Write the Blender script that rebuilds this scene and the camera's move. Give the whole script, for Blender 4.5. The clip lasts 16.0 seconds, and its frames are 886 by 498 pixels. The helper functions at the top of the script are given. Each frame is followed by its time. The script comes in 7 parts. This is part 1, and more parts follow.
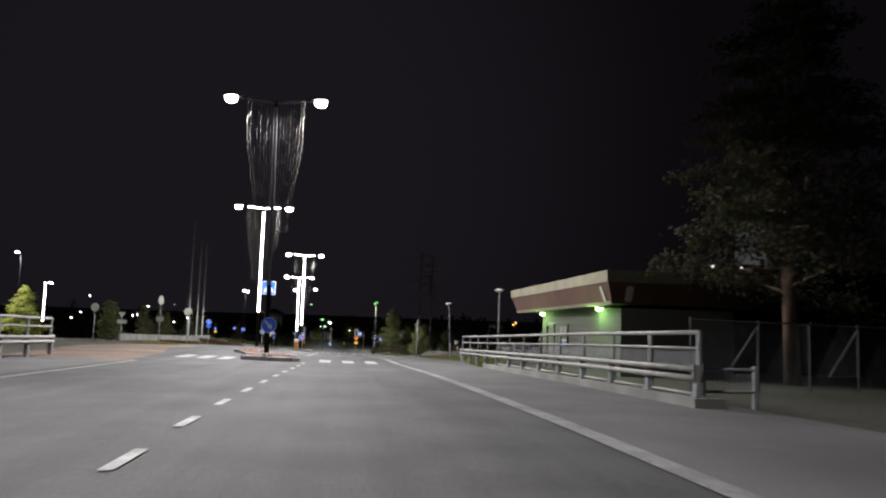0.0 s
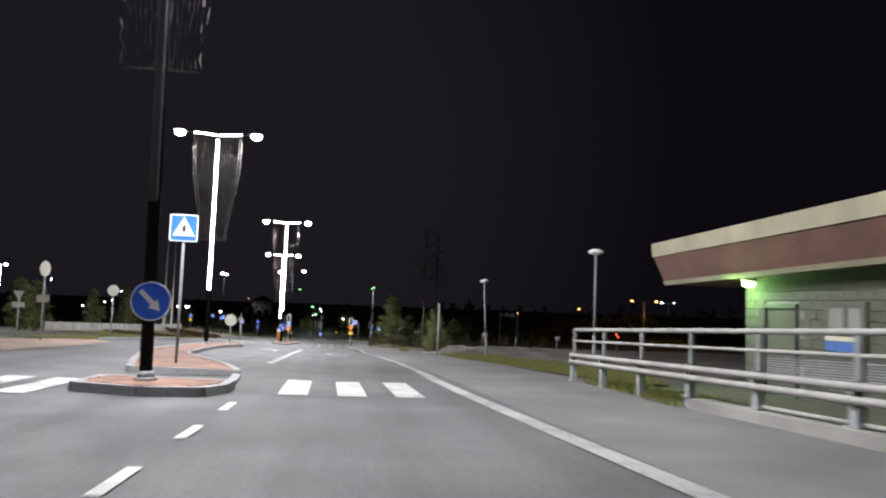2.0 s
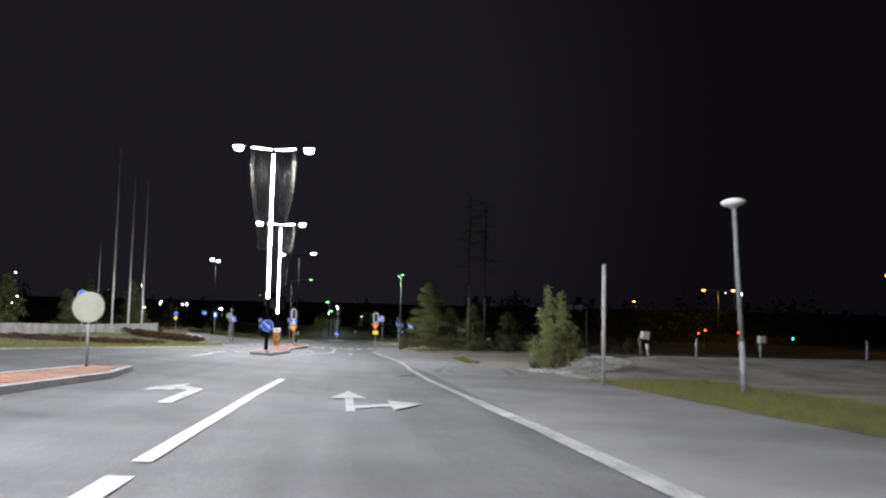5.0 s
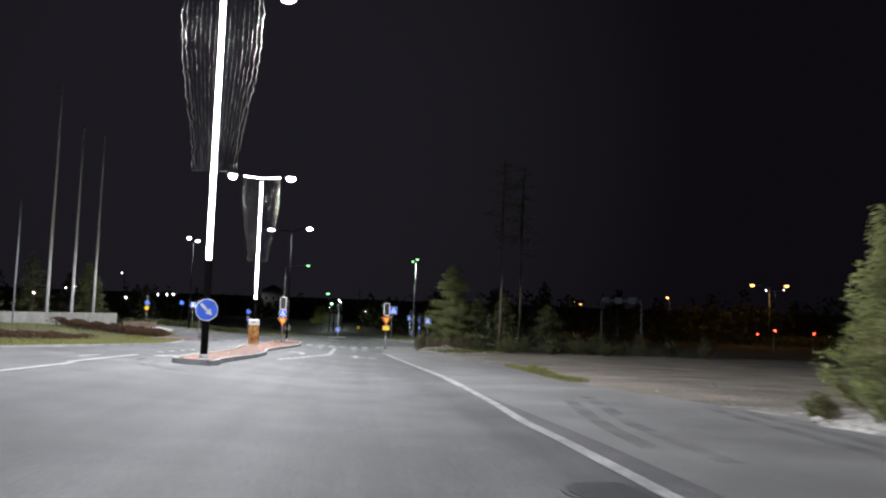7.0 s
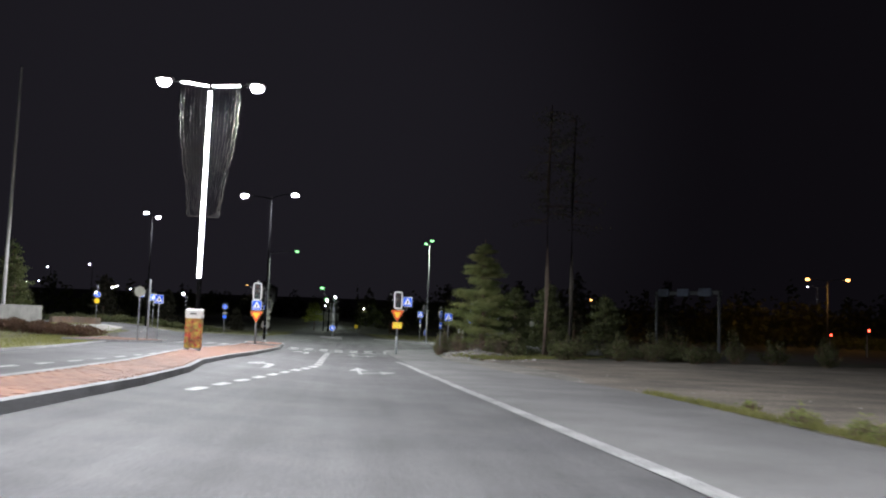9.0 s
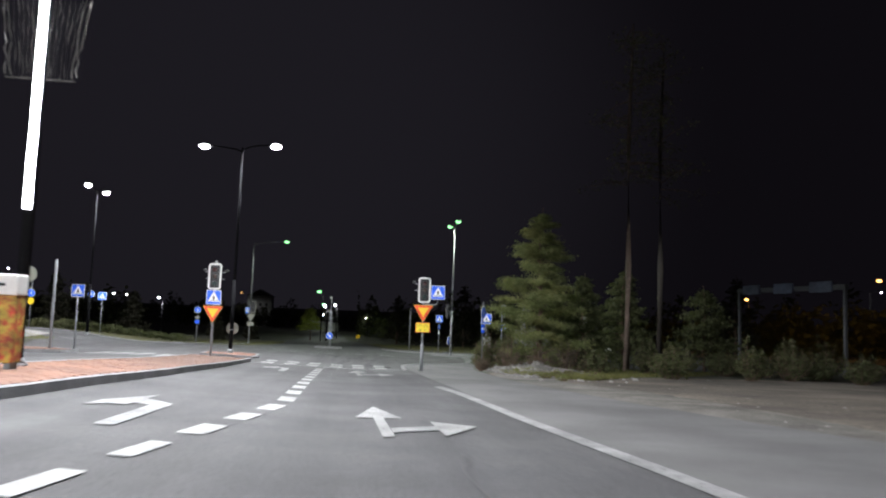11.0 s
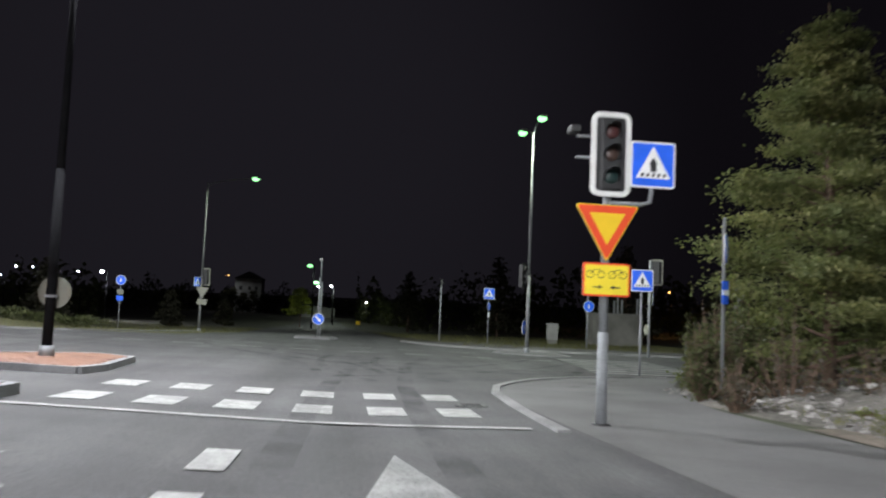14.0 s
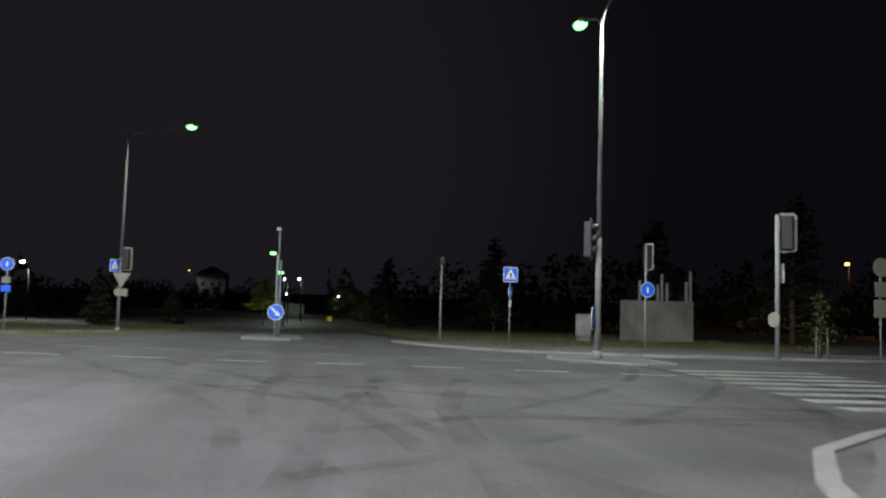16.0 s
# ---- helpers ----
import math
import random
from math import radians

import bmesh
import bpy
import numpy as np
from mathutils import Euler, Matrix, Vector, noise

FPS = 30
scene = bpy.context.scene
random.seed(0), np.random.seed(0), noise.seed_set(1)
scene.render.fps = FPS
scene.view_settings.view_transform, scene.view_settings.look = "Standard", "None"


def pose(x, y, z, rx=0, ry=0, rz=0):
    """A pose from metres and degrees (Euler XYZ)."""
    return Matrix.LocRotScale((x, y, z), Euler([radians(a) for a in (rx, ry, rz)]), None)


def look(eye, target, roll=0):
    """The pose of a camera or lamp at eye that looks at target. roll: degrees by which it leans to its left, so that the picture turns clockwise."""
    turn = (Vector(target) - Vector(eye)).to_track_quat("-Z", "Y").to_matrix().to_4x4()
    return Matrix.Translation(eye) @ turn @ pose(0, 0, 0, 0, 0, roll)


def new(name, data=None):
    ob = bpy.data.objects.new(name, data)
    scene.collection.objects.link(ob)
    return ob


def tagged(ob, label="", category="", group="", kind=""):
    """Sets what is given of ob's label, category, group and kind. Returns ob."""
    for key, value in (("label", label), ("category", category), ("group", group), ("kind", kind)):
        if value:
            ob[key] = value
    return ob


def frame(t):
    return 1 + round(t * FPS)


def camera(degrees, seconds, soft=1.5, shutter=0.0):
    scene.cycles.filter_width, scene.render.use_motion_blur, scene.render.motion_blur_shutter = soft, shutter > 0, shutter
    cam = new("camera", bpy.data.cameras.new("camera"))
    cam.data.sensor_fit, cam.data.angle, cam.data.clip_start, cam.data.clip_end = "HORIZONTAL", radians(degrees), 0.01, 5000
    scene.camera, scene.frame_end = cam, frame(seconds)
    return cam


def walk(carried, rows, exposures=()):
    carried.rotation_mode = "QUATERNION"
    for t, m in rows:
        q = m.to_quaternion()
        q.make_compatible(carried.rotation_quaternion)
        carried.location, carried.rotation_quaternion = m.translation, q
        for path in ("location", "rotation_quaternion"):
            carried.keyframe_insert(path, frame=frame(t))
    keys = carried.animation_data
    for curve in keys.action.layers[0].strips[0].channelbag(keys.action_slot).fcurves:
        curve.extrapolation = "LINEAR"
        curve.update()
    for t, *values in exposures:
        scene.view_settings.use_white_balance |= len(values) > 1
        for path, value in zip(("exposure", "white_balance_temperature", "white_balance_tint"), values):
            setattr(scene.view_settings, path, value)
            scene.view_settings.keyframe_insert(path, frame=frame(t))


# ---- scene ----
cam = camera(62.0, 16.0, 2.1, 0.4)
PATH = [
    (0, (-0.067, 0.613, 1.644), (0.209, 2.586, 1.825), 1.92),
    (0.5, (-0.097, 4.977, 1.546), (0.185, 6.95, 1.714), 2.23),
    (1, (-0.073, 9.793, 1.444), (0.224, 11.762, 1.632), 1.83),
    (1.5, (-0.028, 14.341, 1.301), (0.273, 16.313, 1.448), 1.9),
    (2, (0.035, 19.263, 1.142), (0.333, 21.235, 1.294), 2.07),
    (2.5, (0.095, 23.94, 0.906), (0.388, 25.91, 1.071), 1.9),
    (3, (0.106, 28.747, 0.782), (0.392, 30.721, 0.927), 2.01),
    (3.5, (0.128, 33.31, 0.632), (0.409, 35.286, 0.765), 0.65),
    (4, (0.078, 38.227, 0.475), (0.353, 40.204, 0.605), 0.55),
    (4.2, (0.075, 40.151, 0.407), (0.344, 42.128, 0.55), 0.76),
    (6.3, (0.067, 58.722, -0.51), (0.315, 60.702, -0.37), 1.69),
    (6.5, (0.064, 60.61, -0.606), (0.312, 62.59, -0.476), 1.89),
    (7, (-0.003, 65.471, -0.83), (0.244, 67.451, -0.693), 2.06),
    (7.5, (-0.108, 70.114, -1.008), (0.147, 72.095, -0.899), 1.53),
    (8, (-0.056, 74.7, -1.23), (0.199, 76.679, -1.094), 1.33),
    (8.5, (-0.025, 78.938, -1.514), (0.232, 80.916, -1.366), 1.64),
    (9, (-0.068, 83.517, -1.78), (0.188, 85.496, -1.642), 2.2),
    (9.2, (-0.068, 85.309, -1.887), (0.184, 87.289, -1.75), 1.89),
    (11.3, (-0.023, 102.526, -3.007), (0.233, 104.502, -2.835), 2.29),
    (11.5, (-0.013, 104.272, -3.092), (0.245, 106.248, -2.928), 2.4),
    (12, (0.006, 108.674, -3.286), (0.262, 110.652, -3.14), 2.77),
    (12.5, (-0.014, 112.607, -3.483), (0.243, 114.586, -3.34), 2.6),
    (13, (-0.019, 116.761, -3.624), (0.239, 118.74, -3.489), 2.89),
    (13.5, (-0.019, 120.387, -3.805), (0.241, 122.365, -3.666), 2.78),
    (14, (-0.013, 124.126, -3.979), (0.248, 126.104, -3.841), 2.37),
    (14.5, (-0.009, 127.337, -4.148), (0.253, 129.316, -4.031), 2),
    (15, (-0.024, 130.501, -4.267), (0.243, 132.479, -4.145), 1.7),
    (15.5, (0.022, 133.242, -4.424), (0.304, 135.219, -4.314), 1.7),
    (16, (0.101, 135.818, -4.506), (0.443, 137.785, -4.378), 1.6),
]
walk(cam, [(t, look(eye, target, roll)) for t, eye, target, roll in PATH],
     [(0, -0.30, 6900, 13), (0.8, -0.12, 6900, 13), (2.0, -0.05, 6700, 12), (3.5, 0.0, 6500, 10), (13.0, 0.0, 6500, 10), (14.5, -0.10, 6550, 10), (16.0, -0.10, 6550, 10)])

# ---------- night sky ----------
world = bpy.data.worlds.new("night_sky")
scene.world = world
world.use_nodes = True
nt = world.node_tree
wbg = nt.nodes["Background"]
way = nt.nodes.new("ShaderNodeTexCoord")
toward = nt.nodes.new("ShaderNodeVectorMath")         # north sky brightened in place of lamp bloom and windscreen haze, fading all round
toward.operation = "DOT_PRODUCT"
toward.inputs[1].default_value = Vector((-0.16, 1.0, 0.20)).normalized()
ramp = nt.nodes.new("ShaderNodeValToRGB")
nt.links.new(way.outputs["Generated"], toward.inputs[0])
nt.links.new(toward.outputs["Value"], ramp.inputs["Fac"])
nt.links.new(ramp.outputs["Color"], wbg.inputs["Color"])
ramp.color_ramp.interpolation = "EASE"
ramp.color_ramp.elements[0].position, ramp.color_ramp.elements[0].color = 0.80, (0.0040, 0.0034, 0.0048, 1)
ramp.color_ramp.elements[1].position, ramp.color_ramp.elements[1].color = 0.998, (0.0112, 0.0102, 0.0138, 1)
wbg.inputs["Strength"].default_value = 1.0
LAMP_W = 11000.0      # one street lamp head
COOL = (0.93, 0.95, 1.0)
MINT = (0.86, 1.0, 0.84)
SODIUM = (1.0, 0.50, 0.14)


def street_light(x, y, z, watts, colour, cone=170, radius=0.14):
    """The beam of one lamp head, aimed straight down."""
    data = bpy.data.lights.new("beam", "SPOT")
    data.energy, data.color, data.spot_size, data.spot_blend = watts, colour, radians(cone), 0.24
    data.shadow_soft_size = radius
    ob = new("beam", data)
    ob.location = (x, y, z)
    return ob


# ---------- materials ----------
def material(name, colour, rough=0.8, metal=0.0, grain=0.0, grain_scale=40.0, stain=0.0, stain_scale=0.6,
             bump=0.0, bump_scale=60.0, island=0.0, second=None, coord="Object", spec=0.5, tracks=0.0):
    m = bpy.data.materials.new(name)
    m.use_nodes = True
    nt = m.node_tree
    b = nt.nodes["Principled BSDF"]
    b.inputs["Roughness"].default_value = rough
    b.inputs["Metallic"].default_value = metal
    b.inputs["Specular IOR Level"].default_value = spec
    tc = nt.nodes.new("ShaderNodeTexCoord")
    src = tc.outputs[coord]

    def noise_at(scale, detail=4.0):
        n = nt.nodes.new("ShaderNodeTexNoise")
        n.inputs["Scale"].default_value = scale
        n.inputs["Detail"].default_value = detail
        nt.links.new(src, n.inputs["Vector"])
        return n.outputs["Fac"]

    def mixed(fac, a, bb):
        mx = nt.nodes.new("ShaderNodeMix")
        mx.data_type = "RGBA"
        nt.links.new(fac, mx.inputs["Factor"])
        for sock, val in ((mx.inputs[6], a), (mx.inputs[7], bb)):
            if isinstance(val, tuple):
                sock.default_value = val
            else:
                nt.links.new(val, sock)
        return mx.outputs[2]

    def spread(fac, lo, hi):
        r = nt.nodes.new("ShaderNodeMapRange")
        r.inputs["From Min"].default_value, r.inputs["From Max"].default_value = lo, hi
        nt.links.new(fac, r.inputs["Value"])
        return r.outputs["Result"]

    def tone(c, k):
        return (min(c[0] * k, 1), min(c[1] * k, 1), min(c[2] * k, 1), 1)

    col = tone(colour, 1)
    if second:
        col = mixed(spread(noise_at(stain_scale * 2.3, 6), 0.4, 0.62), tone(colour, 1), tone(second, 1))
    if stain:
        st = mixed(spread(noise_at(stain_scale, 6), 0.35, 0.68), (1 - stain,) * 3 + (1,), (1 + stain * 0.5,) * 3 + (1,))
        mul = nt.nodes.new("ShaderNodeMix")
        mul.data_type, mul.blend_type = "RGBA", "MULTIPLY"
        mul.inputs["Factor"].default_value = 1
        if isinstance(col, tuple):
            mul.inputs[6].default_value = col
        else:
            nt.links.new(col, mul.inputs[6])
        nt.links.new(st, mul.inputs[7])
        col = mul.outputs[2]
    if grain:
        gr = mixed(spread(noise_at(grain_scale, 3), 0.3, 0.7), (1 - grain,) * 3 + (1,), (1 + grain,) * 3 + (1,))
        mul = nt.nodes.new("ShaderNodeMix")
        mul.data_type, mul.blend_type = "RGBA", "MULTIPLY"
        mul.inputs["Factor"].default_value = 1
        if isinstance(col, tuple):
            mul.inputs[6].default_value = col
        else:
            nt.links.new(col, mul.inputs[6])
        nt.links.new(gr, mul.inputs[7])
        col = mul.outputs[2]
    if tracks:                                        # long wheel tracks and patches along the lane
        mp = nt.nodes.new("ShaderNodeMapping")
        mp.inputs["Scale"].default_value = (1.35, 0.045, 1)
        nt.links.new(src, mp.inputs["Vector"])
        tn = nt.nodes.new("ShaderNodeTexNoise")
        tn.inputs["Scale"].default_value, tn.inputs["Detail"].default_value = 1.0, 5
        nt.links.new(mp.outputs["Vector"], tn.inputs["Vector"])
        tr = mixed(spread(tn.outputs["Fac"], 0.36, 0.64), (1 - tracks,) * 3 + (1,), (1 + tracks * 0.5,) * 3 + (1,))
        mul = nt.nodes.new("ShaderNodeMix")
        mul.data_type, mul.blend_type = "RGBA", "MULTIPLY"
        mul.inputs["Factor"].default_value = 1
        nt.links.new(col, mul.inputs[6])
        nt.links.new(tr, mul.inputs[7])
        col = mul.outputs[2]
    if island:
        gm = nt.nodes.new("ShaderNodeNewGeometry")
        isl = mixed(gm.outputs["Random Per Island"], (1 - island,) * 3 + (1,), (1 + island,) * 3 + (1,))
        mul = nt.nodes.new("ShaderNodeMix")
        mul.data_type, mul.blend_type = "RGBA", "MULTIPLY"
        mul.inputs["Factor"].default_value = 1
        if isinstance(col, tuple):
            mul.inputs[6].default_value = col
        else:
            nt.links.new(col, mul.inputs[6])
        nt.links.new(isl, mul.inputs[7])
        col = mul.outputs[2]
    if isinstance(col, tuple):
        b.inputs["Base Color"].default_value = col
    else:
        nt.links.new(col, b.inputs["Base Color"])
    if bump:
        bp = nt.nodes.new("ShaderNodeBump")
        bp.inputs["Strength"].default_value = bump
        bp.inputs["Distance"].default_value = 0.02
        nt.links.new(noise_at(bump_scale, 5), bp.inputs["Height"])
        nt.links.new(bp.outputs["Normal"], b.inputs["Normal"])
    return m


def leafy(name, colour, second=None):
    """A thin leaf: matt on its face, and letting part of the light through."""
    m = material(name, colour, 0.75, island=0.5, grain=0.25, grain_scale=2.0, spec=0.3, second=second, stain_scale=0.35)
    nt = m.node_tree
    b, out = nt.nodes["Principled BSDF"], nt.nodes["Material Output"]
    tl = nt.nodes.new("ShaderNodeBsdfTranslucent")
    tl.inputs["Color"].default_value = (min(colour[0] * 1.5, 1), min(colour[1] * 1.6, 1), colour[2], 1)
    mx = nt.nodes.new("ShaderNodeMixShader")
    mx.inputs["Fac"].default_value = 0.4
    nt.links.new(b.outputs["BSDF"], mx.inputs[1])
    nt.links.new(tl.outputs["BSDF"], mx.inputs[2])
    nt.links.new(mx.outputs["Shader"], out.inputs["Surface"])
    return m


def glowing(name, colour, strength):
    m = bpy.data.materials.new(name)
    m.use_nodes = True
    b = m.node_tree.nodes["Principled BSDF"]
    b.inputs["Base Color"].default_value = (0.8, 0.8, 0.8, 1)
    b.inputs["Emission Color"].default_value = (*colour, 1)
    b.inputs["Emission Strength"].default_value = strength
    return m


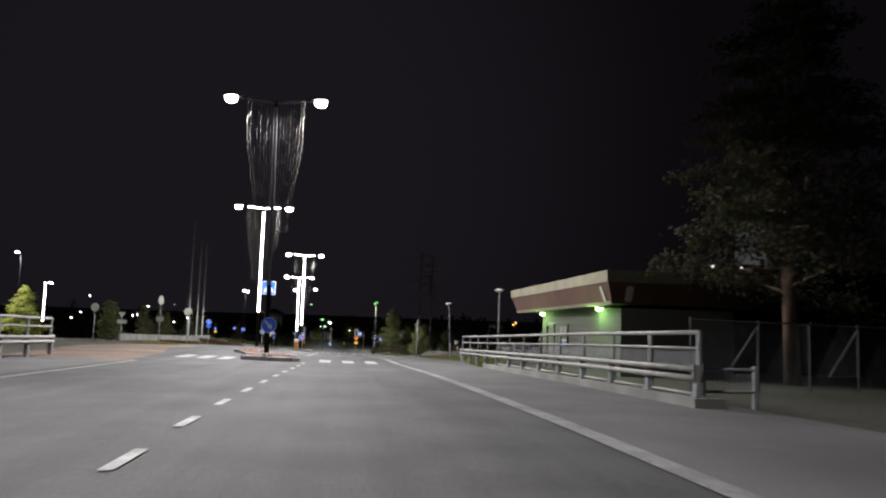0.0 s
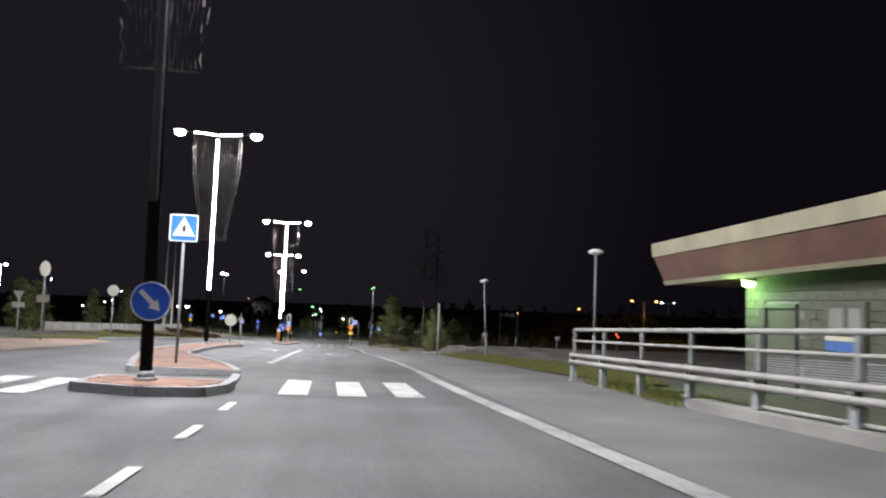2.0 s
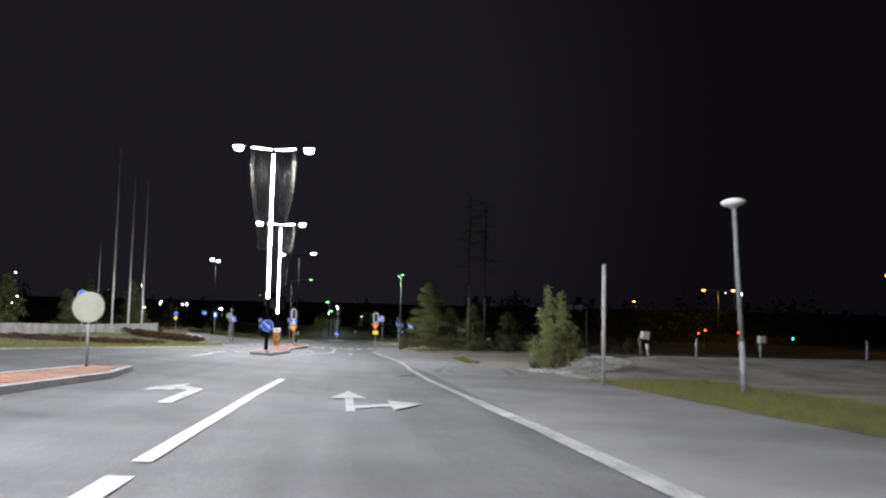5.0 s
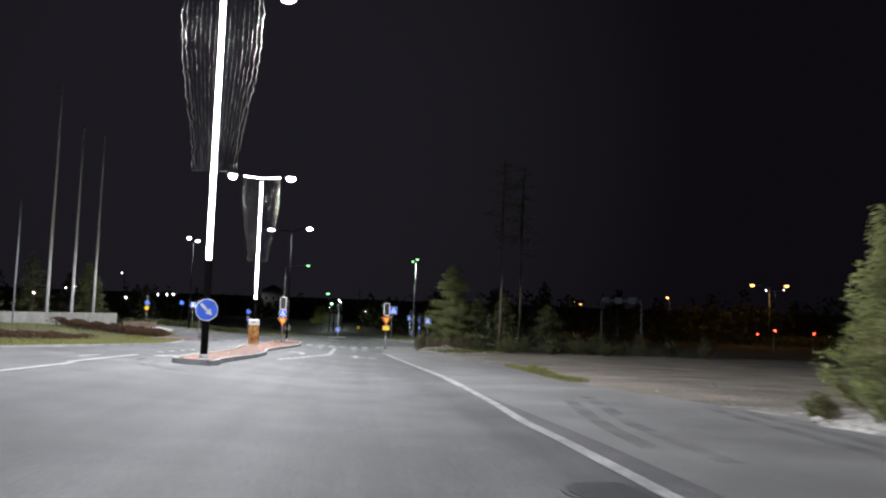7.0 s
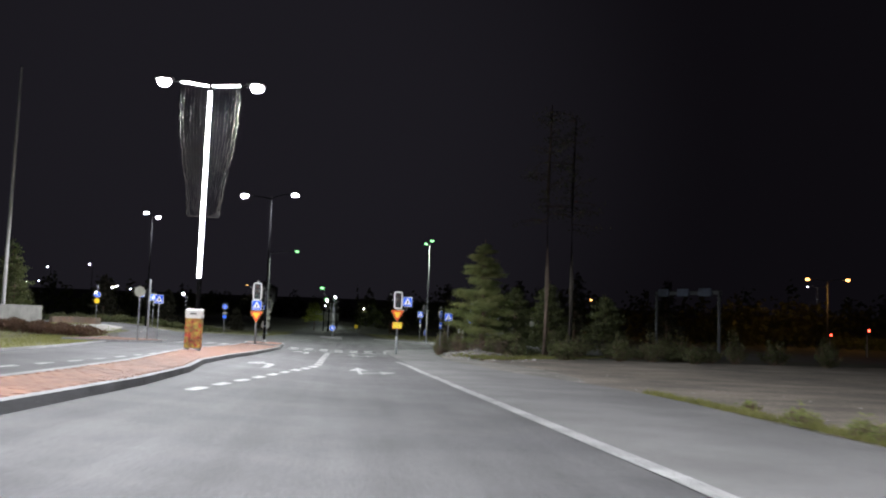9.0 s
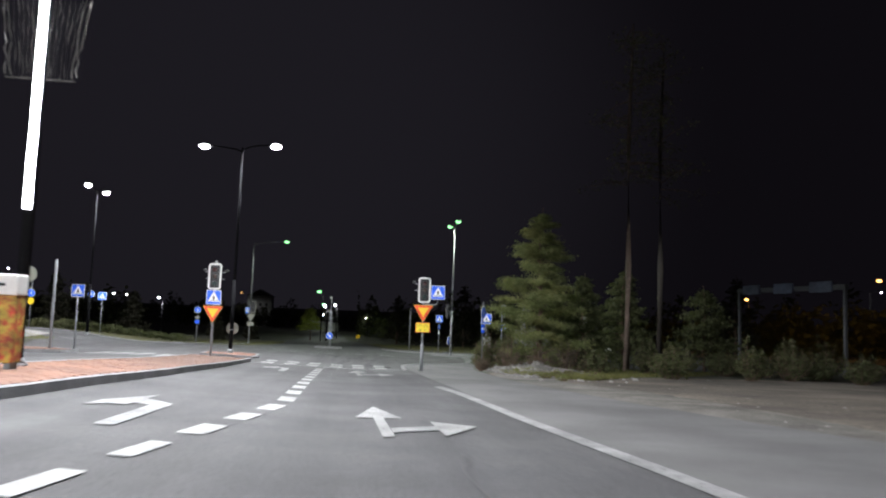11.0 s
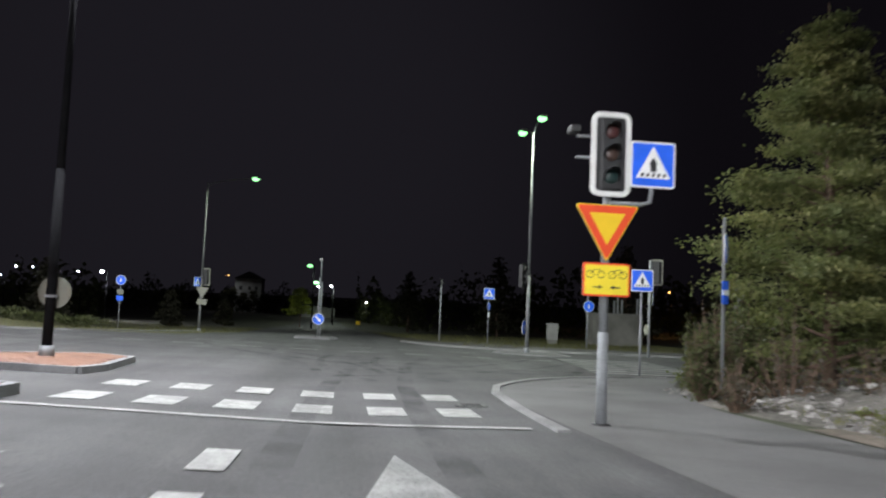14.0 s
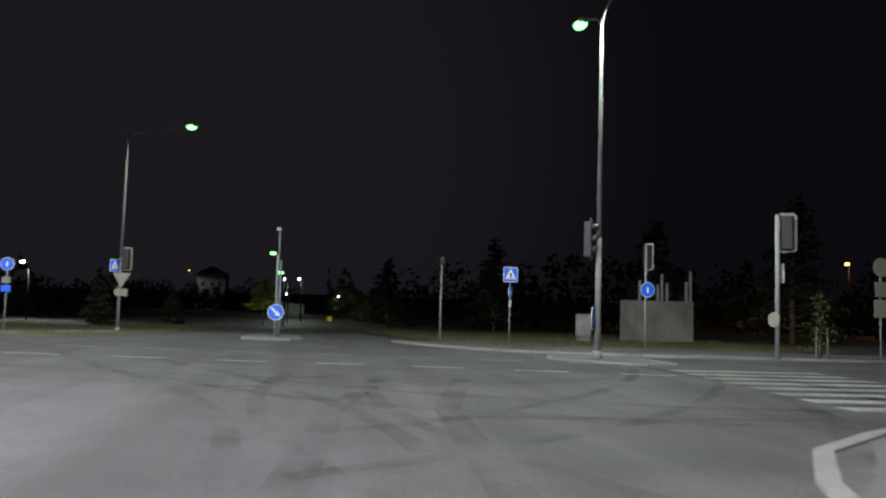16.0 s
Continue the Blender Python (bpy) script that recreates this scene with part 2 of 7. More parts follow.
M = {
    "asphalt": material("asphalt", (0.074, 0.073, 0.075), 0.82, grain=0.30, grain_scale=30, stain=0.26, stain_scale=0.30, second=(0.058, 0.057, 0.060), bump=0.35, bump_scale=90, spec=0.35, tracks=0.24),
    "asphalt_path": material("asphalt_path", (0.106, 0.104, 0.103), 0.85, grain=0.25, grain_scale=50, stain=0.28, stain_scale=0.5, bump=0.3, bump_scale=80),
    "paint": material("road_paint", (0.33, 0.33, 0.32), 0.7, grain=0.25, grain_scale=22, stain=0.26, stain_scale=2.6, second=(0.25, 0.25, 0.245), bump=0.2),
    "paint_worn": material("worn_road_paint", (0.26, 0.26, 0.255), 0.75, grain=0.25, grain_scale=24, stain=0.30, stain_scale=0.9, second=(0.19, 0.19, 0.19)),
    "kerb": material("granite_kerb", (0.185, 0.185, 0.19), 0.8, grain=0.22, grain_scale=35, stain=0.25, stain_scale=1.2, bump=0.4, bump_scale=40),
    "kerb_dull": material("worn_granite_kerb", (0.19, 0.19, 0.188), 0.85, grain=0.25, grain_scale=30, stain=0.3, stain_scale=1.0, bump=0.4, bump_scale=40),
    "brick": material("red_paving", (0.185, 0.090, 0.058), 0.85, grain=0.18, grain_scale=30, stain=0.25, stain_scale=0.9, island=0.16, bump=0.3, bump_scale=30),
    "brick_old": material("old_red_paving", (0.17, 0.108, 0.075), 0.9, grain=0.3, grain_scale=10, stain=0.35, stain_scale=0.5, second=(0.12, 0.092, 0.07), bump=0.3, bump_scale=20),
    "joint": material("paving_joint", (0.155, 0.080, 0.054), 0.95, grain=0.3, grain_scale=40),
    "earth": material("earth", (0.060, 0.052, 0.040), 0.95, grain=0.35, grain_scale=6, stain=0.4, stain_scale=0.12, second=(0.045, 0.052, 0.026), bump=0.6, bump_scale=5),
    "gravel": material("gravel", (0.160, 0.135, 0.106), 0.95, grain=0.4, grain_scale=9, stain=0.4, stain_scale=0.22, second=(0.100, 0.084, 0.066), bump=0.5, bump_scale=18),
    "bank": material("bank_gravel", (0.185, 0.170, 0.148), 0.95, grain=0.35, grain_scale=10, stain=0.35, stain_scale=0.3, second=(0.12, 0.108, 0.09), bump=0.8, bump_scale=16),
    # Bark of the second pine, darkened in colour for the weak light there.
    "bark_dark": material("shaded_bark", (0.034, 0.028, 0.023), 0.95, grain=0.3, grain_scale=14, bump=0.8, bump_scale=18),
    "soil": material("weedy_soil", (0.120, 0.102, 0.066), 0.95, grain=0.4, grain_scale=7, stain=0.5, stain_scale=0.6, second=(0.075, 0.078, 0.036), bump=0.8, bump_scale=14),
    "paving_pale": material("pale_paving", (0.34, 0.33, 0.30), 0.9, grain=0.2, grain_scale=10, stain=0.3, stain_scale=0.6, bump=0.3, bump_scale=14),
    "sign_lemon": material("sign_lemon", (0.86, 0.68, 0.04), 0.45, stain=0.08, stain_scale=4),
    "rubble": material("pale_rubble", (0.40, 0.39, 0.37), 0.95, grain=0.3, grain_scale=9, stain=0.35, stain_scale=1.2, second=(0.24, 0.23, 0.21), bump=0.35, bump_scale=14),
    "leaf_tree": leafy("young_tree_leaves", (0.112, 0.130, 0.058), (0.185, 0.180, 0.072)),
    "apron": material("gritty_apron", (0.165, 0.155, 0.135), 0.92, grain=0.35, grain_scale=12, stain=0.40, stain_scale=0.45, second=(0.105, 0.096, 0.082), bump=0.6, bump_scale=22),
    "gravel_pale": material("pale_gravel", (0.25, 0.24, 0.22), 0.95, grain=0.4, grain_scale=9, stain=0.4, stain_scale=0.5, second=(0.13, 0.12, 0.10), bump=0.8, bump_scale=14),
    "pine_bark": material("pine_bark", (0.17, 0.125, 0.10), 0.9, grain=0.4, grain_scale=14, stain=0.3, stain_scale=1.2, bump=0.9, bump_scale=18),
    "weed": leafy("weed_leaves", (0.140, 0.165, 0.060), (0.175, 0.175, 0.070)),
    "twig": leafy("dry_twigs", (0.078, 0.070, 0.056)),
    "fence_dark": material("dull_fence", (0.075, 0.078, 0.085), 0.8, grain=0.2, grain_scale=20),
    "grass": leafy("grass_blades", (0.130, 0.128, 0.048)),
    "turf": material("turf", (0.092, 0.090, 0.038), 0.95, grain=0.4, grain_scale=12, stain=0.4, stain_scale=0.5, bump=0.7, bump_scale=25),
    "leaf": leafy("leaves", (0.098, 0.112, 0.060), (0.140, 0.132, 0.066)),
    "leaf_willow": leafy("willow_leaves", (0.165, 0.180, 0.085), (0.215, 0.205, 0.110)),
    # Brightened leaf copy: lamp light on two crowns is put into the colour.
    "leaf_lit": leafy("lit_leaves", (0.200, 0.225, 0.055), (0.240, 0.240, 0.070)),
    "leaf_dark": leafy("dark_leaves", (0.070, 0.078, 0.036)),
    # Darkened leaf copy: the lack of light on these crowns is in the colour.
    "leaf_unlit": leafy("unlit_leaves", (0.040, 0.038, 0.026)),
    "leaf_red": leafy("hedge_leaves", (0.062, 0.034, 0.024)),
    "bark": material("bark", (0.13, 0.085, 0.058), 0.9, grain=0.35, grain_scale=18, stain=0.3, stain_scale=1.5, bump=0.8, bump_scale=25),
    "galv": material("galvanised_steel", (0.225, 0.235, 0.245), 0.75, 0.0, spec=0.25, grain=0.10, grain_scale=30, stain=0.18, stain_scale=3),
    "rail": material("painted_rail", (0.225, 0.22, 0.205), 0.6, grain=0.12, grain_scale=20, stain=0.22, stain_scale=2),
    # Paint of masts and posts; also darkens the unlit building behind the kiosk.
    "black": material("black_paint_and_shade", (0.010, 0.010, 0.011), 0.9, spec=0.0, grain=0.15, grain_scale=20, stain=0.2, stain_scale=3),
    "dark": material("dark_plastic", (0.022, 0.022, 0.023), 0.55, grain=0.1),
    "white": material("white_paint", (0.72, 0.72, 0.70), 0.55, grain=0.05, grain_scale=20, stain=0.12, stain_scale=3),
    "sign_white": material("sign_white", (0.85, 0.85, 0.84), 0.45, stain=0.08, stain_scale=4),
    "sign_blue": material("sign_blue", (0.018, 0.13, 0.82), 0.45, stain=0.10, stain_scale=4),
    "notice_blue": material("notice_blue", (0.020, 0.095, 0.30), 0.5, stain=0.15, stain_scale=4),
    "sign_yellow": material("sign_yellow", (0.85, 0.56, 0.02), 0.45, stain=0.08, stain_scale=4),
    "sign_red": material("sign_red", (0.78, 0.075, 0.02), 0.45, stain=0.08, stain_scale=4),
    "sign_back": material("sign_back", (0.21, 0.21, 0.175), 0.65, 0.1, grain=0.08, stain=0.15, stain_scale=3),
    "concrete": material("concrete", (0.20, 0.195, 0.18), 0.9, grain=0.15, grain_scale=30, stain=0.3, stain_scale=0.8, bump=0.3, bump_scale=25),
    "brickwall": material("painted_brick", (0.068, 0.071, 0.054), 0.85, grain=0.12, grain_scale=25, stain=0.25, stain_scale=1.0, island=0.10, bump=0.3),
    "fascia": material("red_fascia", (0.084, 0.037, 0.025), 0.75, grain=0.12, grain_scale=12, stain=0.22, stain_scale=0.9),
    "cream": material("cream_trim", (0.20, 0.182, 0.122), 0.7, grain=0.08, stain=0.2, stain_scale=1.2),
    "rock": material("rock", (0.25, 0.24, 0.225), 0.9, grain=0.25, grain_scale=14, island=0.35, bump=0.5, bump_scale=10),
    "pole_mid": material("dull_galvanised_steel", (0.17, 0.175, 0.175), 0.8, grain=0.12, grain_scale=30, stain=0.2, stain_scale=3, spec=0.2),
    "lamp_small": glowing("small_lamp_glow", (0.95, 0.97, 1.0), 2.5),
    # Steel darkened in colour, mainly to offset lamp glare on upper poles.
    "pole_grey": material("dimmed_steel", (0.135, 0.14, 0.14), 0.8, grain=0.12, grain_scale=30, stain=0.2, stain_scale=3, spec=0.2),
    "pale_wall": material("pale_render", (0.34, 0.34, 0.32), 0.9, grain=0.1, stain=0.3, stain_scale=0.4),
    "string": material("fairy_string", (0.060, 0.057, 0.054), 0.75, spec=0.2, grain=0.2, grain_scale=20),
    "lens_red": material("red_lens_unlit", (0.060, 0.022, 0.021), 0.35),
    "lens_amber": material("amber_lens_unlit", (0.058, 0.036, 0.029), 0.35),
    "lens_green": material("green_lens_unlit", (0.014, 0.032, 0.030), 0.35),
    "pattern": material("posters", (0.42, 0.055, 0.025), 0.6, grain=0.3, grain_scale=9, stain=0.6, stain_scale=3.2, second=(0.44, 0.33, 0.05)),
    "tar": material("tar_seal", (0.036, 0.036, 0.038), 0.7, grain=0.2),
    "grey": material("grey_sheet", (0.30, 0.30, 0.29), 0.6, grain=0.08, stain=0.2, stain_scale=2),
    "panel_blue": material("blue_grey_sheet", (0.095, 0.11, 0.155), 0.6, grain=0.15, grain_scale=4, stain=0.3, stain_scale=1.2),
    "dim": material("far_wall", (0.16, 0.16, 0.15), 0.9, grain=0.1, stain=0.2, stain_scale=0.5),
    "lamp_cool": glowing("cool_lamp_glow", (0.95, 0.97, 1.0), 260),
    "lamp_mint": glowing("mint_lamp_glow", (0.31, 1.0, 0.36), 2.7),
    "lamp_sodium": glowing("sodium_glow", (1.0, 0.46, 0.12), 7.0),
    "strip": glowing("led_strip_glow", (0.93, 0.95, 1.0), 32),
    "bulkhead": glowing("bulkhead_glow", (0.55, 1.0, 0.50), 6),
    "sig_red": glowing("lit_red_signal", (1.0, 0.06, 0.03), 10),
    "sig_green": glowing("lit_green_signal", (0.05, 1.0, 0.75), 10),
    "numeral": material("numeral_cream", (0.42, 0.40, 0.32), 0.6, stain=0.1, stain_scale=4),
    "strip_off": material("led_strip_off", (0.05, 0.05, 0.055), 0.4),
}


def patchy(m, scale, lo, hi, most):
    """Let the material lie on in patches only, as rubbed-off marks do."""
    nt = m.node_tree
    b, out = nt.nodes["Principled BSDF"], nt.nodes["Material Output"]
    tc, n = nt.nodes.new("ShaderNodeTexCoord"), nt.nodes.new("ShaderNodeTexNoise")
    n.inputs["Scale"].default_value, n.inputs["Detail"].default_value = scale, 6
    r = nt.nodes.new("ShaderNodeMapRange")
    r.inputs["From Min"].default_value, r.inputs["From Max"].default_value, r.inputs["To Max"].default_value = lo, hi, most
    clear, mx = nt.nodes.new("ShaderNodeBsdfTransparent"), nt.nodes.new("ShaderNodeMixShader")
    nt.links.new(tc.outputs["Object"], n.inputs["Vector"])
    nt.links.new(n.outputs["Fac"], r.inputs["Value"])
    nt.links.new(r.outputs["Result"], mx.inputs["Fac"])
    nt.links.new(clear.outputs["BSDF"], mx.inputs[1])
    nt.links.new(b.outputs["BSDF"], mx.inputs[2])
    nt.links.new(mx.outputs["Shader"], out.inputs["Surface"])


M["tyre"] = material("tyre_rubber", (0.026, 0.026, 0.028), 0.85, grain=0.3, grain_scale=8)
patchy(M["tyre"], 1.1, 0.38, 0.72, 0.34)
patchy(M["paint_worn"], 26.0, 0.16, 0.44, 1.0)


# ---------- terrain ----------
ROAD_Y = [-60, 0, 9.7, 19, 28.6, 38, 60, 74, 83, 104, 112, 120, 127, 135, 145, 155, 170, 200, 260, 400]
ROAD_Z = [1.85, .53, .31, .01, -.35, -.68, -1.80, -2.44, -2.95, -4.18, -4.6, -4.93, -5.27, -5.63, -5.93, -6.13, -6.55, -7.6, -9.5, -11]
SIDE_Y = [0, 28, 40, 57, 87, 114, 133, 160, 175]
SIDE_S = [0.0, .015, .04, .058, .068, .07, .042, .02, 0.0]
BANK_Y = [20, 60, 90, 120, 150, 172, 190]
BANK_H = [0.0, 0.1, 0.35, 0.85, 0.85, 0.75, 0.2]


def smooth(t):
    t = min(max(t, 0), 1)
    return t * t * (3 - 2 * t)


def level(x, y):
    """Height of the ground: the road's fall, its side slope, and the bank to the west."""
    z = float(np.interp(y, ROAD_Y, ROAD_Z)) + float(np.interp(y, SIDE_Y, SIDE_S)) * min(max(-x, 0), 9)
    if x < -15:
        z += float(np.interp(y, BANK_Y, BANK_H)) * smooth((-15 - x) / 8)
    return z


def drape(bm, left, right, cols=1, lift=0.0):
    """A strip laid on the ground between two equally long rows of (x, y)."""
    rows = []
    for (ax, ay), (bx, by) in zip(left, right):
        row = []
        for i in range(cols + 1):
            x, y = ax + (bx - ax) * i / cols, ay + (by - ay) * i / cols
            row.append(bm.verts.new((x, y, level(x, y) + lift)))
        rows.append(row)
    for a, b in zip(rows, rows[1:]):
        for i in range(cols):
            bm.faces.new((a[i], a[i + 1], b[i + 1], b[i]))


def steps(a, b, size):
    n = max(1, math.ceil(abs(b - a) / size))
    return [a + (b - a) * i / n for i in range(n + 1)]


def along(points, size=1.0):
    """The polyline with points no further apart than size."""
    out = [points[0]]
    for (ax, ay), (bx, by) in zip(points, points[1:]):
        n = max(1, math.ceil(math.hypot(bx - ax, by - ay) / size))
        out += [(ax + (bx - ax) * i / n, ay + (by - ay) * i / n) for i in range(1, n + 1)]
    return out


def xs_at(points, ys):
    return [(float(np.interp(y, [p[1] for p in points], [p[0] for p in points])), y) for y in ys]


# ---------- mesh helpers ----------
def mesh_object(name, bm, mat, flat=True):
    me = bpy.data.meshes.new(name)
    bmesh.ops.recalc_face_normals(bm, faces=bm.faces[:])
    bm.to_mesh(me)
    bm.free()
    for p in me.polygons:
        p.use_smooth = not flat
    for one in mat if isinstance(mat, (list, tuple)) else [mat]:
        me.materials.append(M[one])
    return new(name, me)


def part(name, bm, mat, parent, label="", flat=True):
    ob = mesh_object(name, bm, mat, flat)
    ob.parent = parent
    if label:
        ob["label"] = label
    return ob


def thing(name, place, label, category, group="", kind="", turn=0.0):
    ob = new(name)
    ob.matrix_basis = pose(*place, 0, 0, turn)
    return tagged(ob, label, category, group, kind)


def box(bm, size, at=(0, 0, 0), turn=None, bevel=0.0):
    m = Matrix.LocRotScale(at, Euler([radians(a) for a in turn]) if turn else None, size)
    made = bmesh.ops.create_cube(bm, size=1.0, matrix=m)
    if bevel:
        edges = list({e for v in made["verts"] for e in v.link_edges})
        bmesh.ops.bevel(bm, geom=edges, offset=bevel, segments=2, affect="EDGES", profile=0.6)
    return bm


def tube(bm, a, b, r0, r1=None, seg=12, caps=True):
    a, b = Vector(a), Vector(b)
    r1 = r0 if r1 is None else r1
    q = (b - a).to_track_quat("Z", "Y").to_matrix()
    rings = []
    for c, r in ((a, r0), (b, r1)):
        rings.append([bm.verts.new(c + q @ Vector((r * math.cos(k * 2 * math.pi / seg), r * math.sin(k * 2 * math.pi / seg), 0))) for k in range(seg)])
    for k in range(seg):
        bm.faces.new((rings[0][k], rings[0][(k + 1) % seg], rings[1][(k + 1) % seg], rings[1][k]))
    if caps:
        bm.faces.new(rings[0][::-1])
        bm.faces.new(rings[1])
    return bm


def pipe(bm, points, r, seg=8):
    """A bent tube through the points."""
    pts = [Vector(p) for p in points]
    rings = []
    for i, c in enumerate(pts):
        d = (pts[min(i + 1, len(pts) - 1)] - pts[max(i - 1, 0)]).normalized()
        q = d.to_track_quat("Z", "Y").to_matrix()
        rr = r[i] if isinstance(r, (list, tuple)) else r
        rings.append([bm.verts.new(c + q @ Vector((rr * math.cos(k * 2 * math.pi / seg), rr * math.sin(k * 2 * math.pi / seg), 0))) for k in range(seg)])
    for a, b in zip(rings, rings[1:]):
        for k in range(seg):
            bm.faces.new((a[k], a[(k + 1) % seg], b[(k + 1) % seg], b[k]))
    bm.faces.new(rings[0][::-1])
    bm.faces.new(rings[-1])
    return bm


def prism(bm, outline, y0, y1):
    """An outline in x and z, given thickness along y."""
    a = [bm.verts.new((x, y0, z)) for x, z in outline]
    b = [bm.verts.new((x, y1, z)) for x, z in outline]
    n = len(outline)
    for k in range(n):
        bm.faces.new((a[k], a[(k + 1) % n], b[(k + 1) % n], b[k]))
    bm.faces.new(a[::-1])
    bm.faces.new(b)
    return bm


def slab(bm, outline, z0, z1):
    a = [bm.verts.new((x, y, z0)) for x, y in outline]
    b = [bm.verts.new((x, y, z1)) for x, y in outline]
    n = len(outline)
    for k in range(n):
        bm.faces.new((a[k], a[(k + 1) % n], b[(k + 1) % n], b[k]))
    bm.faces.new(a[::-1])
    bm.faces.new(b)
    return bm


def ring_of(r, n=28, cx=0.0, cz=0.0):
    return [(cx + r * math.cos(k * 2 * math.pi / n), cz + r * math.sin(k * 2 * math.pi / n)) for k in range(n)]


def rounded(w, h, r=0.05, n=4, cx=0.0, cz=0.0):
    out = []
    for sx, sz, a0 in ((1, 1, 0), (-1, 1, 90), (-1, -1, 180), (1, -1, 270)):
        for k in range(n + 1):
            a = radians(a0 + 90 * k / n)
            out.append((cx + sx * (w / 2 - r) + r * math.cos(a), cz + sz * (h / 2 - r) + r * math.sin(a)))
    return out


# ---------- ground, roads, pavements ----------
def ground():
    xs = [-3000, -1200, -500, -260, -160, -110, -80, -60, -48, -40] + list(range(-34, 36, 2)) + [40, 48, 60, 80, 110, 160, 260, 500, 1200, 3000]
    ys = [-3000, -1000, -300, -120, -80, -60, -40, -25, -15] + list(range(-10, 200, 3)) + [205, 215, 230, 260, 300, 350, 400, 500, 700, 1200, 3000]
    bm = bmesh.new()
    grid = [[bm.verts.new((x, y, level(x, y) - 0.03 - (1.5 if abs(x) > 200 else 0.2 if 9 < x < 45 and 44 < y < 132 else 0))) for x in xs] for y in ys]
    for a, b in zip(grid, grid[1:]):
        for i in range(len(xs) - 1):
            bm.faces.new((a[i], a[i + 1], b[i + 1], b[i]))
    ob = mesh_object("ground", bm, "earth", flat=False)
    return tagged(ob, "dark bare earth and rough grass ground", "ground", kind="structure")


ground()


def road_sheet(name, left, right, mat, label, lift, cols=8, cat="road"):
    bm = bmesh.new()
    drape(bm, left, right, cols, lift)
    return tagged(mesh_object(name, bm, mat, flat=False), label, cat, kind="structure")


ys = steps(-60, 150, 2.0)
road_main = road_sheet("road", xs_at([(-7.0, -60), (-7.0, 24), (-8.2, 36), (-12.3, 46), (-12.3, 66), (-11.6, 77), (-9.6, 83), (-9.1, 92), (-9.3, 106), (-10.3, 114), (-12.3, 124), (-13.4, 130), (-18, 146), (-20, 150)], ys),
                       xs_at([(3.05, -60), (3.05, 132), (3.05, 139), (9, 145), (14, 150)], ys), "asphalt", "worn grey asphalt carriageway with tyre marks", 0.0, 34)
cxs = steps(-110, 110, 2.5)
road_cross = road_sheet("road", [(x, 144.5 - 0.10 * x + (abs(x) * 0.10 if x < 0 else 0.02 * x)) for x in cxs], [(x, 161.5 - 0.10 * x) for x in cxs], "asphalt", "wide asphalt cross street at the junction", 0.008, 8)
fys = steps(158, 330, 3)
road_far = road_sheet("road", xs_at([(-13.5, 158), (-11, 164), (-9, 172), (-8, 185), (-10, 330)], fys), xs_at([(6.5, 158), (4.5, 162), (3.5, 166), (3.2, 180), (-2, 330)], fys), "asphalt", "asphalt road running on downhill beyond the junction", 0.004, 4)
PAVE_Y = steps(-60, 136, 2) + steps(137, 143.9, 0.6)
pave_east = road_sheet("pavement", xs_at([(3.0, -60), (3.0, 138.2), (3.3, 139.6), (3.85, 140.7), (4.75, 141.95), (6.1, 142.9), (9.0, 143.9)], PAVE_Y),
                       xs_at([(7.2, -60), (7.0, 30), (7.0, 40), (7.4, 50), (7.4, 56), (7.8, 76), (7.6, 79), (7.0, 84), (6.8, 89), (7.3, 95), (7.9, 100), (8.2, 105), (7.5, 111), (6.6, 116), (6.1, 121.5), (5.95, 125), (6.1, 129), (6.3, 133), (6.4, 136.5), (7.9, 141), (9.5, 144)], PAVE_Y), "asphalt_path", "grey asphalt footpath beside the carriageway", 0.006, 4, "pavement")
pave_west = road_sheet("pavement", xs_at([(-10.6, -60), (-10.6, 28)], steps(-60, 28, 2)), xs_at([(-7.0, -60), (-7.0, 28)], steps(-60, 28, 2)),
                       "asphalt_path", "asphalt footpath along the west side", 0.006, 4, "pavement")
gravel_east = road_sheet("ground_gravel", xs_at([(7.2, 40), (7.4, 56), (7.8, 76), (7.0, 84), (6.8, 89), (7.3, 95), (7.9, 100), (8.2, 105), (7.5, 111), (6.6, 116), (6.1, 121.5), (5.95, 125), (6.1, 129), (6.5, 133), (6.6, 134)], steps(42, 134, 1)), xs_at([(46, 40), (46, 134)], steps(42, 134, 1)),
                         "gravel", "bare gravel lot with puddled hollows", -0.012, 14, "ground")


def paint_strip(points, width, mat="paint", lift=0.014, parent=None, name="edge_line"):
    """A painted line of that width along a polyline."""
    pts = along(points, 1.0)
    lft, rgt = [], []
    for i, (x, y) in enumerate(pts):
        ax, ay = pts[max(i - 1, 0)]
        bx, by = pts[min(i + 1, len(pts) - 1)]
        d = Vector((bx - ax, by - ay)).normalized()
        lft.append((x - d.y * width / 2, y + d.x * width / 2))
        rgt.append((x + d.y * width / 2, y - d.x * width / 2))
    bm = bmesh.new()
    drape(bm, lft, rgt, 1, lift)
    return part(name, bm, mat, parent or road_main)


# ---------- road markings ----------
paint_strip([(2.9, -60), (2.92, 14), (2.86, 24), (2.62, 33), (2.58, 37), (2.76, 42), (2.87, 48), (2.86, 58), (2.74, 62.5)], 0.27, "paint_worn")
paint_strip([(2.74, 62.5), (2.66, 65), (2.54, 69), (2.58, 76), (2.76, 79), (2.95, 84)], 0.17, "paint_worn")
paint_strip([(2.95, 84), (3.12, 90), (3.14, 100), (3.1, 107)], 0.25, "paint_worn")
paint_strip([(3.1, 107), (2.95, 114), (2.82, 118), (2.6, 120.6)], 0.25, "paint_worn")
paint_strip([(-6.35, -60), (-6.5, 20), (-6.7, 27)], 0.16, "paint_worn")
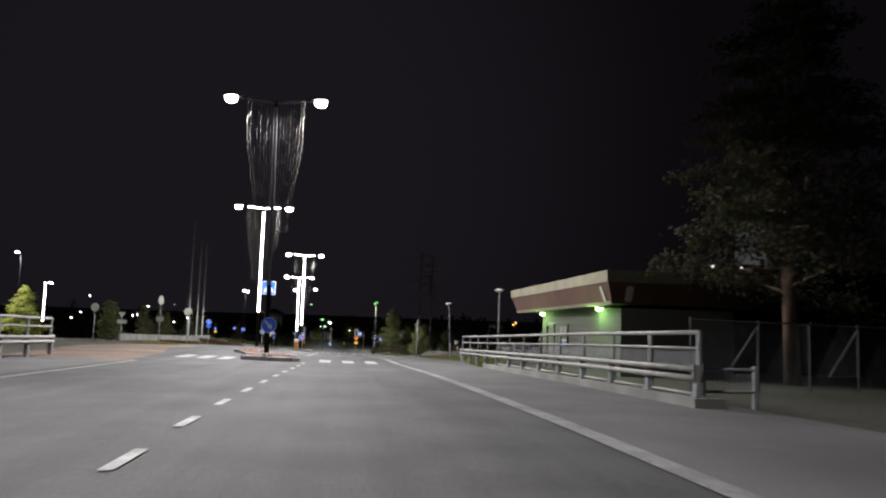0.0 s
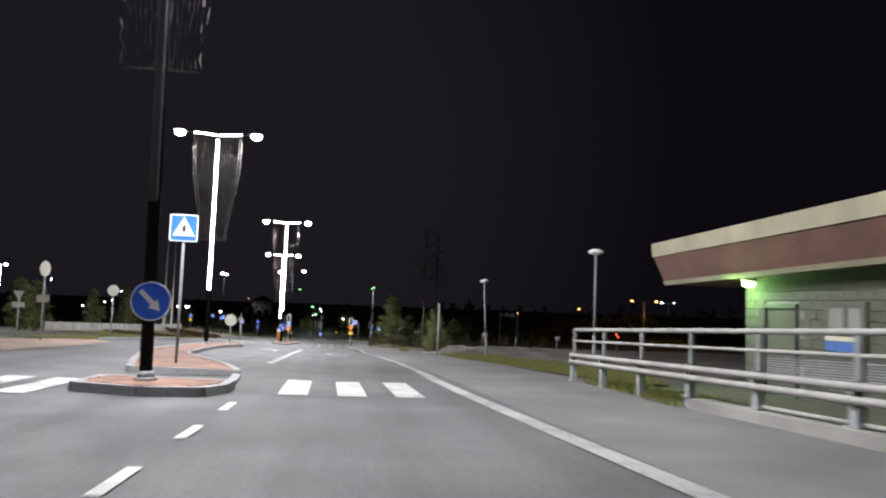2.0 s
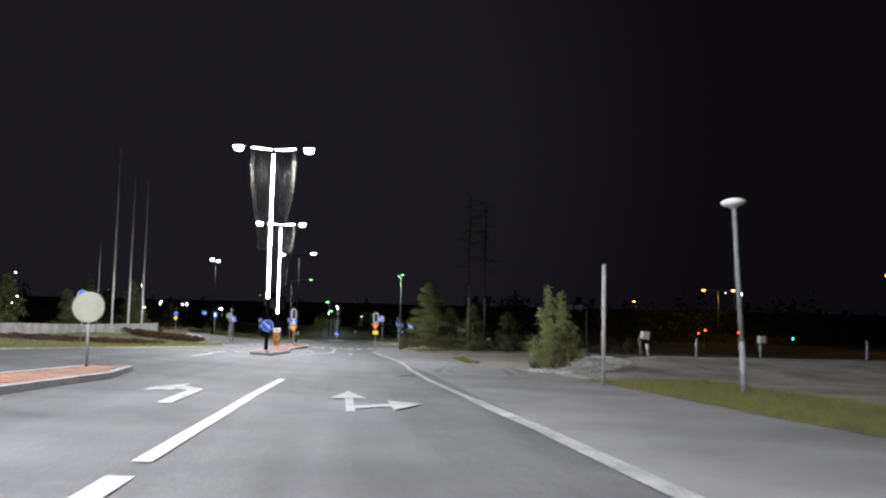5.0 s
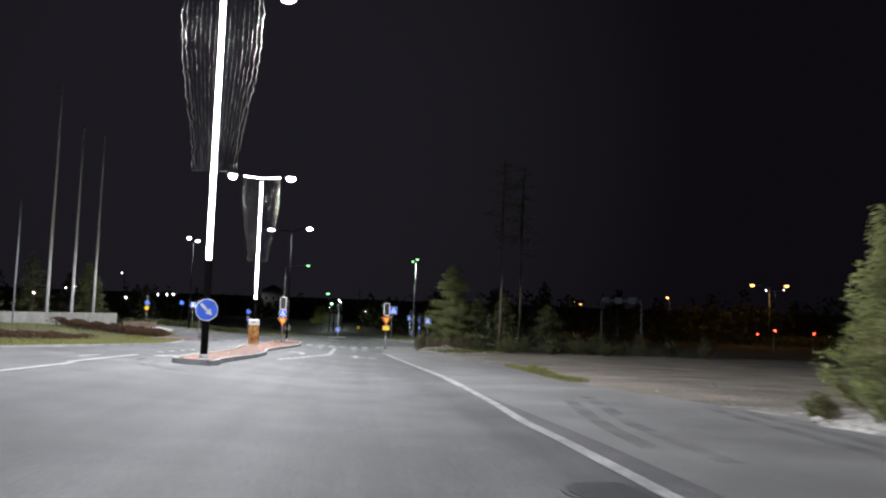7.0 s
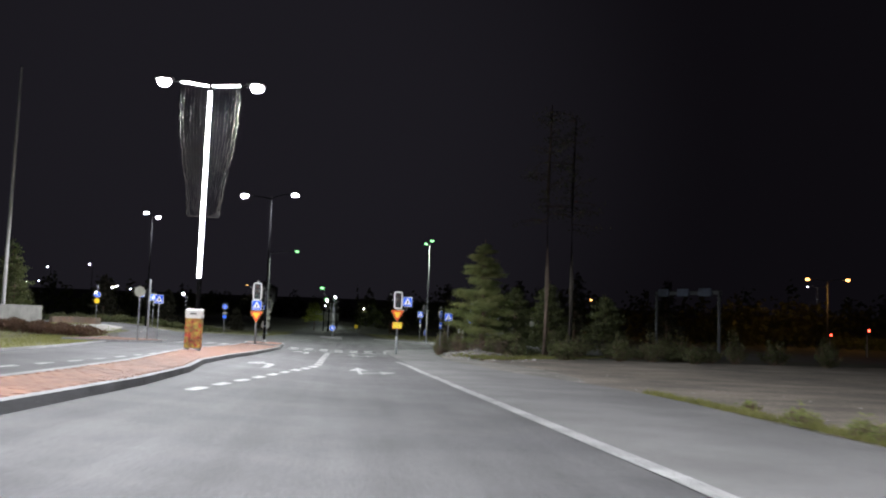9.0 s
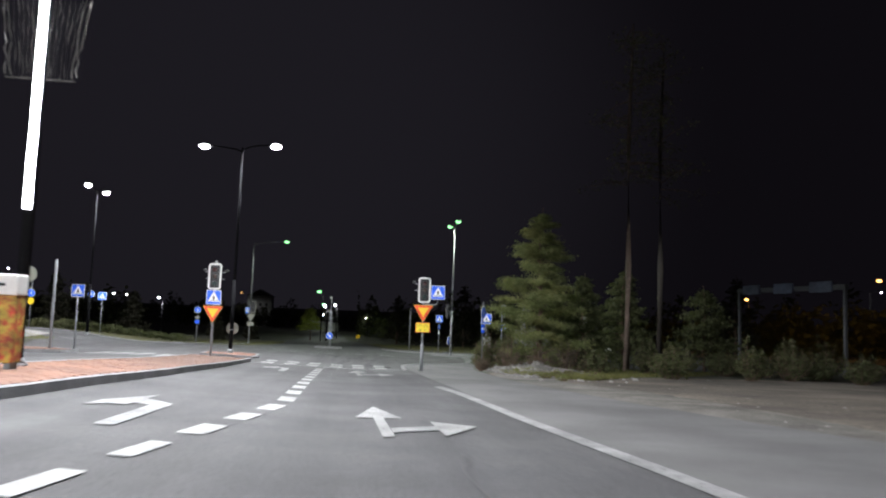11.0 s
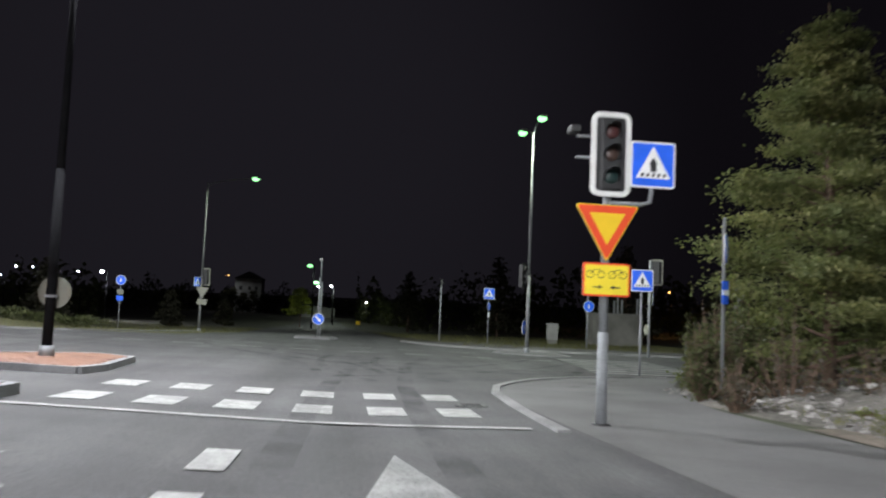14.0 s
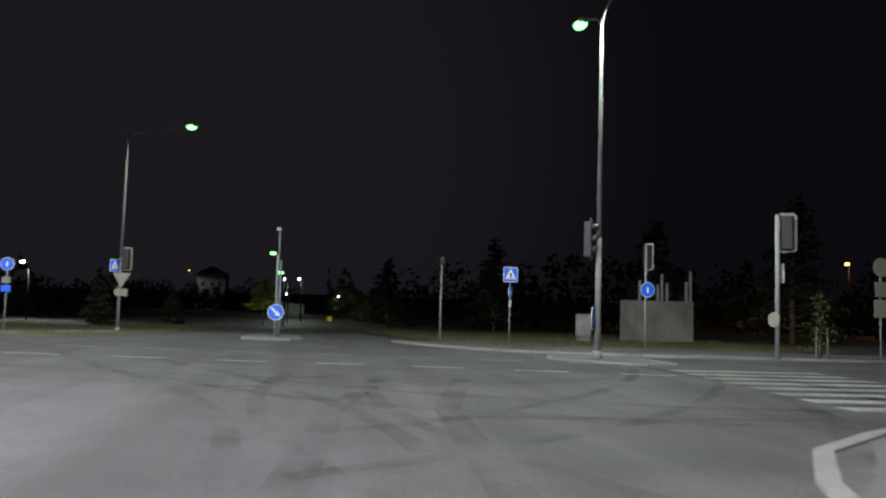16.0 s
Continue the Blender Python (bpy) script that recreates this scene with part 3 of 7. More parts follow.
for k in range(-22, 8):                               # centre dashes before the island
    y = 12.2 + 2.54 * k
    x = float(np.interp(y, [0, 12, 32], [-1.8, -1.72, -1.25]))
    paint_strip([(x, y - 0.5), (x + 0.02, y + 0.5)], 0.12, name="lane_dash")
for k in range(6):                                    # dashes between the turn lanes, first block
    paint_strip([(-1.7, 43.05 + k * 1.9), (-1.7, 44.2 + k * 1.9)], 0.22, name="lane_dash")
paint_strip([(-1.72, 54.4), (-1.68, 62.0), (-1.55, 67.4)], 0.18, name="lane_line")
for k in range(19):                                   # second block, easing over to the east
    y = 97.65 + k * 1.8
    x, x2 = (float(np.interp(v, [97, 105.2, 113.5, 132], [-2.9, -2.05, -1.05, -1.0])) for v in (y, y + 1.0))
    paint_strip([(x, y), (x2, y + 1.0)], 0.30 if y > 108 else 0.22, name="lane_dash")
paint_strip([(-5.9, 77.5), (-6.1, 83.2)], 0.14, "paint_worn", name="lane_line")
paint_strip([(-6.25, 83.2), (-6.32, 84.6), (-6.53, 89.9)], 0.14, "paint_worn", name="lane_line")
paint_strip([(-6.04, 90.2), (-5.65, 91.9)], 0.26, "paint_worn", name="lane_line")
paint_strip([(-7.01, 86.2), (-6.97, 87.7)], 0.16, "paint_worn", name="lane_line")
for k in range(12):                                   # dashes west of the second median
    y = 93.2 + k * 1.93
    paint_strip([(-6.75, y), (-6.75, y + 0.95)], 0.14, "paint_worn", name="lane_dash")
paint_strip([(-4.0, 133.55), (2.4, 133.25)], 0.17, name="stop_line")
for shift in (0.0, 0.55):
    paint_strip([(-3.3 - shift, 83.2 + shift), (-4.3 - shift, 83.9 + shift), (-4.95 - shift, 85.2 + shift), (-5.25 - shift, 87.2 + shift)], 0.20, "tyre", 0.012, name="tyre_mark")


def zebra(x0, x1, y0, y1, n, width, mat="paint", skew=0.0, parent=None):
    for k in range(n):
        x = x0 + (x1 - x0) * (k + 0.5) / n
        bm = bmesh.new()
        yy = steps(y0 + skew * x, y1 + skew * x, 0.8)
        drape(bm, [(x - width / 2, y) for y in yy], [(x + width / 2, y) for y in yy], 1, 0.014)
        part("crossing_stripe", bm, mat, parent or road_main)


zebra(-1.0, 2.0, 32.0, 35.4, 3, 0.50)
zebra(-6.45, -4.05, 30.7, 33.4, 3, 0.48)
zebra(-4.0, 2.24, 134.35, 135.4, 6, 0.54)
zebra(-4.0, 2.24, 136.5, 137.45, 6, 0.54)
zebra(-11.2, -7.6, 133.2, 136.4, 4, 0.5, "paint_worn")


def arrow(shapes, dx, dy, mat="paint_worn"):
    """One painted lane arrow, out of its stem and head shapes."""
    bm = bmesh.new()
    for i, shape in enumerate(shapes):
        vs = [bm.verts.new((x + dx, y + dy, level(x + dx, y + dy) + 0.016 + i * 0.002)) for x, y in shape]
        bm.faces.new(vs)
    return part("lane_arrow", bm, mat, road_main)


TURN_WEST = [[(-2.26, 126.2), (-2.04, 126.2), (-2.06, 129.15), (-2.30, 128.75)], [(-2.30, 128.75), (-2.06, 129.15), (-2.62, 129.75), (-2.62, 128.95)],
             [(-2.55, 130.35), (-2.99, 128.9), (-2.99, 128.1), (-2.74, 128.5), (-2.55, 128.45)]]
AHEAD_EAST = [[(0.48, 126.6), (0.64, 126.6), (0.62, 129.15), (0.46, 129.15)], [(0.17, 129.1), (0.92, 129.1), (0.53, 131.1)],
              [(0.64, 127.1), (1.30, 127.45), (1.30, 127.95), (0.64, 127.6)], [(1.30, 126.7), (1.92, 127.95), (1.30, 128.6)]]
for dx, dy in ((-0.62, -66.5), (-0.45, -17.6), (0.0, 0.0)):
    arrow(TURN_WEST, dx, dy)
for dx, dy in ((-0.36, -66.5), (0.02, -17.2), (0.0, 0.0)):
    arrow(AHEAD_EAST, dx, dy)


def lane_of(x, shift):
    return 152.5 + shift - (0.335 * (x - 0.5) if x > 0.5 else 0.03 * (0.5 - x))


for k in range(24):                                   # lane dashes of the cross street
    x = -25.0 + k * 2.1
    for shift, mm in ((0.0, "paint"), (3.25, "paint_worn")):
        if x < 8:
            paint_strip([(x, lane_of(x, shift)), (x + 1.07, lane_of(x + 1.07, shift))], 0.13, mm, 0.022, road_cross, "lane_dash")
for k in range(8):                                    # zebra over the east arm
    x0, y0 = 8.15 - 0.11 * k, 151.25 - 0.925 * k
    bm = bmesh.new()
    lo = [(x0 + u, y0 - 0.15 * u) for u in (0, 1.1, 2.2, 3.4)]
    drape(bm, [(x, yy + 0.46) for x, yy in lo], lo, 1, 0.022)
    part("crossing_stripe", bm, "paint_worn", road_cross)
for x, y0, y1, w in ((1.2, 98, 108, 0.03),):
    pts = [(x + 0.12 * math.sin(v * 1.7) + 0.05 * math.sin(v * 5.1), v) for v in steps(y0, y1, 0.5)]
    paint_strip(pts, w, "tar", 0.012, road_main, "crack_seal")
for cx, cy, r, a0, a1, w in ((-6.0, 150.5, 14.0, -48, 10, 0.3), (-6.0, 150.8, 15.6, -46, 8, 0.28), (9.0, 158, 15.0, 200, 262, 0.3), (9.0, 158, 13.4, 200, 262, 0.28),
                             (-9.0, 158, 17.5, -62, -20, 0.22), (-9.0, 158, 19.1, -62, -22, 0.22), (-14.0, 141, 13.5, 5, 42, 0.25), (-14.0, 141, 15.1, 4, 40, 0.25),
                             (16.0, 146.5, 15.0, 168, 205, 0.24), (16.0, 146.5, 16.6, 168, 203, 0.24), (-2.0, 162, 13.2, -120, -60, 0.2), (-2.0, 162, 14.8, -122, -58, 0.2)):
    paint_strip([(cx + r * math.cos(radians(a)), cy + r * math.sin(radians(a))) for a in steps(a0, a1, 4)], w, "tyre", 0.026, road_cross, "tyre_mark")
for pts in ([(-0.55, 128.5), (-0.45, 134), (-0.2, 139), (0.4, 145), (1.6, 150)], [(1.0, 128.5), (1.1, 134), (1.3, 139), (1.8, 145), (2.8, 149)]):
    paint_strip(pts, 0.34, "tyre", 0.026, road_main, "tyre_mark")


for pts in ([(5.2, 81.2), (4.9, 79.6), (4.5, 77.6), (4.15, 76.0), (3.95, 74.2), (3.85, 72.5)], [(4.6, 80.6), (4.2, 78.6), (3.8, 76.6), (3.55, 75.0), (3.4, 73.4)],
            [(6.75, 78.6), (6.45, 77.0), (6.2, 75.2), (5.9, 73.2), (5.5, 71.2)], [(7.2, 78.2), (6.9, 76.6), (6.65, 74.8), (6.3, 72.8)]):
    paint_strip(pts, 0.26, "tyre", 0.024, road_main, "tyre_mark")


def cover(x, y, r, label, name="manhole_cover"):
    """A cast-iron cover in its ring, a little below the asphalt's crown."""
    root = thing(name, (x, y, level(x, y) + 0.006), label, "manhole cover")
    bm = bmesh.new()
    tube(bm, (0, 0, -0.02), (0, 0, 0.010), r, r, 24)
    part("ring", bm, "tar", root)
    bm = bmesh.new()
    tube(bm, (0, 0, 0.0), (0, 0, 0.014), r * 0.86, r * 0.86, 24)
    lid = part("lid", bm, "dark", root)
    for k in range(5):
        bm = bmesh.new()
        box(bm, (r * 1.2, 0.03, 0.006), (0, (k - 2) * r * 0.28, 0.016))
        part("rib", bm, "tar", lid)
    return root


cover(2.09, 71.2, 0.36, "dark iron manhole cover sunk in the carriageway")
cover(2.10, 135.9, 0.27, "dark iron drain cover beside the corner kerb")


# ---------- islands ----------
def outline_kerb(owner, points, closed=True, width=0.16, high=0.13, size=1.0, mat="kerb"):
    """Granite kerbstones laid end to end along a line."""
    pts = list(points) + ([points[0]] if closed else [])
    for (ax, ay), (bx, by) in zip(pts, pts[1:]):
        length = math.hypot(bx - ax, by - ay)
        n = max(1, round(length / size))
        for i in range(n):
            p = Vector((ax + (bx - ax) * i / n, ay + (by - ay) * i / n))
            q = Vector((ax + (bx - ax) * (i + 1) / n, ay + (by - ay) * (i + 1) / n))
            d = (q - p).normalized()
            p, q = p + d * 0.006, q - d * 0.006
            s = Vector((-d.y, d.x)) * width / 2
            bm = bmesh.new()
            lo, hi = [], []
            for c in (p - s, p + s, q + s, q - s):
                z = level(c.x, c.y)
                lo.append(bm.verts.new((c.x, c.y, z - 0.05)))
            for c in (p - s * 0.82, p + s * 0.82, q + s * 0.82, q - s * 0.82):
                z = level(c.x, c.y)
                hi.append(bm.verts.new((c.x, c.y, z + high)))
            for k in range(4):
                bm.faces.new((lo[k], lo[(k + 1) % 4], hi[(k + 1) % 4], hi[k]))
            bm.faces.new(hi)
            part("kerbstone", bm, mat, owner)


def inside(x, y, poly):
    hit, n = False, len(poly)
    for i in range(n):
        (ax, ay), (bx, by) = poly[i], poly[(i + 1) % n]
        if (ay > y) != (by > y) and x < (bx - ax) * (y - ay) / (by - ay) + ax:
            hit = not hit
    return hit


def island(points, label, high=0.13, paving=True):
    """A raised island: a bed, kerbstones round it and red paving blocks on top."""
    x0, x1 = min(p[0] for p in points), max(p[0] for p in points)
    y0, y1 = min(p[1] for p in points), max(p[1] for p in points)
    bm = bmesh.new()
    # bed as rows across
    ysb = steps(y0 + 0.02, y1 - 0.02, 0.6)
    prev = None
    for y in ysb:
        hits = []
        n = len(points)
        for i in range(n):
            (ax, ay), (bx, by) = points[i], points[(i + 1) % n]
            if (ay > y) != (by > y):
                hits.append((bx - ax) * (y - ay) / (by - ay) + ax)
        if len(hits) < 2:
            continue
        a, b = min(hits), max(hits)
        row = [bm.verts.new((a + (b - a) * k / 3, y, level(a + (b - a) * k / 3, y) + high - 0.012)) for k in range(4)]
        if prev:
            for k in range(3):
                bm.faces.new((prev[k], prev[k + 1], row[k + 1], row[k]))
        prev = row
    ob = mesh_object("traffic_island", bm, "joint" if paving else "asphalt_path")
    tagged(ob, label, "traffic island", kind="structure")
    outline_kerb(ob, points, True, 0.18, high)
    if paving:
        bm = bmesh.new()
        bw, bl, gap = 0.22, 0.22, 0.006
        row = 0
        y = y0
        while y < y1:
            x = x0 - (0.11 if row % 2 else 0)
            while x < x1:
                if inside(x + bw / 2, y + bl / 2, points) and all(inside(x + a, y + b, points) for a in (0.0, bw) for b in (0.0, bl)):
                    j = random.uniform(-0.003, 0.003)
                    vs = [bm.verts.new((px, py, level(px, py) + high + j)) for px, py in
                          ((x + gap, y + gap), (x + bw - gap, y + gap), (x + bw - gap, y + bl - gap), (x + gap, y + bl - gap))]
                    bm.faces.new(vs)
                    lows = [bm.verts.new((v.co.x, v.co.y, v.co.z - 0.03)) for v in vs]
                    for k in range(4):
                        bm.faces.new((vs[k], vs[(k + 1) % 4], lows[(k + 1) % 4], lows[k]))
                x += bw
            y += bl
            row += 1
        tagged(part("paving_blocks", bm, "brick", ob), kind="stuff")
    return ob


island([(-3.75, 31.35), (-2.75, 30.95), (-1.85, 31.2), (-1.62, 31.9), (-1.62, 32.9), (-3.75, 32.85)], "small kerbed island nose with red paving under a mast", 0.15)
island([(-4.0, 35.55), (-1.85, 35.85), (-2.0, 36.6), (-2.45, 38.3), (-3.45, 41.4), (-4.5, 44.6), (-4.7, 47.0), (-5.0, 51.0), (-5.2, 56.0), (-5.15, 60.0), (-4.9, 64.0), (-5.2, 66.6), (-5.9, 66.2),
        (-6.2, 62.0), (-6.35, 57.0), (-6.2, 51.0), (-6.0, 47.0), (-5.6, 43.5), (-4.45, 37.6)], "long kerbed median paved with red blocks")
island([(-4.75, 87.0), (-3.9, 87.15), (-3.78, 88.0), (-3.95, 89.4), (-3.88, 92.3), (-3.80, 98.0), (-3.98, 103.0), (-4.45, 107.6), (-4.45, 112.5), (-4.15, 118.0), (-4.1, 126.0), (-4.25, 134.6), (-6.9, 134.8),
        (-6.6, 130.0), (-6.3, 123.0), (-6.4, 115.5), (-6.2, 111.0), (-5.6, 104.0), (-5.3, 98.0), (-5.1, 92.0), (-4.95, 88.2)], "long kerbed median with red paving and granite kerb", 0.15)
island([(-7.0, 137.9), (-4.6, 138.0), (-4.45, 139.0), (-4.7, 141.8), (-5.6, 142.3), (-7.2, 140.5)], "kerbed refuge island with red paving at the junction")
island([(-16.0, 128.5), (-12.2, 127.5), (-11.2, 131), (-11.6, 134.2), (-13.5, 137.0), (-16.5, 138)], "kerbed corner of red paving west of the junction")
island([(-2.5, 165.2), (-0.7, 165.0), (-0.3, 165.5), (-0.6, 168.0), (-2.3, 168.3)], "pale kerbed island beyond the junction", paving=False)
island([(6.4, 155.0), (8.3, 152.9), (9.2, 153.3), (9.2, 155.6), (6.9, 156.3)], "narrow kerbed island under a street lamp", 0.05, paving=False)

kerb_west = tagged(new("kerb_west"), "granite kerb along the west side of the road", "kerb", kind="structure")
outline_kerb(kerb_west, [(-12.35, 62), (-11.65, 77), (-9.65, 83), (-9.15, 92), (-9.35, 106), (-10.35, 114), (-12.35, 124)], False, 0.16, 0.07, 1.6, "kerb_dull")
kerb_corner = tagged(new("kerb_corner"), "rounded white kerb at the corner of the footpath", "kerb", kind="structure")
arc = [(2.75, 133.0), (2.85, 136.0), (2.98, 138.2), (3.3, 139.6), (3.85, 140.7), (4.75, 141.95), (6.1, 142.9), (7.2, 143.5), (9.0, 143.9)]
outline_kerb(kerb_corner, arc, False, 0.20, 0.035, 0.9, "kerb_dull")
wy = steps(27, 60, 1)
kerb_link = tagged(new("kerb_link"), "low pale kerb beside the crossing gap of the median", "kerb", kind="structure")
outline_kerb(kerb_link, [(-1.70, 33.0), (-1.76, 34.4), (-1.86, 35.75)], False, 0.22, 0.06, 0.9)
red_west = road_sheet("pavement_red", xs_at([(-11.2, 27), (-12.8, 40), (-14.5, 52), (-13.0, 60)], wy), xs_at([(-7.0, 27), (-7.4, 34), (-8.4, 40), (-8.5, 47), (-9.4, 54), (-12.0, 60)], wy), "brick_old", "worn red block paving at the west footpath", 0.02, 6, "pavement")

kerb_far = tagged(new("kerb_far"), "pale kerb round the far corners of the junction", "kerb", kind="structure")
outline_kerb(kerb_far, [(3.4, 166.0), (4.3, 162.6), (5.5, 160.1), (7.0, 158.4), (10, 157.0), (20, 154.8)], False, 0.25, 0.09, 1.2, "kerb_dull")
outline_kerb(kerb_far, [(-9.0, 173.0), (-10.5, 165.5), (-12.8, 161.5), (-20, 160.6), (-34, 162)], False, 0.25, 0.09, 1.6, "kerb_dull")
pave_far = road_sheet("pavement", [(3.6, 167), (4.5, 163), (5.7, 160.4), (7.1, 158.6), (10, 157.2), (20, 155.0)], [(8.0, 170), (9.5, 167), (11, 165), (12.5, 164), (15, 162.5), (22, 160)], "asphalt_path", "asphalt footpath at the far corner", 0.02, 3, "pavement")
# ---------- the tall light masts on the median ----------
def light_mast(place, lit, label, H=10.75, foot=2.95, bar_z=5.2):
    root = thing("light_mast", place, label, "light mast", "light masts on the median")
    bm = bmesh.new()
    tube(bm, (0, 0, 0.1), (0, 0, H - 0.1), 0.105, 0.085, 16)
    part("pole", bm, "black", root, "black painted steel pole", flat=False)
    bm = bmesh.new()
    tube(bm, (0, 0, 0.0), (0, 0, 0.05), 0.19, 0.18, 20)
    tube(bm, (0, 0, 0.05), (0, 0, 0.15), 0.14, 0.12, 20)
    part("base_collar", bm, "galv", root, "bright steel base collar", flat=False)
    bm = bmesh.new()
    box(bm, (0.135, 0.05, H - 0.25 - foot), (0, -0.105, (H - 0.25 + foot) / 2), bevel=0.012)
    part("led_strip", bm, "strip" if lit else "strip_off", root, "white glowing strip on the pole" if lit else "strip on the pole, not lit")
    for s in (-1, 1):
        bm = bmesh.new()
        box(bm, (1.95, 0.09, 0.07), (s * 0.98, 0, H + 0.07), (0, -s * 5, 0), 0.012)
        arm = part("arm", bm, "black", root)
        bm = bmesh.new()
        box(bm, (1.10, 0.06, 0.07), (s * 0.62, -0.06, H + 0.035), (0, -s * 5, 0), 0.012)
        part("arm_strip", bm, "strip" if lit else "strip_off", arm)
        bm = bmesh.new()
        slab(bm, [(s * 1.49, -0.16), (s * 1.69, -0.24), (s * 2.19, -0.20), (s * 2.24, 0), (s * 2.19, 0.20), (s * 1.69, 0.24), (s * 1.49, 0.16)][::s], H + 0.13, H + 0.24)
        head = part("lamp_head", bm, "dark", root, "flat dark lamp head")
        bm = bmesh.new()
        bmesh.ops.create_uvsphere(bm, u_segments=16, v_segments=8, radius=1, matrix=Matrix.LocRotScale((s * 1.87, 0, H + 0.07), None, (0.26, 0.23, 0.20)))
        part("lens", bm, "lamp_cool", head, "glowing white lens", flat=False)
    # curtain of fairy strings drawn together at the bottom
    rnd = random.Random(4)
    n = 18
    for k in range(n):
        f = k / (n - 1) * 2 - 1
        pts = []
        for i in range(37):
            u = i / 36
            xx = f * (1.17 - 0.54 * smooth((u - 0.12) / 0.9) ** 1.35)
            z = H - 0.02 + abs(f) * 0.09 - u * (H - bar_z)
            wob = 0.018 if abs(f) < 0.8 else 0.032
            pts.append((xx + rnd.uniform(-wob, wob), rnd.uniform(-wob, wob), z))
        bm = bmesh.new()
        pipe(bm, pts, [0.003 + (0.006 if rnd.random() < 0.4 else 0) + (0.010 if abs(f) > 0.85 else 0) for _ in pts], 4)
        part("light_string", bm, "string", root)
    bm = bmesh.new()
    tube(bm, (-0.63, 0, bar_z), (0.63, 0, bar_z), 0.011)
    part("bottom_bar", bm, "string", root)
    return root


MASTS = [(-2.89, 32.1), (-5.9, 57.4), (-4.10, 87.68), (-6.0, 114.6)]
light_mast((*MASTS[0], level(*MASTS[0]) + 0.15), False, "tall black mast with unlit strip and string curtain").rotation_euler = (0, radians(-0.8), 0)
for p, dz, tall, foot, bar in ((MASTS[1], 0.11, 10.52, 2.70, 5.2), (MASTS[2], 0.15, 10.90, 2.88, 5.5), (MASTS[3], 0.14, 10.84, 2.90, 5.4)):
    light_mast((*p, level(*p) + dz), True, "tall black mast with a glowing white strip and string curtain", tall, foot, bar)
for p in MASTS:
    for s in (-1.87, 1.87):
        street_light(p[0] + s, p[1], level(*p) + 10.40, LAMP_W * (0.85 if p[1] < 40 else 1.0) * (0.78 if s < 0 else 1.08), COOL, 170, 0.30)


def arm_lamp(place, height, arms, colour, mat, label, watts, base="galv", r=0.085, name="street_lamp", cone=170):
    """A tapered post with one or two arms, each (x, y, up, length of head)."""
    root = thing(name, place, label, "street lamp", "street lamps")
    bm = bmesh.new()
    tube(bm, (0, 0, 0), (0, 0, height * 0.35), r, r * 0.85, 14)
    part("pole", bm, base, root, flat=False)
    bm = bmesh.new()
    # The upper pole takes the darker steel, against overlighting by the close lamp.
    tube(bm, (0, 0, height * 0.35), (0, 0, height), r * 0.8, r * 0.5, 14)
    part("upper_pole", bm, base if base == "black" else "pole_grey", root, flat=False)
    bm = bmesh.new()
    tube(bm, (0, 0, 0), (0, 0, 0.22), r * 1.5, r * 1.35, 16)
    part("base_collar", bm, "galv", root, flat=False)
    for ax, ay, up in arms:
        length = math.hypot(ax, ay)
        bm = bmesh.new()
        pts = [(0, 0, height - 0.3)]
        for i in range(1, 7):
            u = i / 6
            pts.append((ax * u * u * (2 - u), ay * u * u * (2 - u), height - 0.3 + (up + 0.3) * (1 - (1 - u) ** 2)))
        pipe(bm, pts, r * 0.42, 8)
        part("arm", bm, base if base == "black" else "pole_grey", root, flat=False)
        d = Vector((ax, ay, 0)).normalized()
        c = Vector((ax, ay, height + up)) + d * 0.22
        bm = bmesh.new()
        ang = math.degrees(math.atan2(d.y, d.x))
        box(bm, (0.62, 0.28, 0.12), c + Vector((0, 0, 0.05)), (0, 0, ang), 0.04)
        head = part("lamp_head", bm, "grey", root)
        bm = bmesh.new()
        bmesh.ops.create_uvsphere(bm, u_segments=14, v_segments=8, radius=1, matrix=Matrix.LocRotScale(c - Vector((0, 0, 0.02)), Euler((0, 0, radians(ang))), (0.28, 0.19, 0.14)))
        part("lens", bm, mat, head, "glowing lens", flat=False)
        w = c + Vector(place)
        street_light(w.x, w.y, w.z - 0.22, watts, colour, cone)
    return root


def on(x, y, dz=0.0):
    return (x, y, level(x, y) + dz)


arm_lamp(on(-5.95, 140.2, 0.12), 11.0, [(1.5, 0.3, 0.25), (-1.8, 0.2, 0.0)], COOL, "lamp_cool", "tall dark double-armed street lamp on the refuge", LAMP_W * 0.85, "black", 0.10)
arm_lamp(on(7.9, 155.3, 0.03), 9.6, [(0.09, -0.75, 0.45), (-0.15, 1.05, 0.30)], MINT, "lamp_mint", "grey street lamp with two greenish lamps", LAMP_W * 0.20, "pole_mid", 0.09)
arm_lamp(on(-9.3, 174.4), 9.9, [(3.1, -1.6, 0.15)], MINT, "lamp_mint", "grey street lamp with one long arm", LAMP_W * 0.26, "pole_mid", 0.08)
arm_lamp(on(-19.1, 158.3), 10.9, [(-0.2, -1.2, 0.2), (0.1, 1.4, 0.1)], COOL, "lamp_cool", "dark double street lamp beside the cross street", LAMP_W * 0.5, "black", 0.09)


